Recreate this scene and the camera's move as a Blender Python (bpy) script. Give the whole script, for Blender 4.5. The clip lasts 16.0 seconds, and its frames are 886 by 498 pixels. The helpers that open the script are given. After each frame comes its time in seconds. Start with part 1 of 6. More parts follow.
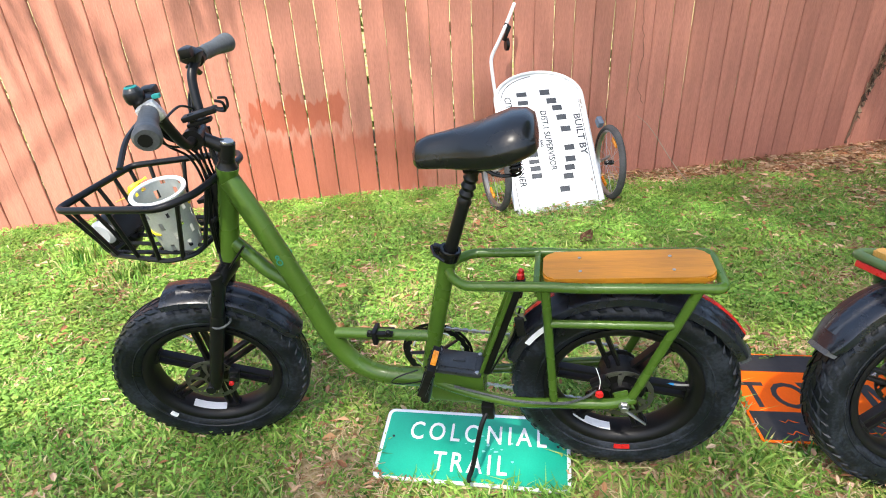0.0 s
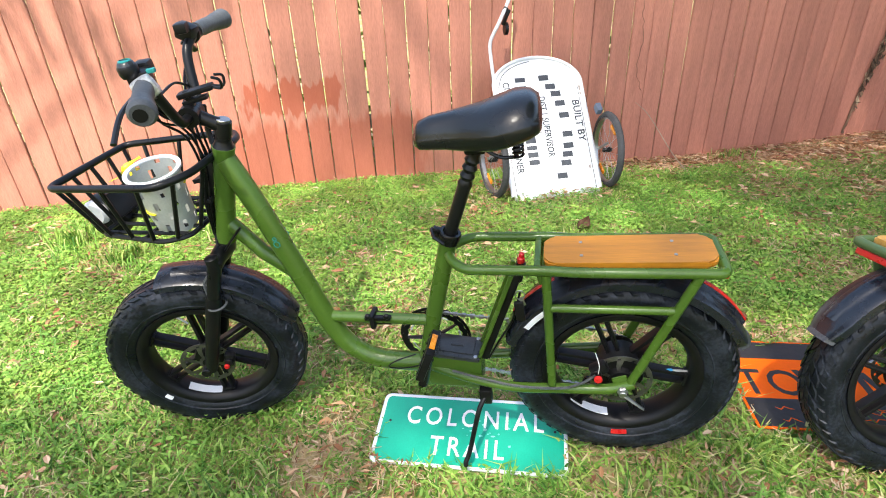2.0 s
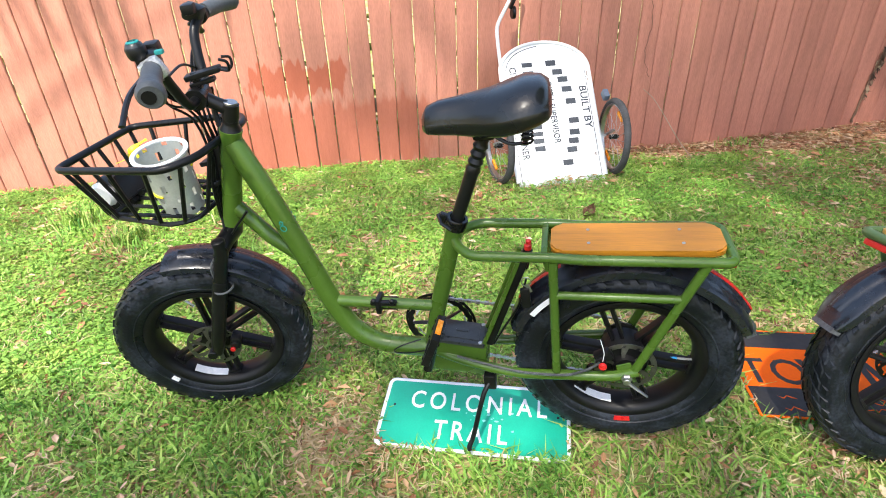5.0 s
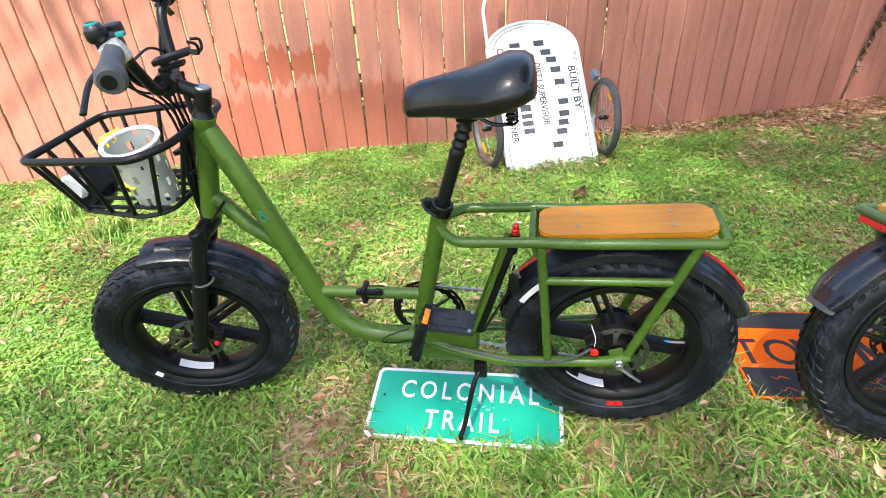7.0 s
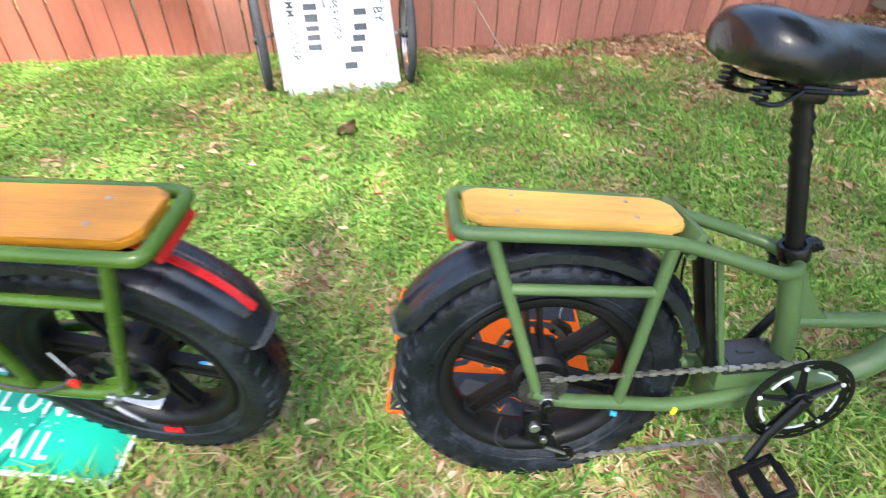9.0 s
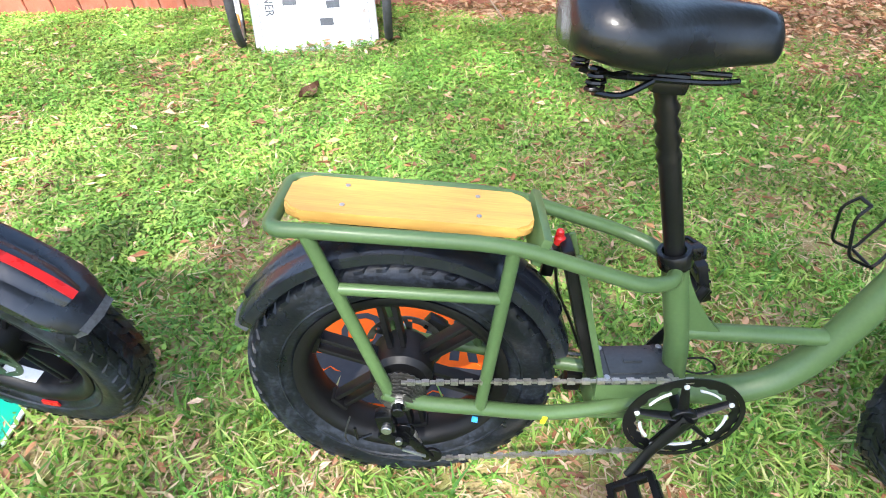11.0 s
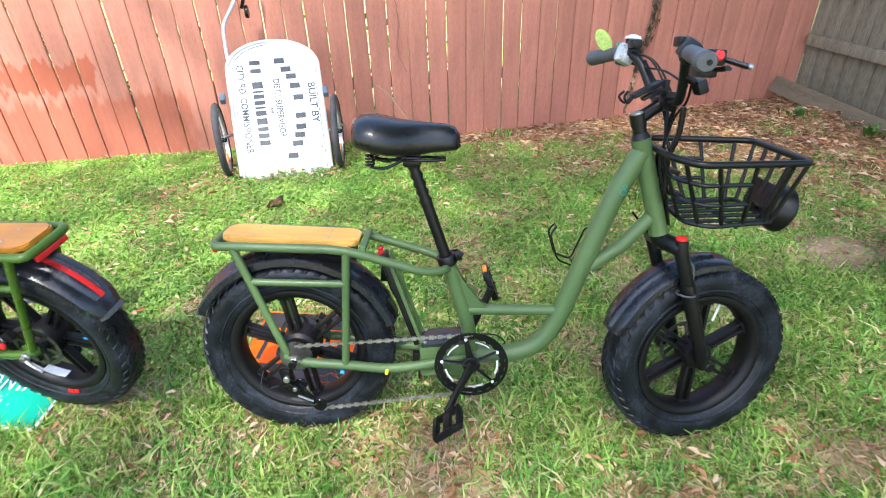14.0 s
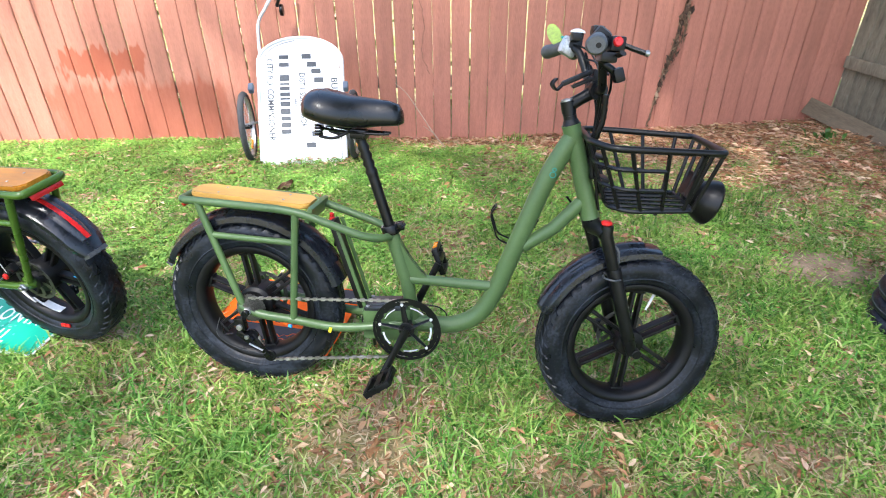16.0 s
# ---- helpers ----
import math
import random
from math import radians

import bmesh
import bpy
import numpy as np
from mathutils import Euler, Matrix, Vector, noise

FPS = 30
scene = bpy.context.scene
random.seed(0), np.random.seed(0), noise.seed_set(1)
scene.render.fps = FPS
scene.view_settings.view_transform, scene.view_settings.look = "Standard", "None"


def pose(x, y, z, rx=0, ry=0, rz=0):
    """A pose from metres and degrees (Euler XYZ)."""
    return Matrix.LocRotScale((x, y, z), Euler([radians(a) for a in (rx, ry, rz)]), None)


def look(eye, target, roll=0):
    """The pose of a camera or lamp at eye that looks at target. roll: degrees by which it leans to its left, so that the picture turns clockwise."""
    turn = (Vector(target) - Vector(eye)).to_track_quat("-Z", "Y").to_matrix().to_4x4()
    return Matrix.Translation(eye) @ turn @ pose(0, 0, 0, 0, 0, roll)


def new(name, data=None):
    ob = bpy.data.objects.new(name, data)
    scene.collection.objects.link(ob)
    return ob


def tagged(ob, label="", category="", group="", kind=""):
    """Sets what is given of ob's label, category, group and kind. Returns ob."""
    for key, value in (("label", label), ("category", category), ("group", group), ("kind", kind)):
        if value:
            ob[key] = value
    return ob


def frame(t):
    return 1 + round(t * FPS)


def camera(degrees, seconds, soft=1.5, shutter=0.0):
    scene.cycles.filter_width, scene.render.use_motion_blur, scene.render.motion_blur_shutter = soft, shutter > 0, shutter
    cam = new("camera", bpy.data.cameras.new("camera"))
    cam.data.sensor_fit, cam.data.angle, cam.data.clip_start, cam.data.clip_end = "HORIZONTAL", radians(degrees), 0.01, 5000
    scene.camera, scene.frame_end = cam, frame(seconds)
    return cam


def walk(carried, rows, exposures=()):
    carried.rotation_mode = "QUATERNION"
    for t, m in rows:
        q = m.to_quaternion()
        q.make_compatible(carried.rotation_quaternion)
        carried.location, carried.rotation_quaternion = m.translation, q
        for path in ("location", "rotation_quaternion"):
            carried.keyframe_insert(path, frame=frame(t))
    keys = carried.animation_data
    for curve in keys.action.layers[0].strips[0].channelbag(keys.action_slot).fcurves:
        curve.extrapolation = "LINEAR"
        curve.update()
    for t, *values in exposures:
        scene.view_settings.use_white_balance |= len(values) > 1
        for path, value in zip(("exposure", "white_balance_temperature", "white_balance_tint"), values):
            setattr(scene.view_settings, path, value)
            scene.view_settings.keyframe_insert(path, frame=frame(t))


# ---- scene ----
cam = camera(78.0, 16.0, soft=1.0, shutter=0.5)
PATH = [
    (0, (0.404, -0.127, 1.364), (0.666, 1.637, 0.46), -3.2),
    (0.5, (0.397, -0.112, 1.354), (0.657, 1.649, 0.442), -3.1),
    (1, (0.413, -0.108, 1.355), (0.674, 1.646, 0.43), -2.8),
    (1.5, (0.409, -0.109, 1.345), (0.686, 1.637, 0.408), -2.4),
    (2, (0.391, -0.116, 1.346), (0.669, 1.626, 0.402), -2.4),
    (2.5, (0.386, -0.112, 1.345), (0.666, 1.625, 0.395), -2.2),
    (3, (0.376, -0.111, 1.344), (0.654, 1.623, 0.386), -2.0),
    (3.5, (0.371, -0.113, 1.345), (0.639, 1.617, 0.378), -1.8),
    (4, (0.374, -0.12, 1.347), (0.639, 1.609, 0.376), -1.7),
    (6.5, (0.397, -0.087, 1.343), (0.668, 1.607, 0.315), -2.7),
    (7, (0.405, -0.08, 1.328), (0.686, 1.608, 0.292), -2.8),
    (7.5, (0.468, -0.102, 1.342), (0.734, 1.579, 0.292), -3.4),
    (8, (0.839, -0.112, 1.297), (1.101, 1.546, 0.21), -3.4),
    (8.5, (1.165, -0.027, 1.29), (1.491, 1.583, 0.149), -0.3),
    (9, (1.427, 0.143, 1.222), (1.823, 1.619, -0.069), 2.0),
    (9.5, (1.595, 0.202, 1.201), (2.000, 1.592, -0.179), 1.4),
    (9.7, (1.668, 0.186, 1.197), (2.066, 1.568, -0.194), 1.6),
    (11.8, (1.792, 0.176, 1.241), (1.950, 1.558, -0.197), -0.5),
    (12, (1.788, 0.182, 1.246), (1.944, 1.530, -0.223), -0.5),
    (12.5, (1.877, 0.143, 1.311), (2.141, 1.534, -0.102), -4.2),
    (13, (2.007, -0.134, 1.355), (2.454, 1.342, 0.082), -2.3),
    (13.5, (2.053, -0.389, 1.421), (2.358, 1.217, 0.268), -2.9),
    (14, (2.038, -0.586, 1.437), (2.32, 1.096, 0.393), -2.0),
    (14.5, (2.066, -0.701, 1.442), (2.332, 0.989, 0.407), -0.8),
    (15, (2.181, -0.741, 1.429), (2.416, 0.96, 0.405), -0.4),
    (15.5, (2.292, -0.777, 1.406), (2.48, 0.937, 0.393), 0.5),
    (16, (2.346, -0.792, 1.379), (2.448, 0.938, 0.382), -0.6),
]
walk(cam, [(t, look(eye, target, roll)) for t, eye, target, roll in PATH], [(0, 1.36, 6450, 10), (7.0, 1.46, 6350, 10), (8.5, 1.60, 6200, 10), (9.5, 1.90, 6100, 10), (12.0, 2.02, 6050, 10), (13.3, 1.84, 6000, 10), (16, 1.72, 5950, 10)])

# ---- world and sun ----
SUN_EL, SUN_AZ = 60.0, 245.0          # degrees; azimuth of the sun seen from the place, counter-clockwise from +x
world = bpy.data.worlds.new("sky")
scene.world = world
world.use_nodes = True
wn = world.node_tree.nodes
sky = wn.new("ShaderNodeTexSky")
sky.sky_type, sky.sun_disc = "NISHITA", False
sky.sun_elevation, sky.sun_rotation = radians(SUN_EL), radians(90 - SUN_AZ)
sky.dust_density, sky.air_density = 3.0, 1.2
wn["Background"].inputs["Strength"].default_value = 0.15
world.node_tree.links.new(sky.outputs[0], wn["Background"].inputs["Color"])

sun_data = bpy.data.lights.new("sun", "SUN")
sun_data.energy, sun_data.angle, sun_data.color = 4.0, radians(0.6), (1.0, 0.94, 0.84)
sun = new("sun", sun_data)
sun.matrix_world = look((0, 0, 0), (-math.cos(radians(SUN_AZ)) * math.cos(radians(SUN_EL)), -math.sin(radians(SUN_AZ)) * math.cos(radians(SUN_EL)), -math.sin(radians(SUN_EL))))

# ---- materials ----
def material(name, base, rough=0.5, metal=0.0, vary=0.15, scale=8.0, fine=90.0, bump=0.1, depth=0.002, dark=None, coat=0.0, spec=0.5, per_object=0.0, coords="Object", stretch=(1, 1, 1), rough_vary=0.15):
    """A procedural surface: colour varied at two scales, gloss varied, fine relief."""
    m = bpy.data.materials.new(name)
    m.use_nodes = True
    n, l = m.node_tree.nodes, m.node_tree.links
    bsdf = n["Principled BSDF"]
    tc, mp = n.new("ShaderNodeTexCoord"), n.new("ShaderNodeMapping")
    mp.inputs["Scale"].default_value = stretch
    l.new(tc.outputs[coords], mp.inputs["Vector"])
    big, small = n.new("ShaderNodeTexNoise"), n.new("ShaderNodeTexNoise")
    big.inputs["Scale"].default_value, big.inputs["Detail"].default_value = scale, 5
    small.inputs["Scale"].default_value, small.inputs["Detail"].default_value = fine, 4
    l.new(mp.outputs[0], big.inputs["Vector"])
    l.new(mp.outputs[0], small.inputs["Vector"])
    ramp = n.new("ShaderNodeValToRGB")
    ramp.color_ramp.elements[0].position, ramp.color_ramp.elements[1].position = 0.3, 0.7
    lo = dark or tuple(c * (1 - vary) for c in base)
    hi = tuple(min(1, c * (1 + vary)) for c in base)
    ramp.color_ramp.elements[0].color, ramp.color_ramp.elements[1].color = (*lo, 1), (*hi, 1)
    mix = n.new("ShaderNodeMath")
    mix.operation = "MULTIPLY_ADD"
    mix.inputs[1].default_value, mix.inputs[2].default_value = 0.45, 0.0
    l.new(small.outputs["Fac"], mix.inputs[0])
    add = n.new("ShaderNodeMath")
    add.operation = "MULTIPLY_ADD"
    add.inputs[1].default_value = 0.55
    l.new(big.outputs["Fac"], add.inputs[0])
    l.new(mix.outputs[0], add.inputs[2])
    l.new(add.outputs[0], ramp.inputs["Fac"])
    colour = ramp.outputs["Color"]
    if per_object:
        info, hsv, mr = n.new("ShaderNodeObjectInfo"), n.new("ShaderNodeHueSaturation"), n.new("ShaderNodeMapRange")
        mr.inputs["To Min"].default_value, mr.inputs["To Max"].default_value = 1 - per_object, 1 + per_object
        l.new(info.outputs["Random"], mr.inputs["Value"])
        l.new(mr.outputs[0], hsv.inputs["Value"])
        l.new(colour, hsv.inputs["Color"])
        colour = hsv.outputs["Color"]
    l.new(colour, bsdf.inputs["Base Color"])
    rr = n.new("ShaderNodeMapRange")
    rr.inputs["To Min"].default_value, rr.inputs["To Max"].default_value = max(0.02, rough - rough_vary), min(1, rough + rough_vary)
    l.new(big.outputs["Fac"], rr.inputs["Value"])
    l.new(rr.outputs[0], bsdf.inputs["Roughness"])
    bsdf.inputs["Metallic"].default_value = metal
    bsdf.inputs["Coat Weight"].default_value = coat
    bsdf.inputs["Specular IOR Level"].default_value = spec
    if bump:
        b = n.new("ShaderNodeBump")
        b.inputs["Strength"].default_value, b.inputs["Distance"].default_value = bump, depth
        l.new(small.outputs["Fac"], b.inputs["Height"])
        l.new(b.outputs[0], bsdf.inputs["Normal"])
    return m


M_GREEN = material("olive_paint", (0.056, 0.114, 0.014), 0.27, vary=0.12, scale=6, fine=160, bump=0.10, depth=0.001, spec=0.42)
M_GREEN2 = material("olive_paint_matt", (0.074, 0.126, 0.046), 0.34, vary=0.12, scale=6, fine=160, bump=0.08, depth=0.001, spec=0.38)
M_BLACK = material("black_plastic", (0.005, 0.0052, 0.0058), 0.36, vary=0.35, scale=20, fine=220, bump=0.15, depth=0.0008, spec=0.30)
M_GLOSS = material("wet_black_plastic", (0.0045, 0.0047, 0.0054), 0.22, vary=0.35, scale=14, fine=90, bump=0.3, depth=0.0014, spec=0.34, rough_vary=0.25)
M_METAL_BLACK = material("black_paint_metal", (0.0055, 0.0057, 0.0062), 0.32, vary=0.25, scale=18, fine=180, bump=0.10, depth=0.0008, spec=0.30)
# tyre mottle: dried mud and dry rubber, plus wet sheen put into the colour
M_RUBBER = material("wet_tyre_rubber", (0.016, 0.0195, 0.027), 0.30, vary=0.25, dark=(0.005, 0.0064, 0.0092), scale=13, fine=110, bump=0.35, depth=0.0025, rough_vary=0.50, spec=0.30)
M_RUBBER.node_tree.nodes["Color Ramp"].color_ramp.elements[0].position = 0.48
M_RUBBER.node_tree.nodes["Color Ramp"].color_ramp.elements[1].position = 0.60
M_SPROCKET = material("dark_sprocket_steel", (0.17, 0.165, 0.155), 0.38, metal=0.9, vary=0.3, scale=40, fine=200, bump=0.1, depth=0.0005)
M_RIM = material("matt_black_rim", (0.0045, 0.0045, 0.005), 0.45, vary=0.3, scale=12, fine=140, bump=0.1, depth=0.001, spec=0.28)
M_VINYL = material("black_vinyl", (0.006, 0.0066, 0.0074), 0.27, vary=0.4, scale=7, fine=130, bump=0.30, depth=0.0016, rough_vary=0.22, spec=0.50)
M_GREY_RUBBER = material("grey_grip_rubber", (0.062, 0.067, 0.072), 0.5, vary=0.3, scale=30, fine=260, bump=0.3, depth=0.001)
M_STEEL = material("dull_steel", (0.45, 0.45, 0.46), 0.38, metal=1.0, vary=0.2, scale=30, fine=200, bump=0.05, depth=0.0005)
M_CHAIN = material("oiled_chain_steel", (0.44, 0.42, 0.39), 0.42, metal=0.9, vary=0.4, scale=60, fine=300, bump=0.1, depth=0.0005)
M_SILVER = material("white_silver_paint", (0.62, 0.63, 0.64), 0.35, vary=0.1, scale=20, fine=200, bump=0.05, depth=0.0005)
M_RED = material("red_plastic", (0.55, 0.015, 0.015), 0.3, vary=0.15, scale=40, fine=200, bump=0.05, depth=0.0005)
M_AMBER = material("amber_reflector", (0.75, 0.26, 0.02), 0.25, vary=0.15, scale=60, fine=300, bump=0.2, depth=0.0006)
M_WHITE = material("white_reflector", (0.78, 0.79, 0.80), 0.3, vary=0.08, scale=40, fine=250, bump=0.1, depth=0.0005)
M_TEAL = material("teal_print", (0.012, 0.24, 0.22), 0.4, vary=0.1, bump=0.0)
M_CYAN = material("blue_plastic", (0.03, 0.30, 0.62), 0.4, vary=0.1, bump=0.0)
M_YELLOW = material("yellow_plastic", (0.75, 0.62, 0.02), 0.4, vary=0.15, bump=0.0)
M_LEAFLIME = material("lime_plastic", (0.25, 0.36, 0.040), 0.4, vary=0.5, scale=70, fine=200, bump=0.1)
M_WOOD = material("varnished_bamboo", (0.47, 0.190, 0.016), 0.33, vary=0.30, scale=2.6, fine=22, bump=0.08, depth=0.0008, spec=0.4, stretch=(1.0, 18.0, 6.0))
M_WOOD2 = material("faded_bamboo", (0.56, 0.31, 0.070), 0.38, vary=0.26, scale=2.6, fine=22, bump=0.08, depth=0.0008, spec=0.4, stretch=(1.0, 18.0, 6.0))
# grey of the brake cable; on the mudguard lip it paints the sky's reflection
M_GREYED = material("greyed_black_plastic", (0.055, 0.058, 0.062), 0.4, vary=0.6, scale=60, fine=200, bump=0.2, depth=0.0006)
# blue in the base colour stands in for the reflected sky
M_FENDER = material("wet_glossy_mudguard", (0.009, 0.011, 0.016), 0.26, vary=0.4, scale=16, fine=70, bump=0.40, depth=0.0016, spec=0.60, rough_vary=0.22)
M_CUP = material("pale_punched_steel", (0.56, 0.58, 0.54), 0.38, metal=0.35, vary=0.12, scale=30, fine=200, bump=0.05, depth=0.0005)
M_GLITTER = material("sparkling_silver_wrap", (0.50, 0.51, 0.52), 0.32, metal=0.6, vary=0.45, scale=60, fine=260, bump=0.6, depth=0.002)
M_COVER = material("wet_grey_plastic", (0.028, 0.032, 0.036), 0.30, vary=0.4, scale=24, fine=140, bump=0.2, depth=0.001, spec=0.4)
M_SPOKEWIRE = material("dark_wire", (0.06, 0.06, 0.062), 0.4, metal=0.7, vary=0.2, scale=40, fine=200, bump=0.05, depth=0.0005)
M_FENCE = material("faded_red_fence_stain", (0.462, 0.196, 0.138), 0.8, vary=0.27, scale=2.2, fine=30, bump=0.35, depth=0.004, stretch=(7.0, 7.0, 0.9), per_object=0.11, spec=0.25)
M_GREYWOOD = material("weathered_grey_wood", (0.195, 0.172, 0.122), 0.85, vary=0.62, scale=2.0, fine=24, bump=0.5, depth=0.005, stretch=(7.0, 7.0, 0.8), per_object=0.18, spec=0.2)
M_OLDPLANK = material("old_brown_plank", (0.150, 0.120, 0.080), 0.85, vary=0.4, scale=2.0, fine=24, bump=0.5, depth=0.005, stretch=(0.8, 7.0, 7.0), spec=0.2)
M_SIGN_GREEN = material("green_sign_sheeting", (0.010, 0.330, 0.215), 0.35, vary=0.10, scale=9, fine=200, bump=0.03, depth=0.0005)
M_SIGN_WHITE = material("white_sign_sheeting", (0.74, 0.76, 0.77), 0.35, vary=0.06, scale=14, fine=200, bump=0.03, depth=0.0005)
M_SIGN_EDGE = material("bare_aluminium", (0.62, 0.63, 0.64), 0.4, metal=0.9, vary=0.1, scale=20, fine=200, bump=0.05, depth=0.0005)
M_ORANGE = material("orange_sign_sheeting", (0.98, 0.135, 0.002), 0.6, spec=0.2, vary=0.10, scale=10, fine=120, bump=0.05, depth=0.0008)
M_CHARRED = material("worn_black_sheeting", (0.022, 0.020, 0.020), 0.45, vary=0.5, scale=12, fine=60, bump=0.15, depth=0.001)
M_BOARD_WHITE = material("old_white_board_paint", (0.74, 0.745, 0.75), 0.6, vary=0.07, scale=4, fine=60, bump=0.15, depth=0.001)
M_LETTER = material("faded_black_lettering", (0.040, 0.046, 0.056), 0.65, vary=0.45, scale=30, fine=140, bump=0.05, depth=0.0005)
M_SCUFF = material("rust_scuff", (0.30, 0.26, 0.23), 0.8, vary=0.3, scale=30, fine=140, bump=0.1, depth=0.0005)


def wet_patch(m):
    """A darker, freshly stained patch low on the fence, with a ragged outline, and pale rubbed streaks."""
    n, l = m.node_tree.nodes, m.node_tree.links
    bsdf = n["Principled BSDF"]
    old = bsdf.inputs["Base Color"].links[0].from_socket
    geo, sep, no, sub, vm = n.new("ShaderNodeNewGeometry"), n.new("ShaderNodeSeparateXYZ"), n.new("ShaderNodeTexNoise"), n.new("ShaderNodeVectorMath"), n.new("ShaderNodeVectorMath")
    no.inputs["Scale"].default_value, no.inputs["Detail"].default_value = 13.0, 8
    stretch = n.new("ShaderNodeMapping")
    stretch.inputs["Scale"].default_value = (1.6, 1.6, 0.34)
    l.new(geo.outputs["Position"], stretch.inputs["Vector"])
    l.new(stretch.outputs[0], no.inputs["Vector"])
    vm.operation = "MULTIPLY_ADD"
    vm.inputs[1].default_value, vm.inputs[2].default_value = (0.30, 0.30, 0.30), (-0.15, -0.15, -0.15)
    l.new(no.outputs["Color"], vm.inputs[0])
    sub.operation = "ADD"
    l.new(geo.outputs["Position"], sub.inputs[0])
    l.new(vm.outputs[0], sub.inputs[1])
    l.new(sub.outputs[0], sep.inputs[0])

    def window(sock, lo, hi, soft):
        a, b, c = n.new("ShaderNodeMapRange"), n.new("ShaderNodeMapRange"), n.new("ShaderNodeMath")
        a.inputs["From Min"].default_value, a.inputs["From Max"].default_value = lo, lo + soft
        b.inputs["From Min"].default_value, b.inputs["From Max"].default_value = hi, hi - soft
        l.new(sock, a.inputs["Value"])
        l.new(sock, b.inputs["Value"])
        c.operation = "MULTIPLY"
        l.new(a.outputs[0], c.inputs[0])
        l.new(b.outputs[0], c.inputs[1])
        return c.outputs[0]

    def both(a, b, op="MULTIPLY"):
        c = n.new("ShaderNodeMath")
        c.operation = op
        l.new(a, c.inputs[0])
        l.new(b, c.inputs[1])
        return c.outputs[0]

    upper = both(window(sep.outputs["X"], -0.29, 0.36, 0.03), window(sep.outputs["Z"], 0.45, 0.66, 0.03))
    lower = both(window(sep.outputs["X"], -0.50, 0.95, 0.10), window(sep.outputs["Z"], -0.1, 0.42, 0.06))
    strength = n.new("ShaderNodeMath")
    strength.operation = "MULTIPLY_ADD"
    strength.inputs[1].default_value = 0.55
    l.new(lower, strength.inputs[0])
    l.new(upper, strength.inputs[2])
    mx = n.new("ShaderNodeMixRGB")
    mx.inputs["Color2"].default_value = (0.35, 0.078, 0.036, 1)
    clampf = n.new("ShaderNodeMath")
    clampf.operation, clampf.inputs[1].default_value = "MINIMUM", 0.72
    l.new(strength.outputs[0], clampf.inputs[0])
    l.new(clampf.outputs[0], mx.inputs["Fac"])
    l.new(old, mx.inputs["Color1"])
    l.new(mx.outputs["Color"], bsdf.inputs["Base Color"])


wet_patch(M_FENCE)


def leafy(name, stops, rough=0.5, through_light=0.35):
    """Foliage: each leaf takes its own tint, and some light passes through."""
    m = bpy.data.materials.new(name)
    m.use_nodes = True
    n, l = m.node_tree.nodes, m.node_tree.links
    bsdf, out = n["Principled BSDF"], n["Material Output"]
    geo, ramp, tr, mix = n.new("ShaderNodeNewGeometry"), n.new("ShaderNodeValToRGB"), n.new("ShaderNodeBsdfTranslucent"), n.new("ShaderNodeMixShader")
    cr = ramp.color_ramp
    while len(cr.elements) < len(stops):
        cr.elements.new(0.5)
    for e, (p, c) in zip(cr.elements, stops):
        e.position, e.color = p, (*c, 1)
    l.new(geo.outputs["Random Per Island"], ramp.inputs["Fac"])
    tc, no, hs, mr = n.new("ShaderNodeTexCoord"), n.new("ShaderNodeTexNoise"), n.new("ShaderNodeHueSaturation"), n.new("ShaderNodeMapRange")
    no.inputs["Scale"].default_value, no.inputs["Detail"].default_value = 2.2, 3
    l.new(tc.outputs["Object"], no.inputs["Vector"])
    mr.inputs["From Min"].default_value, mr.inputs["From Max"].default_value = 0.3, 0.7
    mr.inputs["To Min"].default_value, mr.inputs["To Max"].default_value = 0.72, 1.18
    l.new(no.outputs["Fac"], mr.inputs["Value"])
    l.new(mr.outputs[0], hs.inputs["Value"])
    no2, mr2 = n.new("ShaderNodeTexNoise"), n.new("ShaderNodeMapRange")
    no2.inputs["Scale"].default_value, no2.inputs["Detail"].default_value = 4.5, 4
    l.new(tc.outputs["Object"], no2.inputs["Vector"])
    mr2.inputs["From Min"].default_value, mr2.inputs["From Max"].default_value = 0.3, 0.7
    mr2.inputs["To Min"].default_value, mr2.inputs["To Max"].default_value = 0.487, 0.518
    l.new(no2.outputs["Fac"], mr2.inputs["Value"])
    l.new(mr2.outputs[0], hs.inputs["Hue"])
    l.new(ramp.outputs["Color"], hs.inputs["Color"])
    l.new(hs.outputs["Color"], bsdf.inputs["Base Color"])
    l.new(hs.outputs["Color"], tr.inputs["Color"])
    bsdf.inputs["Roughness"].default_value = rough
    mix.inputs["Fac"].default_value = through_light
    l.new(bsdf.outputs[0], mix.inputs[1])
    l.new(tr.outputs[0], mix.inputs[2])
    l.new(mix.outputs[0], out.inputs["Surface"])
    return m


M_TREELEAF = leafy("tree_leaves", [(0.0, (0.030, 0.070, 0.012)), (0.5, (0.055, 0.115, 0.020)), (1.0, (0.10, 0.17, 0.03))])
M_GRASS = leafy("lawn_blades", [(0.0, (0.070, 0.180, 0.026)), (0.35, (0.200, 0.385, 0.056)), (0.74, (0.350, 0.545, 0.105)), (0.92, (0.50, 0.60, 0.16)), (1.0, (0.70, 0.60, 0.34))], 0.55, 0.35)
M_CLOVER = leafy("lawn_weed_leaves", [(0.0, (0.125, 0.245, 0.036)), (0.5, (0.225, 0.400, 0.058)), (1.0, (0.360, 0.540, 0.100))], 0.62, 0.3)
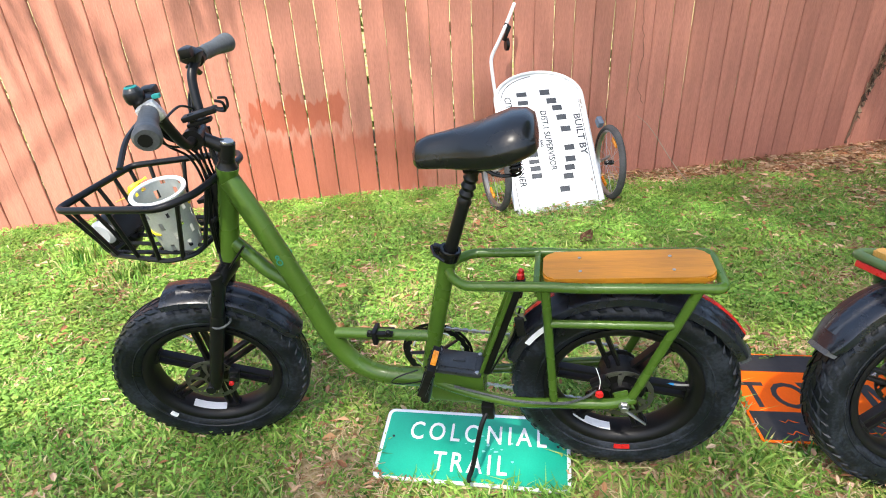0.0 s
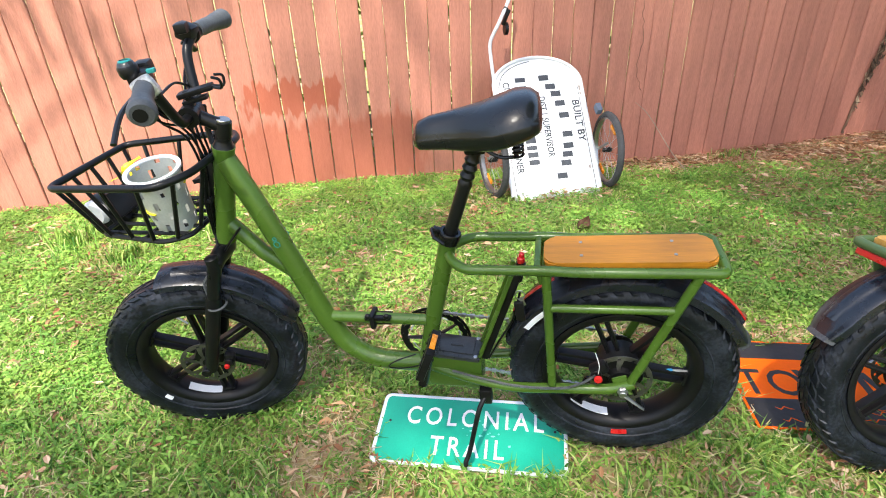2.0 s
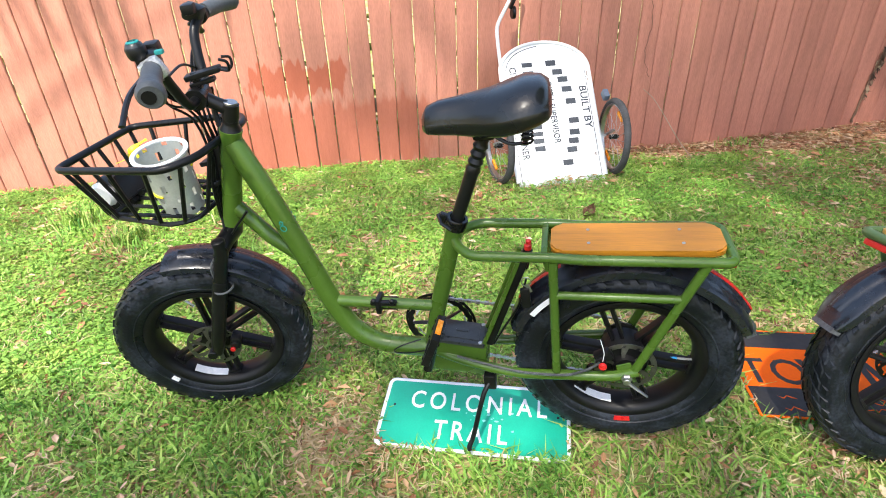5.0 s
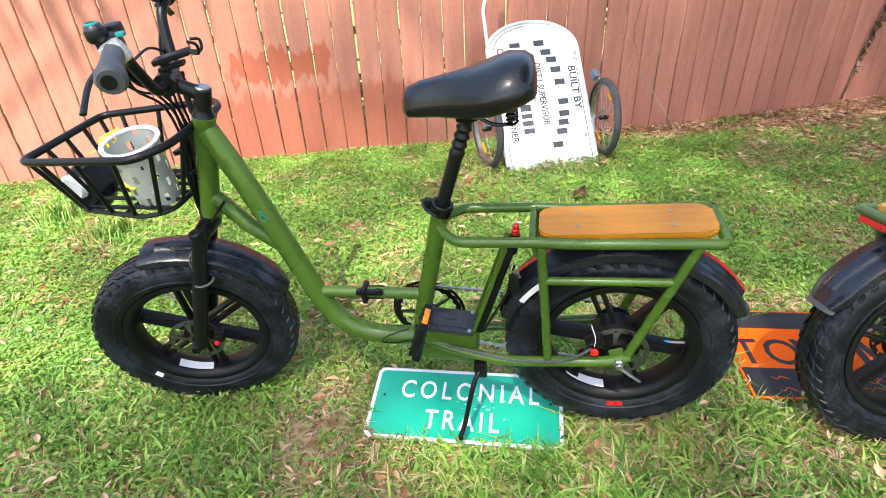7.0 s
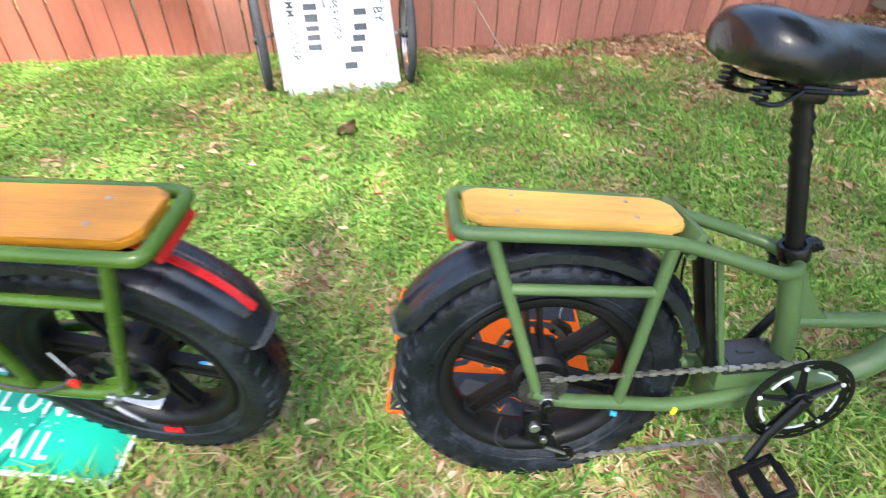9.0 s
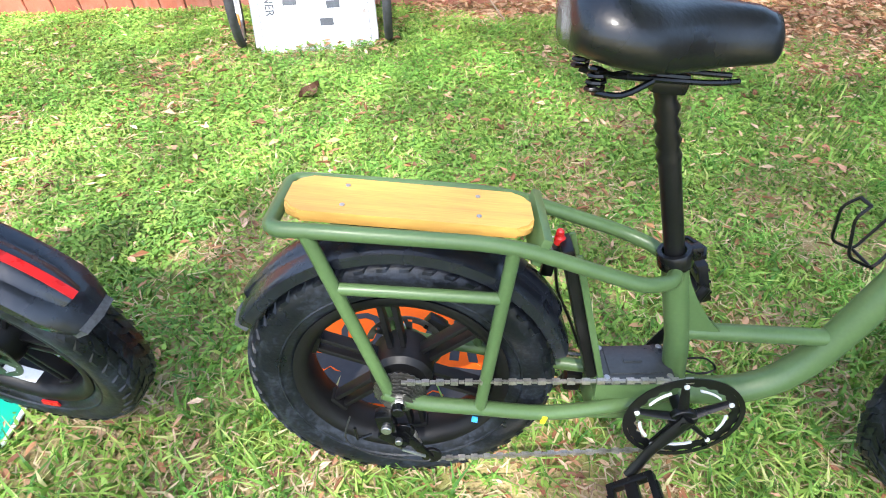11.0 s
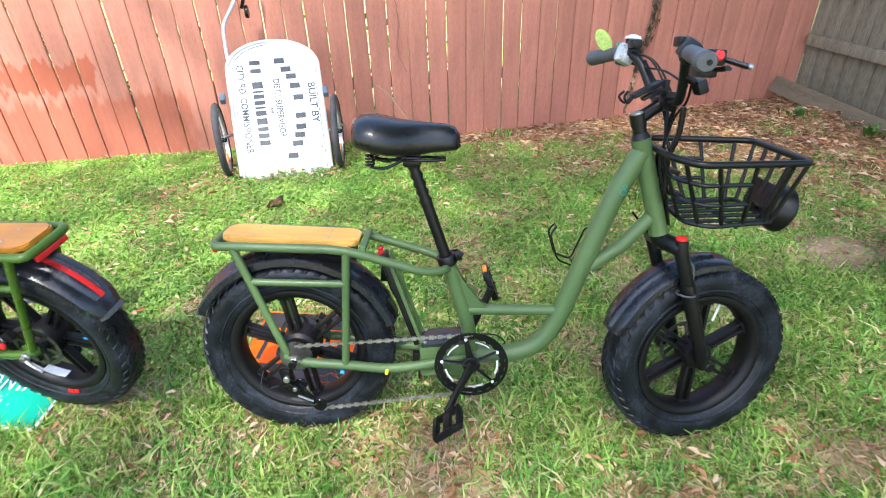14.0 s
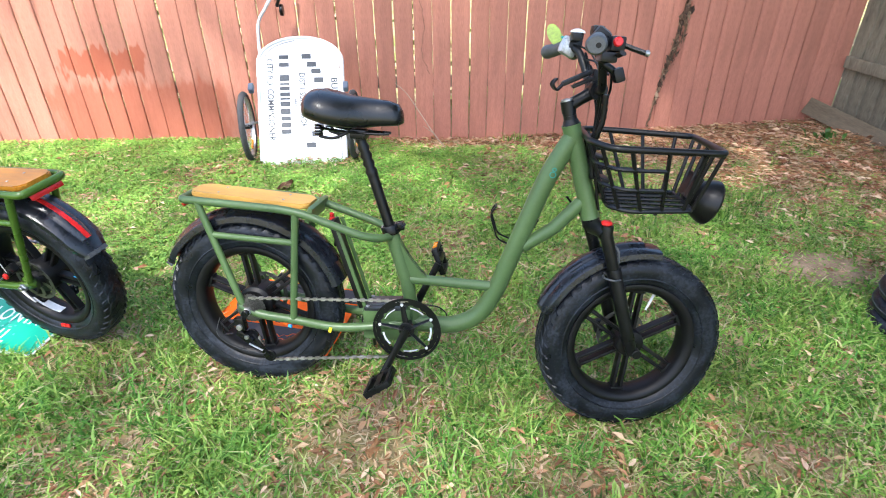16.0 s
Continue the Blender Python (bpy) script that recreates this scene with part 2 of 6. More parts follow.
M_BROADLEAF = leafy("broad_weed_leaves", [(0.0, (0.045, 0.120, 0.018)), (1.0, (0.110, 0.230, 0.035))], 0.4, 0.3)
M_LITTER = leafy("dead_leaves", [(0.0, (0.17, 0.075, 0.036)), (0.30, (0.36, 0.155, 0.068)), (0.6, (0.52, 0.290, 0.150)), (1.0, (0.74, 0.53, 0.36))], 0.65, 0.12)
M_STRAW = leafy("dead_grass", [(0.0, (0.30, 0.205, 0.110)), (0.5, (0.52, 0.385, 0.220)), (1.0, (0.64, 0.51, 0.33))], 0.7, 0.15)

# ---- mesh helpers ----
def part(name, bm, mat, parent=None, label="", smooth=True, angle=40):
    """Links a bmesh as one mesh object under a thing or under a part."""
    me = bpy.data.meshes.new(name)
    bmesh.ops.recalc_face_normals(bm, faces=bm.faces)
    if smooth:
        for f in bm.faces:
            f.smooth = True
        for e in bm.edges:
            if len(e.link_faces) == 2 and e.calc_face_angle(0) > radians(angle):
                e.smooth = False
    bm.to_mesh(me)
    bm.free()
    for m in mat if isinstance(mat, (list, tuple)) else [mat]:
        me.materials.append(m)
    ob = new(name, me)
    ob.parent = parent
    if label:
        ob["label"] = label
    return ob


def thing(name, m, label, category, group="", kind=""):
    ob = new(name)
    ob.empty_display_size = 0.1
    ob.matrix_world = m
    return tagged(ob, label, category, group, kind)


def curve_points(pts, k=6):
    """A smooth line through the points."""
    p = [Vector(q) for q in pts]
    if len(p) < 3:
        return p
    out = []
    for i in range(len(p) - 1):
        a, b, c, d = p[max(i - 1, 0)], p[i], p[i + 1], p[min(i + 2, len(p) - 1)]
        for j in range(k):
            t = j / k
            out.append(0.5 * ((2 * b) + (c - a) * t + (2 * a - 5 * b + 4 * c - d) * t * t + (3 * b - a - 3 * c + d) * t ** 3))
    return out + [p[-1]]


def rounded(pts, r, k=4, closed=False):
    """A polyline whose corners are rounded with radius r."""
    p = [Vector(q) for q in pts]
    out = []
    n = len(p)
    for i in range(n):
        if not closed and i in (0, n - 1):
            out.append(p[i])
            continue
        a, b, c = p[i - 1], p[i], p[(i + 1) % n]
        u, v = (a - b), (c - b)
        d = min(r, u.length * 0.45, v.length * 0.45)
        s, e = b + u.normalized() * d, b + v.normalized() * d
        for j in range(k + 1):
            t = j / k
            out.append(s.lerp(b, t).lerp(b.lerp(e, t), t))
    return out


def tube(bm, pts, r, n=10, closed=False, caps=True, flat=1.0):
    """Sweeps a ring along the points; r is one radius or one for each point."""
    p = [Vector(q) for q in pts]
    m = len(p)
    rs = r if isinstance(r, (list, tuple)) else [r] * m
    tang = []
    for i in range(m):
        a, b = (p[i - 1], p[(i + 1) % m]) if closed else (p[max(i - 1, 0)], p[min(i + 1, m - 1)])
        tang.append((b - a).normalized())
    ref = Vector((0, 0, 1)) if abs(tang[0].z) < 0.9 else Vector((0, 1, 0))
    side = tang[0].cross(ref).normalized()
    rings = []
    for i in range(m):
        side = (side - tang[i] * side.dot(tang[i])).normalized()
        up = tang[i].cross(side)
        rings.append([bm.verts.new(p[i] + (side * math.cos(2 * math.pi * j / n) + up * math.sin(2 * math.pi * j / n) * flat) * rs[i]) for j in range(n)])
    for i in range(m if closed else m - 1):
        a, b = rings[i], rings[(i + 1) % m]
        for j in range(n):
            bm.faces.new((a[j], a[(j + 1) % n], b[(j + 1) % n], b[j]))
    if caps and not closed:
        bm.faces.new(rings[0][::-1])
        bm.faces.new(rings[-1])
    return bm


def tubes(lines, r, n=10):
    bm = bmesh.new()
    for q in lines:
        tube(bm, q, r, n)
    return bm


def lathe(bm, profile, centre, n=48, axis="y", closed=False, arc=None):
    """Turns a profile of (radius, along) round an axis through centre."""
    c = Vector(centre)
    a0, a1 = arc or (0, 2 * math.pi)
    count = n if arc is None else n + 1
    rings = []
    for i in range(count):
        a = a0 + (a1 - a0) * i / n
        ring = []
        for r, s in profile:
            v = {"y": (r * math.cos(a), s, r * math.sin(a)), "x": (s, r * math.cos(a), r * math.sin(a)), "z": (r * math.cos(a), r * math.sin(a), s)}[axis]
            ring.append(bm.verts.new(c + Vector(v)))
        rings.append(ring)
    k = len(profile)
    for i in range(n):
        a, b = rings[i], rings[(i + 1) % count]
        for j in range(k if closed else k - 1):
            bm.faces.new((a[j], a[(j + 1) % k], b[(j + 1) % k], b[j]))
    if arc is not None and closed:
        bm.faces.new(rings[0])
        bm.faces.new(rings[-1][::-1])
    return bm


def box(bm, size, m=None, bevel=0.0, seg=2):
    """A block with softened edges, its centre at the pose m."""
    m = m or Matrix()
    start = set(bm.verts)
    made = bmesh.ops.create_cube(bm, size=1.0, matrix=m @ Matrix.Diagonal((*size, 1)))["verts"]
    if bevel:
        edges = {e for v in made for e in v.link_edges}
        bmesh.ops.bevel(bm, geom=list(edges), offset=bevel, segments=seg, affect="EDGES", profile=0.6)
    return [v for v in bm.verts if v not in start]


def slab(bm, outline, z0, z1, m=None, bevel=0.0):
    """A plate: the outline (x, y) raised from z0 to z1."""
    m = m or Matrix()
    lo = [bm.verts.new(m @ Vector((x, y, z0))) for x, y in outline]
    hi = [bm.verts.new(m @ Vector((x, y, z1))) for x, y in outline]
    n = len(outline)
    faces = [bm.faces.new(lo[::-1]), bm.faces.new(hi)]
    faces += [bm.faces.new((lo[i], lo[(i + 1) % n], hi[(i + 1) % n], hi[i])) for i in range(n)]
    if bevel:
        bmesh.ops.bevel(bm, geom=[e for e in faces[0].edges] + [e for e in faces[1].edges], offset=bevel, segments=2, affect="EDGES")
    return bm


def round_rect(w, h, r, k=5, cx=0.0, cy=0.0):
    out = []
    for sx, sy, a0 in ((1, 1, 0), (-1, 1, 90), (-1, -1, 180), (1, -1, 270)):
        for j in range(k + 1):
            a = radians(a0 + 90 * j / k)
            out.append((cx + sx * (w / 2 - r) + r * math.cos(a), cy + sy * (h / 2 - r) + r * math.sin(a)))
    return out


def disc(bm, centre, r, depth, axis="y", n=24, bevel=0.0):
    b = bevel or min(r, depth) * 0.12
    prof = [(0.0001, -depth / 2), (r - b, -depth / 2), (r, -depth / 2 + b), (r, depth / 2 - b), (r - b, depth / 2), (0.0001, depth / 2)]
    return lathe(bm, prof, centre, n, axis)


def letters(text, size, m, mat, parent, name="lettering", extrude=0.0006, spacing=1.0, xscale=1.0, label="", weight=0.0):
    """Writing in the built-in font as a flat raised mesh, its first letter's foot at the pose m."""
    cu = bpy.data.curves.new(name, "FONT")
    cu.body, cu.size, cu.extrude, cu.space_character, cu.offset = text, size, extrude, spacing, weight
    cu.resolution_u = 3
    tmp = bpy.data.objects.new(name, cu)
    me = bpy.data.meshes.new_from_object(tmp)
    bpy.data.objects.remove(tmp)
    bpy.data.curves.remove(cu)
    me.transform(m @ Matrix.Diagonal((xscale, 1, 1, 1)))
    me.materials.append(mat)
    ob = new(name, me)
    ob.parent = parent
    if label:
        ob["label"] = label
    return ob

# ---- ground ----
def smoothstep(a, b, x):
    t = min(1.0, max(0.0, (x - a) / (b - a)))
    return t * t * (3 - 2 * t)


def ground_z(x, y):
    def bump(cx, cy, sx, sy, h):
        return h * math.exp(-((x - cx) / sx) ** 2 - ((y - cy) / sy) ** 2)
    z = bump(1.30, 1.15, 0.5, 0.5, 0.043) + bump(-0.15, 1.45, 0.5, 0.5, -0.018) + bump(3.05, 0.50, 0.6, 0.6, -0.058) + bump(0.40, 0.98, 0.32, 0.32, -0.018) + bump(0.80, 0.85, 0.2, 0.2, -0.018) + bump(1.85, 0.68, 0.3, 0.3, 0.006) + bump(4.3, 1.2, 0.8, 0.8, 0.037)
    return z - (0.05 + 0.085 * math.exp(-((x - 3.0) / 2.0) ** 2)) * smoothstep(2.9, 3.6, y)


def worn(x, y):
    """How bare and littered the lawn is: 0 thick green, 1 leaf litter."""
    n = noise.noise((x * 0.9, y * 0.9, 3.0)) * 0.45 + noise.noise((x * 2.6, y * 2.6, 9.0)) * 0.55 + noise.noise((x * 6.5, y * 6.5, 2.0)) * 0.45
    right = smoothstep(2.75, 4.7, x + (y - 2.5) * 0.95) * 0.85
    foot = smoothstep(3.0, 3.4, y) * smoothstep(1.9, 2.8, x) * 1.0
    near = 0.24 * smoothstep(1.4, 0.5, y)
    spot = sum(0.34 * math.exp(-(((x - cx) / r) ** 2 + ((y - cy) / r) ** 2)) for cx, cy, r in ((0.18, 1.0, 0.12), (0.35, 0.55, 0.22), (1.42, 1.35, 0.2), (1.15, 0.50, 0.25), (2.2, 0.30, 0.22), (1.55, 2.45, 0.12), (3.35, 0.30, 0.22), (3.85, 0.62, 0.20), (2.85, 0.10, 0.18), (3.55, 1.55, 0.28), (2.55, 1.75, 0.22), (1.6, 0.10, 0.22)))
    return min(1.0, max(0.0, 0.12 + 0.95 * n + right + foot + near + spot))


def ground_material():
    m = material("lawn_soil", (0.440, 0.315, 0.185), 0.95, vary=0.60, scale=5, fine=70, bump=0.8, depth=0.012, spec=0.1)
    n, l = m.node_tree.nodes, m.node_tree.links
    bsdf = n["Principled BSDF"]
    old = bsdf.inputs["Base Color"].links[0].from_socket
    tc, no, rp, mx = n.new("ShaderNodeTexCoord"), n.new("ShaderNodeTexNoise"), n.new("ShaderNodeValToRGB"), n.new("ShaderNodeMixRGB")
    no.inputs["Scale"].default_value, no.inputs["Detail"].default_value = 3.2, 8
    l.new(tc.outputs["Object"], no.inputs["Vector"])
    rp.color_ramp.elements[0].position, rp.color_ramp.elements[1].position = 0.36, 0.66
    l.new(no.outputs["Fac"], rp.inputs["Fac"])
    mx.inputs["Color2"].default_value = (0.185, 0.225, 0.048, 1)
    l.new(rp.outputs["Color"], mx.inputs["Fac"])
    l.new(old, mx.inputs["Color1"])
    l.new(mx.outputs["Color"], bsdf.inputs["Base Color"])
    return m


def build_ground():
    bm = bmesh.new()
    xs = [-600, -120, -30, -10, -5] + [-3 + 0.1 * i for i in range(101)] + [9, 14, 40, 140, 600]
    ys = [-600, -120, -30, -8, -4] + [-2 + 0.1 * i for i in range(66)] + [6, 9, 20, 60, 160, 600]
    grid = [[bm.verts.new((x, y, ground_z(x, y) + 0.008 * noise.noise((x * 3, y * 3, 0)))) for y in ys] for x in xs]
    for i in range(len(xs) - 1):
        for j in range(len(ys) - 1):
            bm.faces.new((grid[i][j], grid[i + 1][j], grid[i + 1][j + 1], grid[i][j + 1]))
    return tagged(part("ground", bm, ground_material()), "patchy backyard lawn soil under thin grass", "ground", kind="structure")


build_ground()


def build_dirt_mound(x, y, r):
    """A low heap of bare sandy soil."""
    bm = bmesh.new()
    o = bm.verts.new((0, 0, 0.018))
    rings = []
    for k, (f, h) in enumerate(((0.3, 0.016), (0.6, 0.010), (0.85, 0.003), (1.05, -0.012))):
        ring = []
        for j in range(28):
            a = 2 * math.pi * j / 28
            q = r * f * (1 + 0.22 * noise.noise((math.cos(a) * 1.5, math.sin(a) * 1.5, 2.0)))
            px, py = q * 1.25 * math.cos(a), q * math.sin(a)
            ring.append(bm.verts.new((px, py, h + ground_z(x + px, y + py) - ground_z(x, y) + 0.006 * noise.noise((px * 14, py * 14, k)))))
        rings.append(ring)
    for j in range(28):
        bm.faces.new((o, rings[0][j], rings[0][(j + 1) % 28]))
        for a, b in zip(rings, rings[1:]):
            bm.faces.new((a[j], b[j], b[(j + 1) % 28], a[(j + 1) % 28]))
    ob = part("dirt_mound", bm, material("sandy_soil", (0.29, 0.205, 0.140), 0.95, vary=0.45, scale=14, fine=120, bump=0.6, depth=0.006, spec=0.1))
    ob.location = (x, y, ground_z(x, y))
    return tagged(ob, "low bare mound of pale sandy soil", "soil", kind="structure")


build_dirt_mound(4.20, 1.20, 0.21)

# ---- fences ----
FENCE_Y, PICKET, GAP = 3.68, 0.1405, 0.0065
FENCE_X0, FENCE_X1 = -3.05, 6.10


def picket_mesh(w, h, seed, dog=True):
    """A fence board with worn edges, slightly cupped."""
    rnd = random.Random(seed)
    bm = bmesh.new()
    t = 0.017
    steps = 22
    lean, bow = rnd.uniform(-0.0015, 0.0015), rnd.uniform(-0.002, 0.002)
    rows = []
    w0, w1 = 0.0, 0.0
    for i in range(steps + 1):
        f = i / steps
        z = h * f
        w0, w1 = 0.6 * w0 + rnd.uniform(-0.0019, 0.0019), 0.6 * w1 + rnd.uniform(-0.0019, 0.0019)
        cut = 0.03 if dog and i == steps else 0.0
        off = lean * f + bow * math.sin(math.pi * f)
        x0, x1 = -w / 2 + w0 + off + cut, w / 2 + w1 + off - cut
        cup = 0.0012 * math.sin(f * 9 + seed)
        rows.append([bm.verts.new(q) for q in ((x0, 0.0045, z), (x0 + 0.0045, 0.0, z), (0, -0.0012 - cup, z), (x1 - 0.0045, 0.0, z), (x1, 0.0045, z), (x1, t, z), (x0, t, z))])
    for a, b in zip(rows, rows[1:]):
        for j in range(7):
            bm.faces.new((a[j], a[(j + 1) % 7], b[(j + 1) % 7], b[j]))
    bm.faces.new(rows[0][::-1])
    bm.faces.new(rows[-1])
    me = bpy.data.meshes.new("fence_board")
    bmesh.ops.recalc_face_normals(bm, faces=bm.faces)
    bm.to_mesh(me)
    bm.free()
    return me


def build_fence():
    fence = thing("fence", pose(0, FENCE_Y, 0), "tall close-boarded wooden fence with faded red stain", "fence", kind="structure")
    bm = bmesh.new()
    for z in (0.35, 1.45):
        box(bm, (FENCE_X1 - FENCE_X0, 0.038, 0.089), pose((FENCE_X0 + FENCE_X1) / 2, 0.037, z), 0.004)
    part("rail", bm, M_GREYWOOD, fence)
    kinds = [picket_mesh(PICKET, 1.98, s) for s in range(7)]
    snug = [picket_mesh(PICKET + 0.0048, 1.98, s + 50) for s in range(7)]
    for me in kinds + snug:
        me.materials.append(M_FENCE)
    rnd = random.Random(4)
    joints = [-0.046 - 0.1469 * k for k in range(21, 0, -1)] + [-0.046 + 0.1435 * k for k in range(16)] + [2.250 + 0.1468 * k for k in range(7)] + [3.278 + 0.1421 * k for k in range(20)]
    for i, (x0, x1) in enumerate(zip(joints, joints[1:])):
        tight = x0 > 3.75 and i % 4 != 2
        ob = new("fence_board", (snug if tight else kinds)[(i * 5 + i // 7) % 7])
        ob.parent = fence
        wide = (x1 - x0) / (PICKET + GAP)
        ob.matrix_local = pose((x0 + x1) / 2, rnd.uniform(-0.002, 0.002), -0.20 + rnd.uniform(-0.01, 0.01), 0, rnd.uniform(-0.12, 0.12), 0) @ Matrix.Diagonal((wide, 1, 1, 1))
    return fence


build_fence()


def build_side_fence():
    fence = thing("side_fence", pose(5.92, 0, 0), "weathered bare grey wooden fence with a horizontal rail", "fence", kind="structure")
    kinds = [picket_mesh(0.135, 1.9, s + 20) for s in range(5)]
    for me in kinds:
        me.materials.append(M_GREYWOOD)
    rnd = random.Random(8)
    y = FENCE_Y - 0.004
    i = 0
    while y > -3.0:
        ob = new("fence_board", kinds[(i * 3 + i // 5) % 5])
        ob.parent = fence
        ob.matrix_local = pose(0.05, y - 0.07, -0.08 + rnd.uniform(-0.02, 0.01), 0, 0, -90)
        y -= 0.139 + rnd.uniform(0, 0.006)
        i += 1
    for z in (0.445, 1.45):
        bm = bmesh.new()
        box(bm, (0.04, 6.6, 0.09), pose(0.02, 0.34, z), 0.004)
        part("rail", bm, M_GREYWOOD, fence)
    return fence


def build_fallen_plank(x, y, z, length, yaw, pitch, roll):
    bm = bmesh.new()
    box(bm, (length, 0.022, 0.135), None, 0.004)
    ob = part("loose_plank", bm, M_OLDPLANK)
    ob.matrix_world = pose(x, y, z, roll, pitch, yaw)
    return tagged(ob, "weathered grey plank leaning at the foot of the fence", "plank", "loose planks")


build_side_fence()
build_fallen_plank(5.80, 3.02, 0.035, 1.25, -82, 5.5, -24)
build_fallen_plank(5.77, 2.25, 0.0, 1.3, -86, 2.0, -40)


def build_hedge():
    """Loose shrubs on the far side of the fence, seen only through its gaps."""
    rnd = random.Random(31)
    verts, faces = [], []
    for k in range(5200):
        x = rnd.uniform(FENCE_X0, FENCE_X1)
        if noise.noise((x * 1.7, 5.0, 1.0)) < -0.25 + 0.3 * rnd.random() - 0.15:
            continue
        p = Vector((x, FENCE_Y + 0.28 + abs(rnd.gauss(0, 0.22)), -0.05 + 1.9 * rnd.random() ** 1.1))
        s = rnd.uniform(0.03, 0.065)
        q = Euler((rnd.gauss(0.6, 0.6), rnd.gauss(0, 0.5), rnd.uniform(0, 6.3))).to_matrix()
        i = len(verts)
        for c in ((-s, 0, 0), (0, -0.5 * s, 0.01), (s, 0, 0), (0, 0.5 * s, 0.01)):
            verts.append(tuple(p + q @ Vector(c)))
        faces.append((i, i + 1, i + 2, i + 3))
    me = bpy.data.meshes.new("hedge")
    me.from_pydata(verts, [], faces)
    me.materials.append(leafy("hedge_leaves", [(0.0, (0.10, 0.16, 0.03)), (0.6, (0.22, 0.27, 0.055)), (1.0, (0.36, 0.36, 0.10))], 0.6, 0.5))
    return tagged(new("hedge", me), "loose green shrubs behind the wooden fence", "hedge", kind="stuff")


build_hedge()

# ---- electric cargo bicycles ----
# Each bicycle's own axes: x ahead, y to its left, z up; origin near the ground under the rear axle.
AXLE_R, AXLE_F = Vector((-0.013, 0, 0.254)), Vector((1.219, 0, 0.280))
STEER_TOP, STEER_LOW = Vector((0.941, 0, 0.938)), Vector((1.030, 0, 0.677))


def steered(bm, degrees):
    axis = (STEER_TOP - STEER_LOW).normalized()
    bmesh.ops.transform(bm, matrix=Matrix.Translation(STEER_LOW) @ Matrix.Rotation(radians(degrees), 4, axis) @ Matrix.Translation(-STEER_LOW), verts=bm.verts)
    return bm


def tyre_mesh(c):
    bm = bmesh.new()
    half = [(0.200, 0.030), (0.209, 0.040), (0.218, 0.046), (0.238, 0.053), (0.256, 0.0545), (0.272, 0.050), (0.284, 0.040), (0.2895, 0.024), (0.2915, 0.008)]
    lathe(bm, half[::1] + [(r, -s) for r, s in half[::-1]], c, 72, closed=False)
    # a raised line round each sidewall
    for sg in (1, -1):
        lathe(bm, [(0.225, sg * 0.0485), (0.2275, sg * 0.0515), (0.2305, sg * 0.0505)], c, 72)
    return bm


def tread_mesh(c):
    bm = bmesh.new()
    # tread blocks: slanted rows over the crown and the shoulders
    def block(a, s, da, ds, r, slant, h):
        pts = []
        for k, (u, v) in enumerate(((-da, -ds), (da, -ds), (da, ds), (-da, ds))):
            for hh in (-0.004, h):
                ang = a + u + slant * v / ds * da
                w = s + v * (0.86 if hh > 0 else 1)
                rr = r + hh - max(0.0, abs(w) - 0.02) ** 2 * 14
                pts.append(bm.verts.new(c + Vector((rr * math.cos(ang), w, rr * math.sin(ang)))))
        b = pts[0::2]
        t = pts[1::2]
        bm.faces.new(t)
        for i in range(4):
            bm.faces.new((b[i], b[(i + 1) % 4], t[(i + 1) % 4], t[i]))
    n = 46
    for i in range(n):
        a = 2 * math.pi * i / n
        st = math.pi / n
        for sg in (1, -1):
            block(a + (st if sg < 0 else 0), sg * 0.011, st * 0.62, 0.0085, 0.2910, 0.8 * sg, 0.0024)
            block(a + (0 if sg < 0 else st), sg * 0.031, st * 0.60, 0.0085, 0.2920, 1.1 * sg, 0.0024)
            block(a + (st if sg < 0 else 0), sg * 0.0465, st * 0.42, 0.006, 0.2895, 0.8 * sg, 0.0014)
    return bm


def rim_mesh(c):
    bm = bmesh.new()
    prof = [(0.206, 0.041), (0.199, 0.0425), (0.190, 0.040), (0.181, 0.033), (0.176, 0.020), (0.1745, 0.0), (0.176, -0.020), (0.181, -0.033), (0.190, -0.040), (0.199, -0.0425), (0.206, -0.041), (0.202, 0.0)]
    lathe(bm, prof, c, 72, closed=True)
    return bm


def spoke_mesh(c, a, r0, r1):
    """One spoke of a cast wheel: a pair of bars joined at the rim."""
    bm = bmesh.new()
    rot = Matrix.Translation(c) @ Matrix.Rotation(-a, 4, "Y")
    for s in (1, -1):
        lo, hi = Vector((r0, s * 0.012, 0)), Vector((r1, s * 0.014, 0))
        m = rot @ pose((r0 + r1) / 2, 0, s * 0.013)
        box(bm, (r1 - r0, 0.026, 0.0105), m, 0.003)
    box(bm, (0.014, 0.034, 0.044), rot @ pose(r1 - 0.004, 0, 0), 0.004)
    return bm


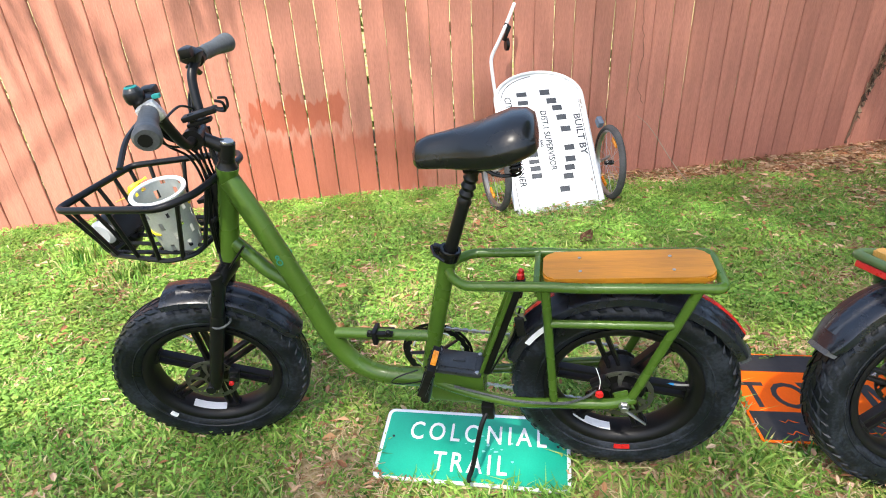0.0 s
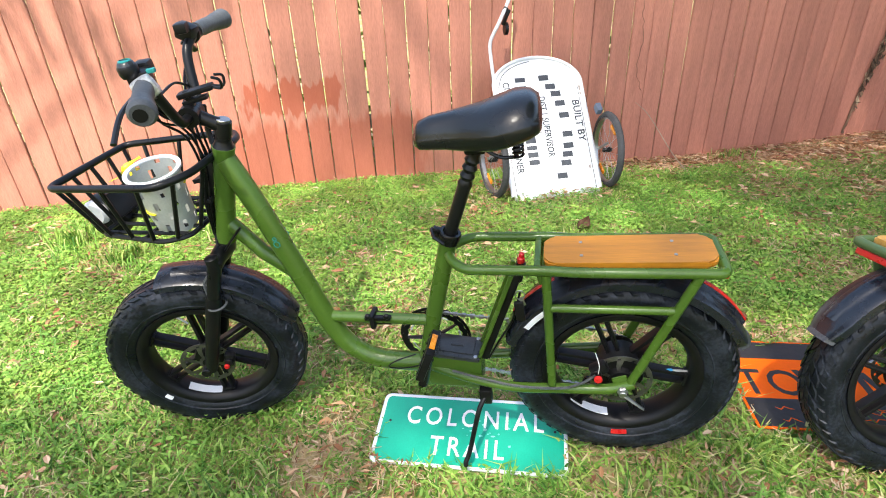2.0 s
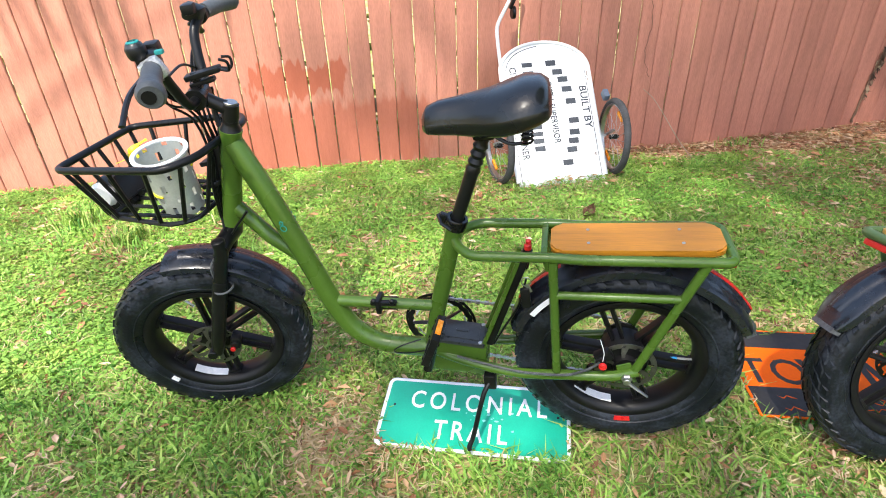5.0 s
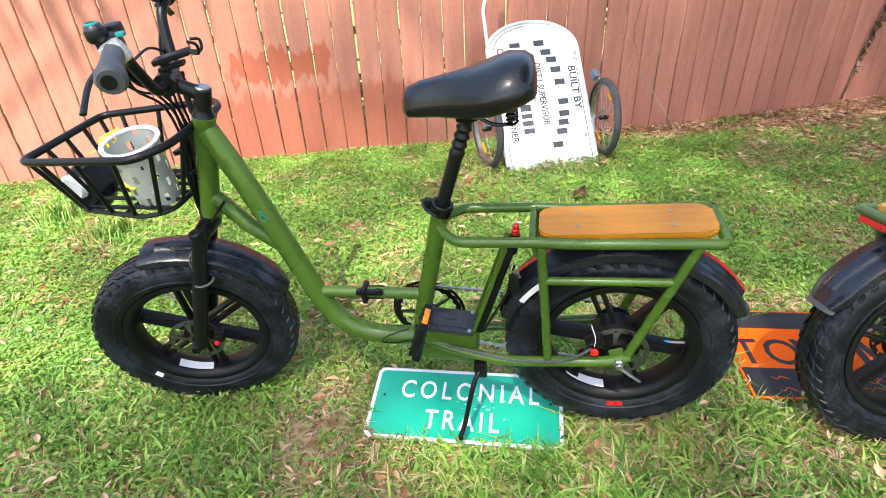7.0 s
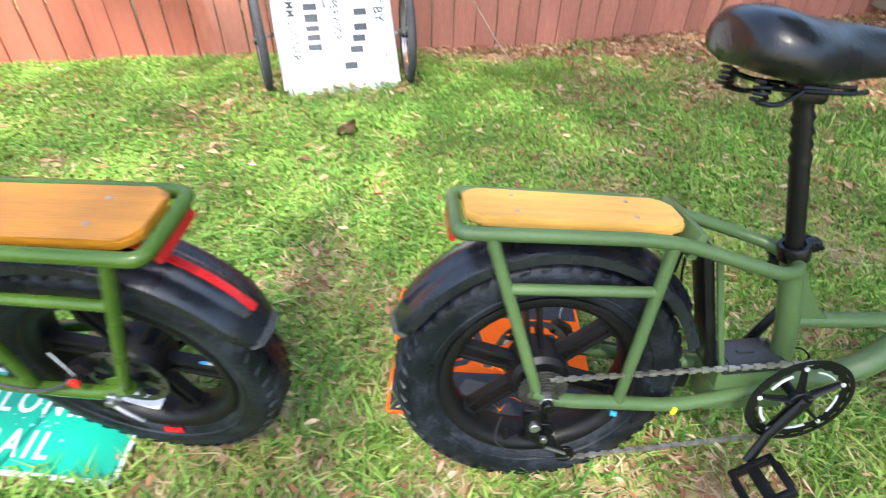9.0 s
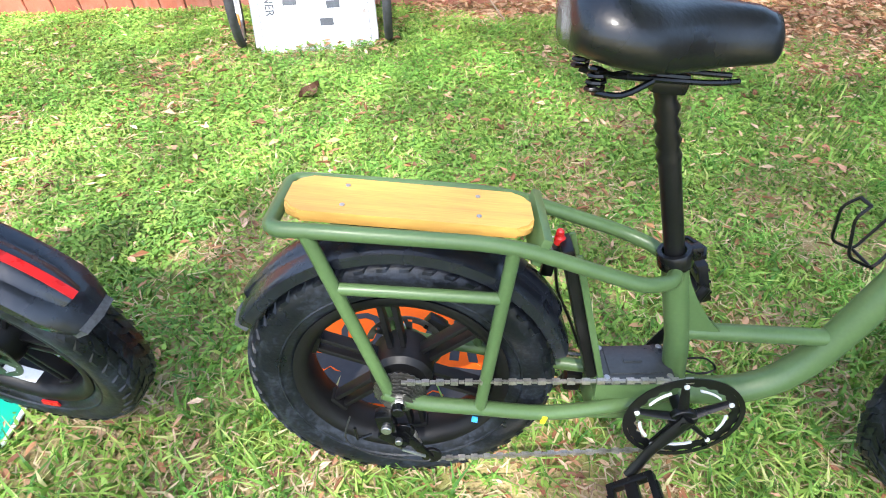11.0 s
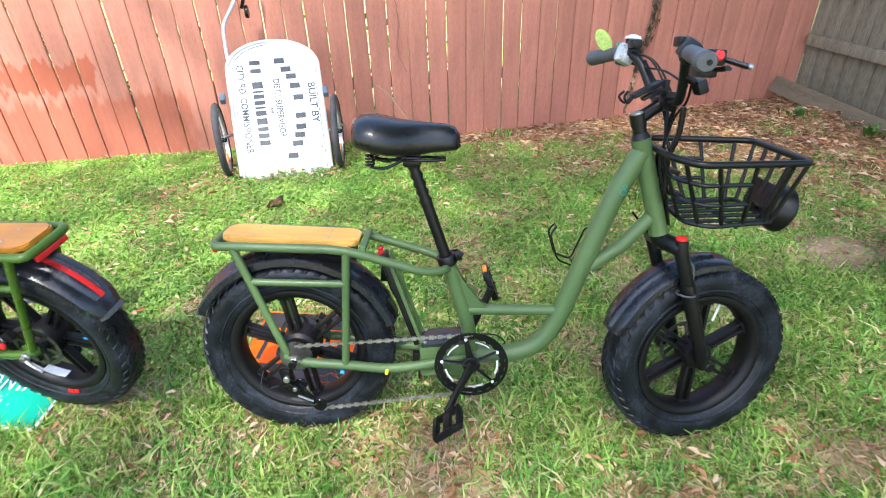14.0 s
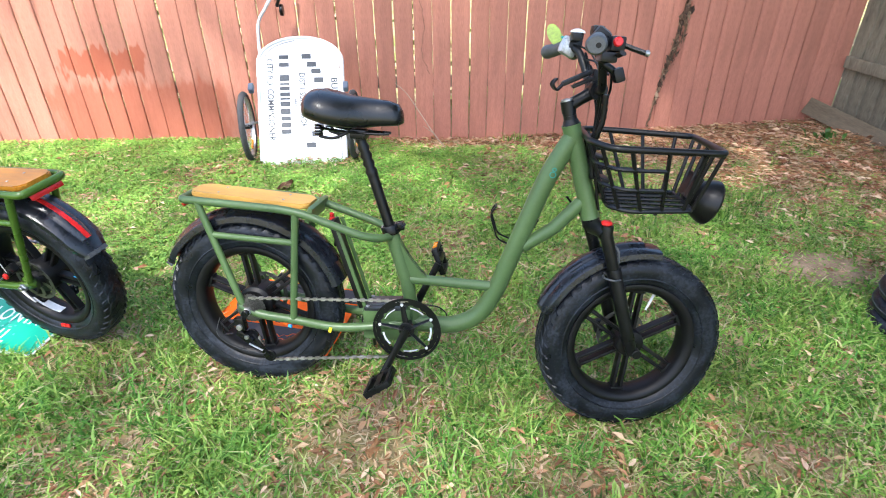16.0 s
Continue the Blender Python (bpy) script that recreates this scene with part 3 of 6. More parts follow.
def build_wheel(parent, c, steer, phase, motor, reflect):
    """A fat-tyred cast wheel; its parts hang under the hub."""
    bm = bmesh.new()
    if motor:
        lathe(bm, [(0.0001, -0.062), (0.03, -0.062), (0.032, -0.045), (0.050, -0.044), (0.060, -0.034), (0.062, 0.032), (0.056, 0.042), (0.034, 0.044), (0.030, 0.060), (0.0001, 0.060)], c, 40)
    else:
        lathe(bm, [(0.0001, -0.055), (0.016, -0.055), (0.018, -0.040), (0.042, -0.034), (0.046, -0.024), (0.046, 0.024), (0.042, 0.034), (0.018, 0.040), (0.016, 0.055), (0.0001, 0.055)], c, 32)
    wheel = part("wheel", steered(bm, steer), M_RIM, parent, "fat black cast wheel with six paired spokes")
    part("tyre", steered(tyre_mesh(c), steer), M_RUBBER, wheel, "wet chunky black fat tyre")
    tagged(part("tread", steered(tread_mesh(c), steer), M_RUBBER, wheel, "rows of slanted tread blocks"), kind="stuff")
    part("rim", steered(rim_mesh(c), steer), M_RIM, wheel)
    r0 = 0.056 if motor else 0.040
    for i in range(6):
        part("spoke", steered(spoke_mesh(c, phase + math.pi / 3 * i, r0, 0.178), steer), M_RIM, wheel)
    # brake disc on the left: ring, curved arms and centre cut from one sheet
    bm = bmesh.new()
    y, n = 0.052, 48
    levels = [0.012, 0.025, 0.045, 0.066, 0.073, 0.080]
    for yy in (y, y + 0.002):
        g = [[bm.verts.new(c + Vector((r * math.cos(2 * math.pi * (k + 40 * r) / n), yy, r * math.sin(2 * math.pi * (k + 40 * r) / n)))) for k in range(n)] for r in levels]
        for i in range(len(levels) - 1):
            for k in range(n):
                if (i in (1, 2) and k % 8 > 1) or (i == 3 and k % 4 == 0):
                    continue
                bm.faces.new((g[i][k], g[i][(k + 1) % n], g[i + 1][(k + 1) % n], g[i + 1][k]))
    rim0 = lathe(bm, [(0.080, y), (0.080, y + 0.002)], c, n)
    bmesh.ops.remove_doubles(bm, verts=bm.verts, dist=2e-4)
    part("brake_disc", steered(bm, steer), M_SPROCKET, wheel, "drilled steel brake disc")
    for a, r, w, mat, lab in reflect:
        bm = bmesh.new()
        if r < 0.18:
            lathe(bm, [(r, -0.004), (r, 0.024), (r + 0.0008, 0.024), (r + 0.0008, -0.004)], c, 12, closed=True, arc=(a - w, a + w))
        else:
            lathe(bm, [(r - 0.006, 0.0440), (r + 0.006, 0.0460), (r + 0.006, 0.0500), (r - 0.006, 0.0480)], c, 6, closed=True, arc=(a - w, a + w))
        part("reflector", steered(bm, steer), mat, wheel, lab)
    return wheel


def seat_mesh(x0, z0):
    """A wide padded saddle, from tail to nose."""
    bm = bmesh.new()
    stations = [(0.000, 0.030, 0.018, 0.030), (0.006, 0.078, 0.038, 0.034), (0.025, 0.100, 0.047, 0.042), (0.060, 0.112, 0.053, 0.048), (0.100, 0.106, 0.053, 0.048), (0.140, 0.086, 0.050, 0.046), (0.180, 0.064, 0.049, 0.042), (0.220, 0.051, 0.046, 0.036), (0.262, 0.044, 0.043, 0.032), (0.290, 0.036, 0.036, 0.028), (0.303, 0.018, 0.020, 0.018)]
    crown = [0.004, 0.008, 0.010, 0.006, -0.004, -0.012, -0.017, -0.020, -0.023, -0.026, -0.030]
    n = 28
    rings = []
    for (s, w, up, dn), cr in zip(stations, crown):
        ring = []
        for j in range(n):
            a = 2 * math.pi * j / n
            ca, sa = math.cos(a), math.sin(a)
            e = 0.72
            yy = w * math.copysign(abs(ca) ** e, ca)
            zz = (up * 0.98 if sa > 0 else dn * 1.0) * math.copysign(abs(sa) ** (0.85 if sa > 0 else 0.5), sa)
            zz -= 0.010 * (abs(yy) / max(w, 0.01)) ** 2 if sa > 0 else 0
            ring.append(bm.verts.new((x0 + s, yy, z0 + cr + zz)))
        rings.append(ring)
    for a, b in zip(rings, rings[1:]):
        for j in range(n):
            bm.faces.new((a[j], a[(j + 1) % n], b[(j + 1) % n], b[j]))
    bm.faces.new(rings[0][::-1])
    bm.faces.new(rings[-1])
    bmesh.ops.subdivide_edges(bm, edges=bm.edges[:], cuts=1, use_grid_fill=True, smooth=0.6)
    return bm


def fender_mesh(c, r, a0, a1, w, lip=0.018):
    bm = bmesh.new()
    prof = [(r - lip, w / 2), (r - 0.006, w / 2 - 0.001), (r - 0.001, w / 2 - 0.008), (r + 0.004, w * 0.25), (r + 0.006, 0), (r + 0.004, -w * 0.25), (r - 0.001, -w / 2 + 0.008), (r - 0.006, -w / 2 + 0.001), (r - lip, -w / 2)]
    inner = [(q - 0.003, s * 0.95) for q, s in prof[::-1]]
    lathe(bm, prof + inner, c, 26, closed=True, arc=(radians(a0), radians(a1)))
    for v in bm.verts:
        k = smoothstep(a1 - 12, a1, math.degrees(math.atan2(v.co.z - c.z, v.co.x - c.x)))
        v.co.y *= 1 - 0.28 * k * k
    return bm


def build_bike(m, label, paint, steer, seat_z, low_rail, crank_a, basket_cup, cage, phases, red_stripe, kick, clamp_at, bar_roll, seat_tilt):
    shift = -0.014 if low_rail else 0.006
    bike = thing("electric_bicycle", m, label, "bicycle", "parked cargo bicycles")
    V = Vector
    # frame: one welded piece
    fr = bmesh.new()
    head_top = STEER_TOP + (V((-0.012, 0, 0.004)) if low_rail else V((0, 0, 0)))
    tube(fr, [head_top, head_top.lerp(STEER_LOW, 0.05), head_top.lerp(STEER_LOW, 0.95), STEER_LOW], [0.028, 0.026, 0.026, 0.029], 18)
    tube(fr, curve_points([(0.940 if low_rail else 0.950, 0, 0.905)] + [(x + shift, 0, z) for x, z in ((0.903, 0.790), (0.862, 0.650), (0.826, 0.520), (0.790, 0.392), (0.745, 0.305), (0.675, 0.259), (0.590, 0.247), (0.505, 0.247))], 5), 0.0285, 16)
    tube(fr, [(1.010, 0, 0.738), (0.930, 0, 0.632), (0.845, 0, 0.560)], 0.0205, 14)
    tube(fr, [(0.785 + shift, 0, 0.412), (0.485, 0, 0.402)], 0.0165, 14)
    top_z = 0.565 if low_rail else 0.672
    top_x = 0.427 if low_rail else 0.409
    tube(fr, [(0.527, 0, 0.245), (0.492, 0, 0.385), (top_x, 0, top_z)], 0.0225, 16)
    if low_rail:
        # gusset between seat tube and cross tube
        slab(fr, [(0.452, 0.49), (0.486, 0.395), (0.590, 0.397), (0.532, 0.432), (0.488, 0.484), (0.452, 0.55)], -0.012, 0.012, Matrix(((1, 0, 0, 0), (0, 0, 1, 0), (0, 1, 0, 0), (0, 0, 0, 1))), 0.003)
    # carrier loop with its two rails to the seat tube
    h = 0.078
    zr = 0.612
    sx_f, sz_f = (0.141, 0.240) if low_rail else (0.168, 0.254)
    if low_rail:
        near = [(0.432, 0.012, 0.545), (0.415, 0.05, 0.548), (0.36, h, 0.556), (0.165, h, zr - 0.006), (0.10, h, zr)]
    else:
        near = [(0.415, 0.012, 0.628), (0.400, 0.045, 0.625), (0.365, h, 0.622), (0.165, h, zr + 0.006), (0.10, h, zr)]
    loop = near + [(-0.17, h, zr - 0.004), (-0.222, h, zr - 0.006), (-0.222, -h, zr - 0.006), (-0.17, -h, zr - 0.004)] + [(x, -y, z) for x, y, z in near[::-1]]
    tube(fr, rounded(loop, 0.045, 5), 0.0125, 12)
    box(fr, (0.016, 2 * h, 0.05), pose(0.187, 0, zr - 0.010, 0, 14, 0), 0.003)
    box(fr, (0.030, 2 * h, 0.004), pose(-0.12, 0, zr - 0.006), 0.001)
    for s in (1, -1):
        tube(fr, [(sx_f + 0.004, s * h, zr - 0.004), (sx_f - 0.003, s * (h + 0.002), sz_f)], 0.0115, 12)
        tube(fr, [(-0.168, s * h, zr - 0.006), (-0.030, s * (h + 0.004), 0.262)], 0.0115, 12)
        tube(fr, [(-0.124, s * h, 0.502), (sx_f, s * h, 0.508)], 0.0105, 12)
        tube(fr, curve_points([(-0.042, s * (h + 0.004), 0.268), (0.02, s * (h + 0.004), 0.246), (0.14, s * h, 0.238), (0.27, s * 0.068, 0.226), (0.39, s * 0.050, 0.236), (0.50, s * 0.030, 0.258)], 5), 0.0145, 12)
        box(fr, (0.040, 0.007, 0.050), pose(-0.013, s * (h - 0.004), 0.258, 0, 20, 0), 0.006)
    part("frame", fr, paint, bike, "olive green step-through frame with welded rear carrier")
    # battery well at the foot of the seat tube
    bm = bmesh.new()
    box(bm, (0.160, 0.086, 0.062), pose(0.438, 0, 0.270, 0, -8, 0), 0.007)
    box(bm, (0.176, 0.080, 0.070), pose(0.448, 0, 0.222, 0, -4, 0), 0.007)
    part("motor_case", bm, paint, bike, "green metal controller case")
    bm = bmesh.new()
    box(bm, (0.140, 0.092, 0.014), pose(0.431, 0, 0.303, 0, -8, 0), 0.005)
    box(bm, (0.100, 0.062, 0.004), pose(0.429, 0, 0.3115, 0, -8, 0), 0.002)
    box(bm, (0.036, 0.010, 0.006), pose(0.428, 0, 0.314, 0, -8, 0), 0.002)
    plate = part("cover_plate", bm, M_COVER, bike, "wet dark grey plastic cover with screws")
    for dx in (-0.058, 0.058):
        for dy in (-0.038, 0.038):
            bm = disc(bmesh.new(), (0.431 + dx, dy, 0.3105 + dx * 0.14), 0.006, 0.005, "z", 10)
            part("screw", bm, M_STEEL, plate)
    # battery behind the seat tube, a slanted slab with a bright edge
    a, b = V((0.235, 0, 0.575)), V((0.345, 0, 0.285))
    ang = math.degrees(math.atan2(b.x - a.x, b.z - a.z))
    bm = bmesh.new()
    box(bm, (0.022, 0.056, (b - a).length), pose(*((a + b) / 2 + V((0.006, 0, 0))), 0, ang, 0), 0.007)
    batt = part("battery", bm, M_BLACK, bike, "slim black battery with a red capped lock")
    bm = bmesh.new()
    for s in (1, -1):
        box(bm, (0.012, 0.008, (b - a).length * 0.96), pose(*((a + b) / 2 + V((0.021, s * 0.034, 0.004))), 0, ang, 0), 0.003)
    part("edge_strip", bm, paint, batt)
    bm = bmesh.new()
    cz = 0.570 if low_rail else 0.606
    disc(bm, (0.234, 0.012, cz), 0.0095, 0.018, "z", 16, 0.003)
    disc(bm, (0.232, 0.012, cz + 0.014), 0.007, 0.014, "z", 16, 0.003)
    part("lock_cap", bm, M_RED, batt, "red rubber cap")
    bm = tube(bmesh.new(), [(0.246, 0.010, 0.545), (0.234, 0.012, cz - 0.008)], 0.0125, 14)
    part("lock_body", bm, M_BLACK, batt)
    bm = bmesh.new()
    box(bm, (0.024, 0.012, 0.058), pose(0.240, 0.062, 0.486, 0, 4, 0), 0.004)
    part("key_fob", bm, M_BLACK, batt)
    bm = tube(bmesh.new(), [(0.238 + 0.012 * math.cos(k * 0.7), 0.058, 0.532 + 0.014 * math.sin(k * 0.7)) for k in range(9)], 0.0018, 6, closed=True)
    box(bm, (0.010, 0.002, 0.026), pose(0.232, 0.060, 0.514, 0, 20, 0), 0.0008)
    part("key_ring", bm, M_STEEL, batt, "steel key and ring")
    # deck board
    bm = bmesh.new()
    slab(bm, round_rect(0.384 if low_rail else 0.388, 0.109 if low_rail else 0.124, 0.028, 6, -0.016, 0), zr - 0.002, zr + 0.0165, None, 0.0045)
    deck = part("deck_board", bm, M_WOOD2 if low_rail else M_WOOD, bike, "varnished honey-coloured wooden carrier board")
    for x in (-0.12, 0.09):
        for y in (-0.03, 0.03):
            bm = bmesh.new()
            disc(bm, (x, y, zr + 0.0168), 0.0042, 0.003, "z", 10)
            part("screw", bm, M_STEEL, deck)
    # seat post, clamp and saddle
    tilt = V((-0.105, 0, 0.272)).normalized()
    base = V((top_x, 0, top_z))
    top = base + tilt * ((seat_z - 0.065 - top_z) / tilt.z)
    bm = bmesh.new()
    rs, pts = [], []
    steps = 26
    for i in range(steps + 1):
        f = i / steps
        pts.append((base - tilt * 0.02).lerp(top, f))
        rs.append(0.0165 + (0.0022 * (1 if i % 2 else -1) if 0.62 < f < 0.93 else 0.0))
    tube(bm, pts, rs, 16)
    post = part("seat_post", bm, M_METAL_BLACK, bike, "black suspension seat post with ribbed sleeve")
    bm = bmesh.new()
    rot = V((0, 0, 1)).rotation_difference(tilt).to_matrix().to_4x4()
    ringm = Matrix.Translation(base) @ rot
    lathe(bm, [(0.020, -0.016), (0.028, -0.016), (0.029, -0.012), (0.029, 0.010), (0.027, 0.014), (0.020, 0.014)], (0, 0, 0), 20, "z", closed=True)
    box(bm, (0.022, 0.018, 0.026), pose(0.034, 0, 0), 0.004)
    tube(bm, [(0.040, -0.018, 0), (0.048, 0.0, 0.002), (0.034, 0.035, 0.004), (0.005, 0.046, 0.002)], 0.0045, 8)
    bmesh.ops.transform(bm, matrix=ringm, verts=bm.verts)
    part("seat_clamp", bm, M_GLOSS, bike, "black quick-release seat clamp")
    sx = top.x - (0.158 if low_rail else 0.148)
    sm = seat_mesh(0, 0)
    bmesh.ops.scale(sm, vec=(0.94, 0.96, 0.96), verts=sm.verts)
    bmesh.ops.transform(sm, matrix=Matrix.Translation((sx, 0, seat_z)) @ pose(0, 0, 0, 0, seat_tilt, 0), verts=sm.verts)
    saddle = part("saddle", sm, M_VINYL, bike, "wide padded black vinyl saddle", angle=80)
    bm = bmesh.new()
    box(bm, (0.05, 0.05, 0.03), Matrix.Translation(top) @ pose(0, 0, 0.006), 0.008)
    for s in (1, -1):
        tube(bm, curve_points([(sx + 0.05, s * 0.045, seat_z - 0.045), (sx + 0.09, s * 0.028, top.z + 0.012), (sx + 0.2, s * 0.022, top.z + 0.012), (sx + 0.25, s * 0.012, seat_z - 0.05)], 5), 0.0042, 8)
        coil = [(sx + 0.050 + 0.011 * math.cos(k * 0.8), s * 0.050 + 0.011 * math.sin(k * 0.8), seat_z - 0.070 + 0.0011 * k) for k in range(30)]
        tube(bm, coil, 0.0032, 6)
        tube(bm, curve_points([(sx + 0.050, s * 0.050, seat_z - 0.070), (sx + 0.09, s * 0.040, seat_z - 0.074), (sx + 0.13, s * 0.028, top.z + 0.010)], 4), 0.0045, 8)
    part("saddle_frame", bm, M_GLOSS, saddle, "black springs and rails")
    # wheels
    wr = build_wheel(bike, AXLE_R, 0, phases[0], True, [(radians(-91), 0.213, 0.10, M_RED, "red reflector strip"), (radians(-62), 0.1735, 0.34, M_WHITE, "pale reflective sticker")][:2 if red_stripe else 0])
    wf = build_wheel(bike, AXLE_F, steer, phases[1], False, [(radians(-36), 0.216, 0.055, M_WHITE, "white reflector strip"), (radians(-64), 0.1735, 0.30, M_SILVER, "pale reflective sticker")][:2 if red_stripe else 0])
    if red_stripe:
        bm = tube(bmesh.new(), [(-0.205, 0.004, 0.243), (-0.175, 0.004, 0.243), (-0.150, 0.004, 0.243)], [0.0035, 0.0032, 0.0038], 8)
        val = part("valve", bm, M_STEEL, wr, "steel tyre valve with blue cap")
        part("valve_cap", tube(bmesh.new(), [(-0.150, 0.004, 0.243), (-0.118, 0.004, 0.243)], 0.0052, 8), M_CYAN, wr, "blue valve cap")
    # cassette and derailleur on the right
    bm = bmesh.new()
    for i, r in enumerate((0.024, 0.028, 0.032, 0.036, 0.040, 0.044, 0.048)):
        y = -0.094 + 0.0045 * i
        teeth = 14 + 2 * i
        ring = []
        for k in range(teeth * 2):
            q = r + (0.003 if k % 2 else 0)
            ring.append((q * math.cos(math.pi * k / teeth), q * math.sin(math.pi * k / teeth)))
        slab(bm, ring, y, y + 0.0018, Matrix(((1, 0, 0, AXLE_R.x), (0, 0, 1, 0), (0, 1, 0, AXLE_R.z), (0, 0, 0, 1))))
    part("cassette", bm, M_SPROCKET, wr, "dark steel sprocket stack")

    def hang(b):
        bmesh.ops.translate(b, vec=(-0.030, 0, -0.028), verts=b.verts)
        return b

    bm = bmesh.new()
    box(bm, (0.034, 0.026, 0.050), pose(-0.004, -0.100, 0.238, 0, -15, 0), 0.006)
    box(bm, (0.060, 0.022, 0.026), pose(0.012, -0.104, 0.196, 0, 35, 0), 0.006)
    box(bm, (0.020, 0.008, 0.100), pose(0.056, -0.094, 0.160, 0, -38, 0), 0.004)
    for c in ((0.030, -0.090, 0.196), (0.088, -0.090, 0.125)):
        disc(bm, c, 0.021, 0.007, "y", 16)
    disc(bm, (AXLE_R.x + 0.030, -0.105, AXLE_R.z + 0.028), 0.012, 0.026, "y", 12)
    tube(bm, [(-0.03, -0.105, 0.20), (-0.055, -0.118, 0.20), (-0.06, -0.12, 0.235)], 0.003, 6)
    der = part("derailleur", hang(bm), M_GLOSS, bike, "black rear derailleur with jockey wheels")
    bm = bmesh.new()
    tube(bm, curve_points([(-0.07, -0.110, 0.255), (-0.075, -0.122, 0.20), (-0.02, -0.126, 0.165), (0.07, -0.122, 0.150), (0.085, -0.118, 0.152)], 5), 0.0016, 6)
    part("guard", hang(bm), M_SPOKEWIRE, der, "bent steel guard wire")
    bm = bmesh.new()
    tube(bm, [(0.030, -0.118, 0.178), (0.075, -0.116, 0.158)], 0.0032, 8)
    disc(bm, (-0.002, -0.116, 0.232), 0.010, 0.010, "y", 14)
    disc(bm, (0.022, -0.117, 0.200), 0.007, 0.010, "y", 12)
    part("pivot_bolts", hang(bm), M_STEEL, der, "bright steel bolts and rod")
    bm = tube(bmesh.new(), [(0.125, -0.092, 0.222), (0.136, -0.094, 0.222)], 0.0055, 8)
    part("cable_tip", bm, M_CYAN, der, "blue cable end")
    bm = bmesh.new()
    box(bm, (0.010, 0.006, 0.018), pose(0.262, -0.083, 0.222, 0, 10, 0), 0.002)
    part("tag", bm, M_YELLOW, bike, "small yellow tag")
    # chain as separate links
    bm = bmesh.new()
    CR = V((0.514, -0.085, 0.264))
    cr = 0.100
    runs = []
    runs += [(V((AXLE_R.x, -0.085, AXLE_R.z + 0.046)), V((CR.x, -0.085, CR.z + cr)))]
    runs += [(V((CR.x, -0.085, CR.z - cr)), V((0.064, -0.088, 0.082)))]
    runs += [(V((0.038, -0.088, 0.114)), V((0.013, -0.088, 0.176)))]
    for p0, p1 in runs:
        d = p1 - p0
        k = int(d.length / 0.0127)
        a = -math.degrees(math.atan2(d.z, d.x))
        for i in range(k):
            w = 0.008 if i % 2 else 0.0055
            q = p0 + d * (i + 0.5) / k
            box(bm, (0.0138 if i % 2 else 0.0100, w, 0.0092 if i % 2 else 0.0048), pose(q.x, q.y, q.z, 0, a, 0))
    tagged(part("chain", bm, M_CHAIN, bike, "oily steel chain"), kind="stuff")
    # crankset
    bm = bmesh.new()
    teeth = 44
    ring = [((cr + (0.004 if k % 4 < 2 else 0)) * math.cos(math.pi * k / teeth / 1), (cr + (0.004 if k % 4 < 2 else 0)) * math.sin(math.pi * k / teeth)) for k in range(teeth * 2)]
    to_y = Matrix(((1, 0, 0, CR.x), (0, 0, 1, 0), (0, 1, 0, CR.z), (0, 0, 0, 1)))
    n = len(ring)
    inner = [(x * 0.84, y * 0.84) for x, y in ring]
    for y0 in (-0.0875, -0.0845):
        for k in range(n):
            q = [to_y @ V((*p, y0)) for p in (ring[k], ring[(k + 1) % n], inner[(k + 1) % n], inner[k])]
            bm.faces.new([bm.verts.new(p) for p in q])
    bmesh.ops.remove_doubles(bm, verts=bm.verts, dist=1e-5)
    for arr, flip in ((ring, 1), (inner, -1)):
        for k in range(n):
            q = [to_y @ V((*arr[k], -0.0875)), to_y @ V((*arr[(k + 1) % n], -0.0875)), to_y @ V((*arr[(k + 1) % n], -0.0845)), to_y @ V((*arr[k], -0.0845))]
            bm.faces.new([bm.verts.new(p) for p in q])
    bmesh.ops.remove_doubles(bm, verts=bm.verts, dist=1e-5)
    for k in range(5):
        a = crank_a + 2 * math.pi * k / 5
        p1 = CR + V((0.086 * math.cos(a), 0, 0.086 * math.sin(a)))
        tube(bm, [CR + V((0.015 * math.cos(a), -0.002, 0.015 * math.sin(a))), p1], [0.011, 0.007], 8, flat=0.45)
    lathe(bm, [(cr + 0.001, -0.0915), (cr + 0.010, -0.0915), (cr + 0.010, -0.0895), (cr + 0.001, -0.0895)], (CR.x, 0, CR.z), 60, closed=True)
    disc(bm, CR + V((0, -0.004, 0)), 0.026, 0.014, "y", 20)
    rot_c = part("chainring", bm, M_METAL_BLACK, bike, "black chainring with five arms and bash guard")
    for k in range(5):
        a0 = crank_a + 2 * math.pi * (k + 0.5) / 5
        pts = [CR + V((0.078 * math.cos(a0 + d), -0.0045, 0.078 * math.sin(a0 + d))) for d in (-0.30, -0.15, 0, 0.15, 0.30)]
        part("arc_mark", tube(bmesh.new(), pts, 0.0032, 6, flat=0.5), M_SILVER, rot_c, "thin silver arc")
        bm = disc(bmesh.new(), CR + V((0.088 * math.cos(a0 - 0.628), -0.005, 0.088 * math.sin(a0 - 0.628))), 0.005, 0.004, "y", 10)
        part("bolt", bm, M_SILVER, rot_c)
    for s, a in ((-1, crank_a), (1, crank_a + math.pi)):
        bm = bmesh.new()
        y = s * 0.100
        o = V((CR.x, y, CR.z))
        d = V((math.cos(a), 0, math.sin(a)))
        tip = o + d * 0.168 + V((0, s * 0.012, 0))
        tube(bm, [o - d * 0.012, o + d * 0.02, o + d * 0.10, tip], [0.013, 0.014, 0.011, 0.0125], 10, flat=0.7)
        tube(bm, [o - V((0, s * 0.06, 0)), o + V((0, s * 0.008, 0))], 0.011, 12)
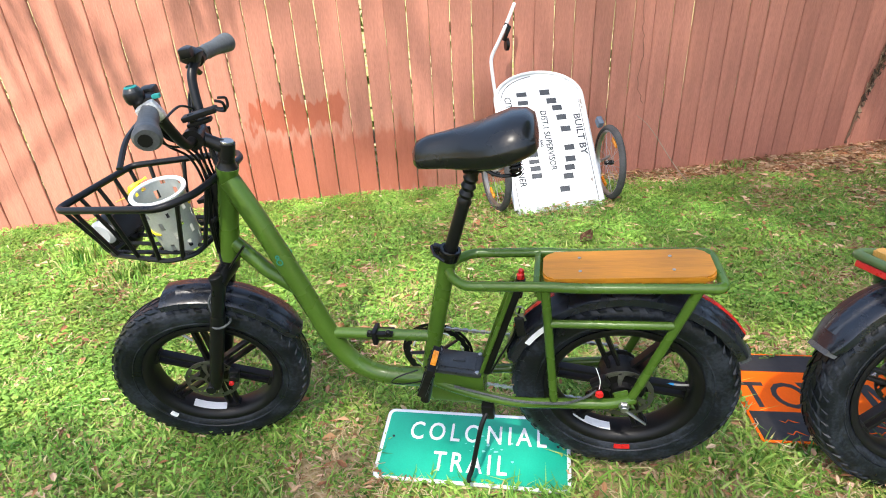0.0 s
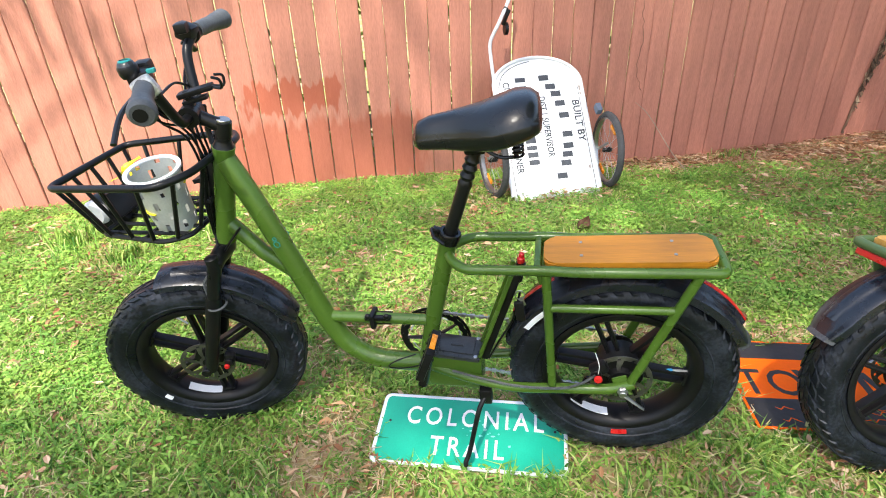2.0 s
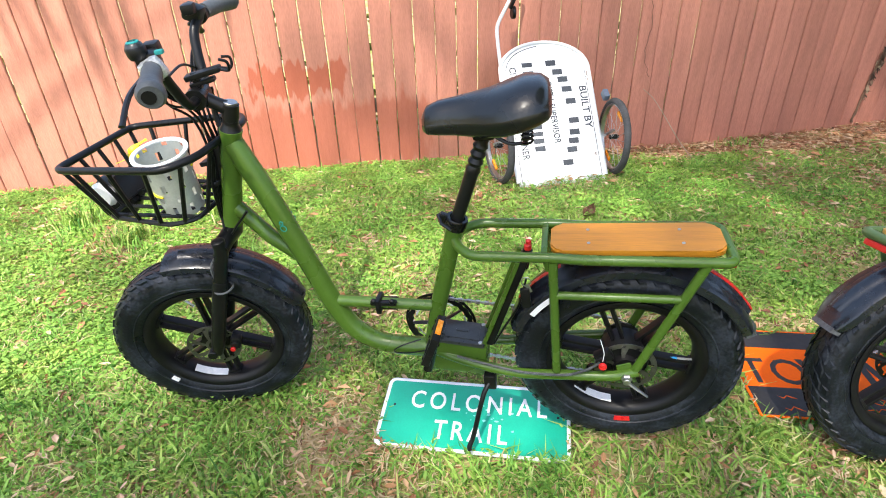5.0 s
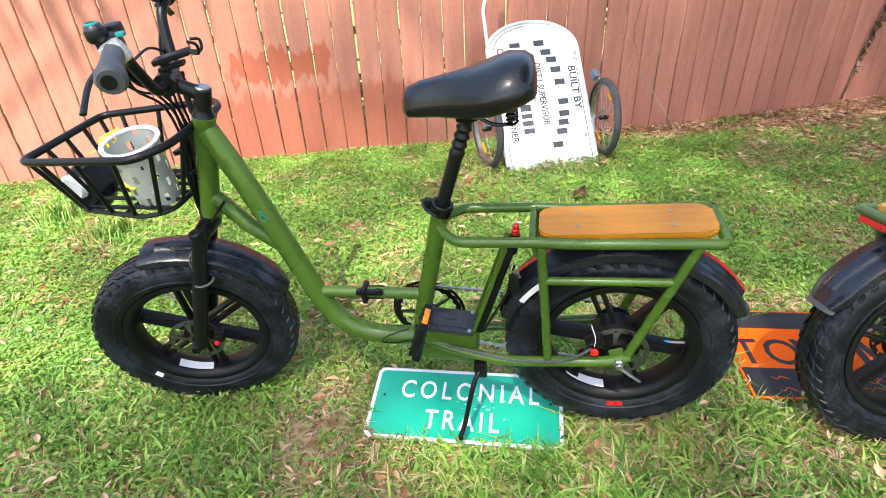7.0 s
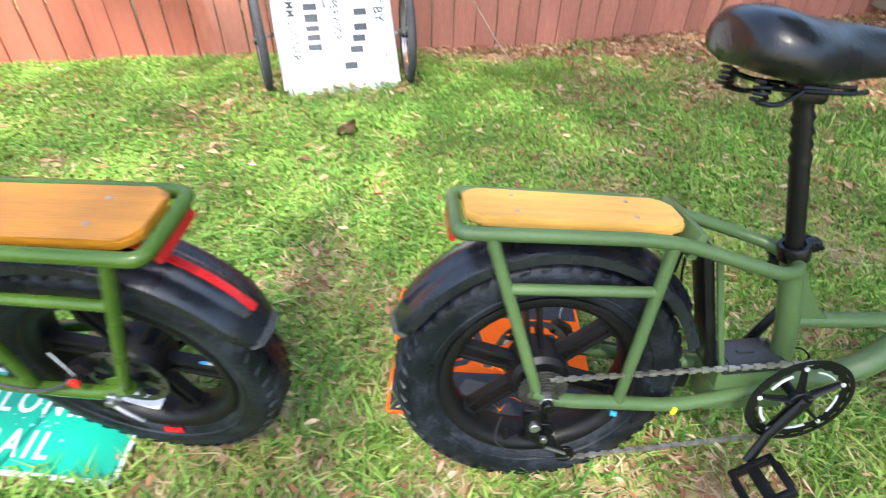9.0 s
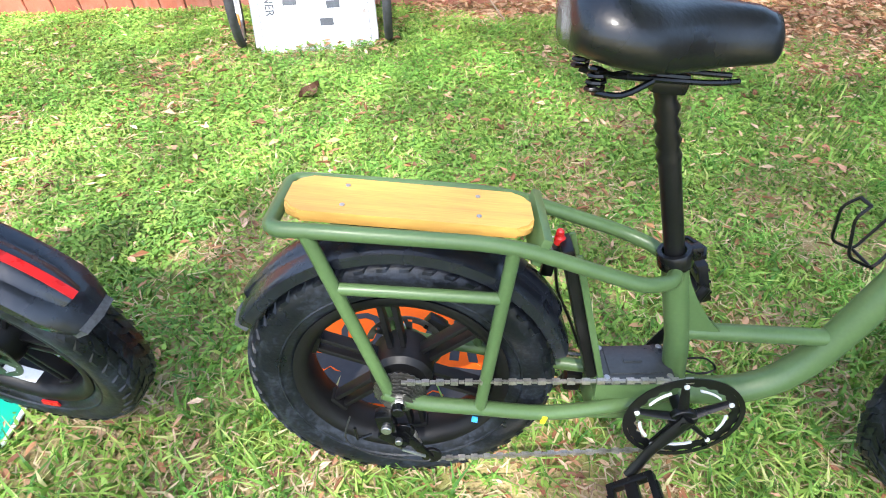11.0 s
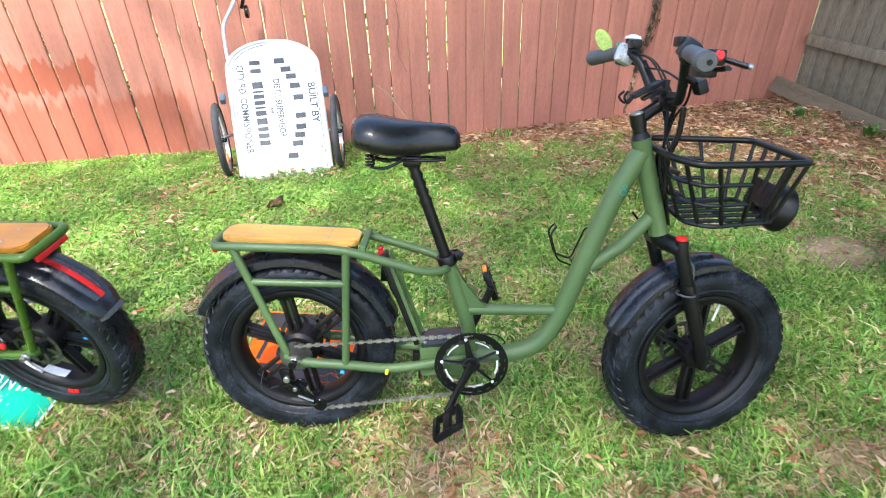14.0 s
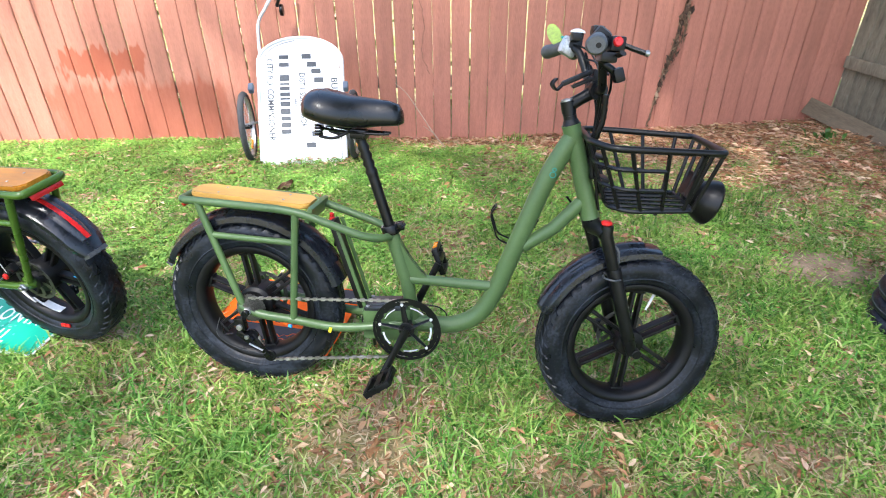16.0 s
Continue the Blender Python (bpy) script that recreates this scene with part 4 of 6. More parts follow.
        crank = part("crank", bm, M_METAL_BLACK, bike, "black crank arm")
        bm = bmesh.new()
        pc = tip + V((0, s * 0.055, 0))
        pm = Matrix.Translation(pc) @ Matrix.Rotation(radians((-40 if low_rail else 18) if s < 0 else 66), 4, "Y")
        for dx in (-0.042, 0.042):
            box(bm, (0.014, 0.092, 0.022), pm @ pose(dx, 0, 0), 0.004)
        for dy in (-0.040, 0.040):
            box(bm, (0.088, 0.014, 0.020), pm @ pose(0, dy, 0), 0.004)
        box(bm, (0.026, 0.095, 0.018), pm, 0.005)
        for dx in (-0.03, 0, 0.03):
            for dy in (-0.04, 0.04):
                box(bm, (0.005, 0.005, 0.028), pm @ pose(dx, dy, 0), 0.001)
        ped = part("pedal", bm, M_BLACK, crank, "black plastic platform pedal")
        for dx in (-0.0505, 0.0505):
            bm = bmesh.new()
            box(bm, (0.004, 0.050, 0.014), pm @ pose(dx, 0, 0), 0.001)
            part("pedal_reflector", bm, M_BLACK if s < 0 and low_rail else M_AMBER, ped, "pedal edge reflector")
    # fork
    bm = bmesh.new()
    axis = (STEER_TOP - STEER_LOW).normalized()
    crown = STEER_LOW - axis * 0.028
    tube(bm, [STEER_LOW, crown], 0.027, 16)
    fk = []
    for s in (1, -1):
        hip = crown + V((0.018, s * 0.076, -0.004))
        tube(bm, [crown + V((0, s * 0.01, 0.004)), crown + V((0.010, s * 0.055, 0.004)), hip], [0.026, 0.023, 0.022], 12)
        foot = AXLE_F + V((-0.012, s * 0.076, -0.012))
        tube(bm, [hip + V((0, 0, 0.030)), hip + V((0, 0, 0.026)), hip, hip.lerp(foot, 0.30)], [0.012, 0.018, 0.0195, 0.0180], 14)
        tube(bm, [hip.lerp(foot, 0.27), hip.lerp(foot, 0.29), hip.lerp(foot, 0.9), foot], [0.0195, 0.0215, 0.0200, 0.015], 14)
        disc(bm, foot + V((0.010, s * 0.006, 0.006)), 0.015, 0.026, "y", 14)
    tube(bm, [AXLE_F + V((0, -0.092, 0)), AXLE_F + V((0, 0.092, 0))], 0.006, 10)
    fork = part("fork", steered(bm, steer), M_METAL_BLACK, bike, "black suspension fork")
    bm = bmesh.new()
    hip = crown + V((0.018, -0.076, -0.004))
    disc(bm, hip + V((-0.004, 0, 0.034)), 0.016, 0.014, "z", 16, 0.004)
    part("lockout_knob", steered(bm, steer), M_RED, fork, "red lockout knob")
    bm = bmesh.new()
    box(bm, (0.030, 0.024, 0.045), pose(AXLE_F.x - 0.075, 0.066, AXLE_F.z + 0.015, 0, -20, 0), 0.006)
    disc(bm, (AXLE_F.x - 0.075, 0.080, AXLE_F.z + 0.012), 0.013, 0.008, "y", 12)
    cal = part("brake_caliper", steered(bm, steer), M_BLACK, bike, "black disc brake caliper")
    bm = tube(bmesh.new(), [AXLE_F + V((0.060, -0.004, 0.166)), AXLE_F + V((0.048, -0.010, 0.140)), AXLE_F + V((0.040, -0.013, 0.122)), AXLE_F + V((0.036, -0.015, 0.112))], [0.0045, 0.004, 0.0035, 0.003], 8)
    part("valve", steered(bm, steer), M_SILVER, wf, "bright tyre valve")
    side = -1 if low_rail else 1
    hp = crown + V((0.018, side * 0.076, -0.004))
    bm = tube(bmesh.new(), curve_points([hp + V((0.020, 0, -0.02)), hp + V((0.045, side * 0.006, -0.05)), hp + V((0.050, side * 0.006, -0.10)), hp + V((0.052, side * 0.004, -0.135))], 5), 0.0036, 6)
    tube(bm, [hp + V((0.040 + 0.026 * math.cos(k), side * 0.002 + 0.026 * math.sin(k), -0.130)) for k in [0.5236 * j for j in range(12)]], 0.0032, 6, closed=True)
    part("fork_cable", steered(bm, steer), M_GREY_RUBBER, bike, "grey cable tied to the fork leg")
    bm = bmesh.new()
    disc(bm, (AXLE_F.x - 0.066, 0.086, AXLE_F.z + 0.002), 0.008, 0.008, "y", 12)
    part("adjuster", steered(bm, steer), M_RED, cal, "red adjuster")
    bm = bmesh.new()
    box(bm, (0.045, 0.024, 0.032), pose(0.045, 0.068, 0.305, 0, 30, 0), 0.006)
    disc(bm, (0.052, 0.082, 0.297), 0.014, 0.010, "y", 12)
    cal = part("brake_caliper", bm, M_BLACK, bike, "black disc brake caliper")
    bm = bmesh.new()
    disc(bm, (0.048, 0.096, 0.292), 0.0105, 0.008, "y", 12)
    part("adjuster", bm, M_RED, cal, "red adjuster")
    bm = bmesh.new()
    tube(bm, curve_points([(0.048, 0.086, 0.30), (0.046, 0.090, 0.335), (0.056, 0.088, 0.375)], 5), 0.0011, 6)
    part("cable_end", bm, M_WHITE, cal)
    # axle nuts, quick lever and the wiring along the chain stay
    for s in (1, -1):
        bm = disc(bmesh.new(), AXLE_R + V((0, s * 0.098, 0)), 0.014, 0.010, "y", 6, 0.002)
        disc(bm, AXLE_R + V((0, s * 0.107, 0)), 0.010, 0.012, "y", 14)
        part("axle_nut", bm, M_STEEL, wr, "steel axle nut")
    bm = tube(bmesh.new(), [AXLE_R + V((-0.004, 0.108, -0.004)), AXLE_R + V((-0.026, 0.114, -0.020)), AXLE_R + V((-0.052, 0.116, -0.042))], [0.006, 0.005, 0.004], 8, flat=0.7)
    part("lever", bm, M_STEEL, wr, "bright quick-release lever")
    bm = tube(bmesh.new(), curve_points([(0.440, 0.052, 0.262), (0.360, 0.066, 0.252), (0.260, 0.082, 0.244), (0.150, 0.094, 0.252), (0.090, 0.092, 0.272), (0.055, 0.088, 0.298)], 6), 0.0034, 8)
    part("cable", bm, M_GREYED, bike, "grey brake cable along the chain stay")
    bm = tube(bmesh.new(), curve_points([(0.545, 0.030, 0.300), (0.600, 0.046, 0.288), (0.628, 0.044, 0.262), (0.590, 0.038, 0.252), (0.530, 0.040, 0.268)], 6), 0.0022, 6)
    part("cable", bm, M_BLACK, bike, "thin black wire loop by the crank")
    bm = tube(bmesh.new(), curve_points([(0.240, 0.030, 0.520), (0.262, 0.040, 0.440), (0.300, 0.040, 0.370), (0.335, 0.036, 0.300)], 6), 0.0030, 6)
    part("cable", bm, M_BLACK, batt, "black battery lead")
    # mudguards
    ff = part("front_mudguard", steered(fender_mesh(AXLE_F, 0.317, 84, 162, 0.118, 0.022), steer), M_FENDER, bike, "wet glossy black front mudguard")
    bm = fender_mesh(AXLE_F, 0.326, 92, 160, 0.060, 0.006)
    part("mudguard_rib", steered(bm, steer), M_FENDER, ff)
    rf = part("rear_mudguard", fender_mesh(AXLE_R, 0.318, 22, 158, 0.122, 0.024), M_FENDER, bike, "wet glossy black rear mudguard")
    part("mudguard_rib", fender_mesh(AXLE_R, 0.328, 34, 150, 0.062, 0.006), M_FENDER, rf)
    if red_stripe:
        bm = lathe(bmesh.new(), [(0.3325, -0.008), (0.3355, -0.0075), (0.3362, 0.0), (0.3355, 0.0075), (0.3325, 0.008)], AXLE_R, 20, closed=True, arc=(radians(112), radians(150)))
        part("stripe", bm, M_RED, rf, "red reflective stripe")
    if red_stripe:
        bm = lathe(bmesh.new(), [(0.3305, -0.008), (0.3335, -0.0075), (0.3342, 0.0), (0.3335, 0.0075), (0.3305, 0.008)], AXLE_R, 14, closed=True, arc=(radians(34), radians(60)))
        part("stripe", bm, M_RED, rf, "red reflective stripe")
        bm = lathe(bmesh.new(), [(0.289, 0.0612), (0.303, 0.0612), (0.303, 0.0626), (0.289, 0.0626)], AXLE_R, 8, closed=True, arc=(radians(36), radians(50)))
        part("tip_sticker", bm, M_WHITE, rf, "white reflective sticker")
    # flared lip at the tail of the mudguard, sky reflection put into its grey
    bm = lathe(bmesh.new(), [(0.297, 0.058), (0.318, 0.050), (0.326, 0.0), (0.318, -0.050), (0.297, -0.058), (0.294, -0.056), (0.314, -0.048), (0.321, 0.0), (0.314, 0.048), (0.294, 0.056)], AXLE_R, 5, closed=True, arc=(radians(157.5), radians(160.0)))
    for v in bm.verts:
        k = smoothstep(157, 162, math.degrees(math.atan2(v.co.z - AXLE_R.z, v.co.x - AXLE_R.x)))
        v.co = Vector((AXLE_R.x, v.co.y, AXLE_R.z)) + (v.co - Vector((AXLE_R.x, v.co.y, AXLE_R.z))) * (1.003 + 0.014 * k)
        v.co.y *= 0.74
    part("mudguard_lip", bm, M_GREYED, rf, "mudguard lip with sky reflection put into its grey")
    # tail reflector under the carrier
    bm = bmesh.new()
    box(bm, (0.012, 0.112, 0.017), pose(-0.226, 0, zr - 0.026, 0, 10, 0), 0.004)
    part("tail_light", bm, M_RED, bike, "red tail light")
    # kickstand on the left
    bm = bmesh.new()
    k0, k1 = V((0.350, 0.062, 0.205)), V(kick)
    box(bm, (0.035, 0.03, 0.05), pose(*(k0 + V((0, 0, -0.02)))), 0.006)
    tube(bm, curve_points([k0 + V((0, 0.005, -0.02)), k0.lerp(k1, 0.25) + V((0.004, 0.01, 0)), k0.lerp(k1, 0.8), k1 + V((0, -0.004, 0.012)), k1], 5), 0.0072, 10)
    part("kickstand", bm, M_BLACK, bike, "black side stand, folded out")
    # handlebar
    cl = V(clamp_at)
    bm = bmesh.new()
    tube(bm, [head_top, head_top + axis * 0.004, head_top + axis * 0.02, head_top + axis * 0.060], [0.026, 0.024, 0.0175, 0.0175], 16)
    for k in (0.014, 0.027, 0.040):
        lathe_c = head_top + axis * k
        tube(bm, [lathe_c, lathe_c + axis * 0.011], 0.0190, 16)
    head = head_top + axis * 0.052
    tube(bm, [head - axis * 0.018, head + axis * 0.014], 0.0205, 16)
    tube(bm, [head, head.lerp(cl, 0.5), cl], [0.0185, 0.0165, 0.019], 14)
    tube(bm, [cl + V((0, -0.028, 0)), cl + V((0, 0.028, 0))], 0.025, 16)
    stem = part("stem", steered(bm, steer), M_METAL_BLACK, bike, "black handlebar stem")
    bm = bmesh.new()
    disc(bm, (0, 0, 0), 0.0165, 0.006, "z", 18)
    bmesh.ops.transform(bm, matrix=Matrix.Translation(head + axis * 0.017) @ V((0, 0, 1)).rotation_difference(axis).to_matrix().to_4x4(), verts=bm.verts)
    part("top_cap", steered(bm, steer), M_STEEL, stem, "steel top cap")
    bar_turn = steer - 4 if low_rail else steer - 1
    half = [(0, 0, 0), (0, 0.045, 0.001), (0.001, 0.076, 0.012), (0.004, 0.108, 0.068), (0.002, 0.130, 0.104), (-0.008, 0.160, 0.124), (-0.022, 0.206, 0.130), (-0.046, 0.316, 0.122)]
    roll_back = Matrix.Rotation(radians(-bar_roll), 3, "Y")
    arm = [cl + roll_back @ V(q) for q in half]
    left = curve_points(arm, 5)
    # the second bicycle's bar sits askew in its clamp
    skew = V((-0.016, 0, 0.002)) if low_rail else V((0, 0, 0.010))
    far_arm = [V((p.x, -p.y, p.z)) + skew * min(1.0, abs(p.y) / 0.25) for p in arm]
    right = curve_points(far_arm, 5)
    bm = tube(bmesh.new(), right[::-1] + left[1:], 0.0115, 12)
    bar = part("handlebar", steered(bm, bar_turn), M_METAL_BLACK, bike, "black riser handlebar swept back")
    for s in (1, -1):
        own = arm if s > 0 else far_arm
        e0, e1 = own[-2] + V((0.004, 0, 0)), own[-1]
        d = (e1 - e0).normalized()
        g0 = e0 - d * 0.012
        bm = bmesh.new()
        side = V((0, 0, 1)).cross(d).normalized()
        if side.x > 0:
            side = -side
        up = d.cross(side).normalized()
        up = up if up.z > 0 else -up
        span = (e1 + d * 0.014) - g0
        rings = []
        for k in range(17):
            f = k / 16
            flare = smoothstep(0.45, 0.95, f)
            rib = 0.0011 * (1 if k % 2 else -1) if 0.1 < f < 0.8 else 0.0
            wa = 0.0180 + rib + (0.006 if low_rail else 0.008) * flare
            th = 0.0180 + rib + (0.004 if low_rail else 0.007) * flare
            shut = 0.80 if k == 16 else 1.0
            mid = g0 + span * f + side * (0.005 * flare if low_rail else 0.003 * flare)
            rings.append([bm.verts.new(mid + side * (wa * shut * math.cos(q)) + up * (th * shut * math.sin(q))) for q in [2 * math.pi * j / 20 for j in range(20)]])
        for ra, rb in zip(rings, rings[1:]):
            for j in range(20):
                bm.faces.new((ra[j], ra[(j + 1) % 20], rb[(j + 1) % 20], rb[j]))
        bm.faces.new(rings[0][::-1])
        bm.faces.new(rings[-1])
        grip = part("grip", steered(bm, bar_turn), M_GREY_RUBBER, bar, "ribbed grey rubber grip")
        bm = tube(bmesh.new(), [e1 + d * 0.0130, e1 + d * 0.0152], 0.006 if low_rail else 0.0125, 14)
        part("bar_end", steered(bm, bar_turn), M_RIM, grip, "dark hollow bar end")
        bm = bmesh.new()
        hz = g0 - d * 0.030
        box(bm, (0.046, 0.040, 0.040), Matrix.Translation(hz + V((0.006, 0, 0.004))) @ V((0, 1, 0)).rotation_difference(d).to_matrix().to_4x4(), 0.010)
        box(bm, (0.030, 0.034, 0.024), Matrix.Translation(hz + V((0.004, -s * 0.030, 0.020))), 0.006)
        part("control", steered(bm, bar_turn), M_BLACK, bar, "black thumb control pod")
        bm = bmesh.new()
        l0 = hz + V((0.012, -s * 0.004, -0.012))
        tube(bm, curve_points([l0, l0 + V((0.016, s * 0.014, -0.010)), l0 + V((0.018 if low_rail else 0.028, s * 0.075, -0.024)), l0 + V((0.016 if low_rail else 0.036, s * 0.130, -0.020 if low_rail else -0.058))], 5), [0.009] * 5 + [0.0075] * 10 + [0.0085], 8, flat=0.6)
        part("brake_lever", steered(bm, bar_turn), M_BLACK, bar, "black brake lever")
    bc = V((arm[-2].x + 0.030, 0.178, arm[-2].z + 0.032))
    bm = lathe(bmesh.new(), [(0.0001, -0.014), (0.016, -0.014), (0.019, -0.008), (0.0195, 0.005), (0.0175, 0.009)], bc, 20, "z")
    part("bell", steered(bm, bar_turn), M_BLACK, bar, "small dark bell")
    bm = lathe(bmesh.new(), [(0.0235 if low_rail else 0.0175, 0.0085), (0.0205 if low_rail else 0.0145, 0.0150), (0.010, 0.0178), (0.0001, 0.0185)], bc, 20, "z")
    part("bell_dome", steered(bm, bar_turn), M_WHITE if low_rail else M_COVER, bar, "bell dome")
    bm = lathe(bmesh.new(), [(0.0125, 0.0165), (0.0120, 0.0180), (0.0085, 0.0195), (0.0085, 0.0180)], bc, 20, "z", closed=True)
    part("bell_ring", steered(bm, bar_turn), M_TEAL if not low_rail else M_WHITE, bar, "coloured ring on the bell")
    bm = bmesh.new()
    box(bm, (0.016, 0.012, 0.008), Matrix.Translation(V((arm[-2].x - 0.010, arm[-2].y - 0.03, arm[-2].z + 0.024))), 0.002)
    part("button", steered(bm, bar_turn), M_TEAL, bar, "small green push button")
    bm = bmesh.new()
    box(bm, (0.056, 0.034, 0.056) if low_rail else (0.046, 0.028, 0.044), Matrix.Translation(V((arm[-2].x + 0.006, arm[-2].y - 0.044 if low_rail else arm[-2].y - 0.012, arm[-2].z - 0.002))) @ pose(0, 0, 0, 0, 20, 14), 0.016 if low_rail else 0.012)
    part("throttle_case", steered(bm, bar_turn), M_GLITTER, bar, "silver-grey throttle case")
    bm = bmesh.new()
    disc(bm, far_arm[-2] + V((0.016, 0.028, -0.002)), 0.022, 0.030, "y", 20, 0.007)
    shifter = part("gear_shifter", steered(bm, bar_turn), M_BLACK, bar, "black gear shifter pod")
    if low_rail:
        c = far_arm[-2] + V((0.040, -0.030, -0.006))
        bm = bmesh.new()
        box(bm, (0.034, 0.040, 0.034), Matrix.Translation(c), 0.006)
        box(bm, (0.040, 0.050, 0.024), Matrix.Translation(c + V((-0.016, 0.006, -0.030))), 0.006)
        part("switch_box", steered(bm, bar_turn), M_BLACK, bar, "black switch housing")
        bm = disc(bmesh.new(), c + V((-0.004, -0.024, 0.004)), 0.011, 0.012, "y", 16, 0.003)
        part("switch", steered(bm, bar_turn), M_RED, shifter, "red push switch")
        bm = tube(bmesh.new(), curve_points([c + V((0.016, -0.010, -0.002)), c + V((0.040, -0.024, -0.010)), c + V((0.060, -0.036, -0.016))], 4), 0.006, 8)
        part("lever", steered(bm, bar_turn), M_BLACK, bar, "short black lever")
        bm = disc(bmesh.new(), c + V((0.062, -0.038, -0.016)), 0.007, 0.010, "x", 12, 0.002)
        part("lever_tip", steered(bm, bar_turn), M_STEEL, bar, "bright lever tip")
        bm = bmesh.new()
        box(bm, (0.026, 0.034, 0.036), Matrix.Translation(far_arm[3] + V((0.044, -0.004, -0.022))) @ pose(0, 0, 0, 0, -24, 0), 0.006)
        tube(bm, [far_arm[3] + V((0.044, -0.004, -0.022)), far_arm[3] + V((0.018, 0, -0.006)), far_arm[3]], [0.009, 0.010, 0.014], 10)
        part("bar_mount", steered(bm, bar_turn), M_BLACK, bar, "black clip-on mount under the bar")

    if low_rail:
        bm = bmesh.new()
        pm = Matrix.Translation(V((arm[-2].x - 0.022, 0.262, arm[-2].z + 0.034))) @ pose(0, 0, 0, 74, -32, -8)
        slab(bm, [(0.021 * math.cos(k * math.pi / 8), 0.037 * math.sin(k * math.pi / 8)) for k in range(16)], -0.003, 0.003, pm, 0.0015)
        tube(bm, [pm @ V((0, -0.03, 0)), V((arm[-2].x - 0.01, 0.240, arm[-2].z + 0.008))], 0.004, 6)
        part("reflector_paddle", steered(bm, bar_turn), M_LEAFLIME, bar, "lime green plastic paddle")
    # display bracket across the bar
    bm = bmesh.new()
    d0 = cl + (V((-0.060, 0.0, 0.028)) if low_rail else V((-0.03, 0.0, 0.050)))
    tip = Matrix.Translation(d0) @ pose(0, 0, 0, 0, -28 if low_rail else 8, 0)
    box(bm, (0.085, 0.030, 0.013), tip, 0.004)
    box(bm, (0.060, 0.022, 0.010), tip @ pose(0.01, 0, -0.018), 0.003)
    for s in (1, -1):
        tube(bm, curve_points([tip @ V(q) for q in ((-0.040, s * 0.004, 0.0), (-0.062, s * 0.010, -0.008), (-0.068, s * 0.016, 0.012), (-0.052, s * 0.010, 0.020))], 4), 0.0036, 6)
    box(bm, (0.016, 0.016, 0.05), Matrix.Translation(cl + V((-0.010, 0, 0.030))), 0.003)
    part("display_bracket", steered(bm, bar_turn), M_BLACK, bar, "black phone clip bracket")
    # cables from the controls down to the head tube
    for k in range(6):
        sg = 1 if k % 2 else -1
        o = 0.009 * (k - 2.5)
        p = arm[4 if k < 4 else 3]
        c0 = V((p.x + 0.018, sg * p.y, p.z))
        bm = tube(bmesh.new(), curve_points([c0, V((p.x + 0.022 + 0.004 * k, sg * p.y * 0.6, p.z - 0.060)), V((cl.x + 0.006 + 0.004 * k, sg * 0.014 + o * 0.4, cl.z - 0.050)), V((0.992 + 0.003 * k, o * 0.8, 0.885)), V((1.016 + 0.003 * k, o, 0.80)), V((1.046, o * 0.8, 0.705))], 6), 0.0034, 6)
        part("cable", steered(bm, steer * 0.6), M_BLACK, bike)
    bm = tube(bmesh.new(), curve_points([(1.046, 0.012, 0.715), (1.03, 0.040, 0.655), (0.99, 0.036, 0.69), (0.955, 0.028, 0.725)], 5), 0.0034, 6)
    part("cable", bm, M_BLACK, bike)
    bm = bmesh.new()
    tube(bm, curve_points([(0.990, 0.0, 0.92), (0.998, 0.002, 0.87), (1.014, 0.0, 0.81)], 5), 0.014, 10)
    part("cable_sleeve", bm, M_BLACK, bike, "black spiral cable sleeve")
    for sg, pts in ((1, [(-0.02, 0.150, 0.135), (0.03, 0.120, 0.100), (0.035, 0.070, 0.030), (0.010, 0.030, -0.010)]), (1, [(-0.02, 0.165, 0.140), (0.045, 0.130, 0.090), (0.045, 0.060, 0.010), (0.012, 0.015, -0.020)]), (1, [(-0.03, 0.200, 0.120), (0.005, 0.120, 0.085), (0.010, 0.0, 0.075), (0.015, -0.085, 0.040)])):
        line = [cl + roll_back @ V(q) for q in pts]
        bm = tube(bmesh.new(), curve_points(line, 6), 0.0030, 6)
        part("cable", steered(bm, bar_turn), M_BLACK, bike)
    bm = bmesh.new()
    line = curve_points([cl + V((0.010, -0.072, -0.006)), cl + V((0.016, -0.062, -0.075)), V((0.992, -0.046, 0.895)), V((1.006, -0.036, 0.80))], 8)
    tube(bm, line, [0.0085 if k % 2 else 0.0070 for k in range(len(line))], 8)
    part("cable_sleeve", steered(bm, steer * 0.4), M_BLACK, bike, "black spiral cable sleeve")
    # basket
    basket = build_basket(bike, 0.034 if low_rail else 0.0)
    # head lamp under the basket's front
    bm = bmesh.new()
    hl = V((1.310, 0.0, 0.770))
    lathe(bm, [(0.0001, -0.055), (0.030, -0.056), (0.053, -0.026), (0.064, 0.0), (0.066, 0.014), (0.062, 0.020), (0.054, 0.018), (0.0001, 0.010)], (0, 0, 0), 28, "x")
    bmesh.ops.transform(bm, matrix=Matrix.Translation(hl + V((0.035, 0, -0.005))) @ pose(0, 0, 0, 0, 14, 0), verts=bm.verts)
    box(bm, (0.010, 0.110, 0.070), Matrix.Translation(hl + V((-0.018, 0, 0.036))) @ pose(0, 0, 0, 0, 20, 0), 0.004)
    box(bm, (0.055, 0.018, 0.018), Matrix.Translation(hl + V((-0.008, 0, 0.004))), 0.004)
    lamp = part("headlamp", bm, M_BLACK, bike, "round black headlamp under the basket")
    bm = bmesh.new()
    lathe(bm, [(0.0001, 0.016), (0.054, 0.012), (0.055, 0.016), (0.040, 0.023), (0.0001, 0.027)], (0, 0, 0), 28, "x")
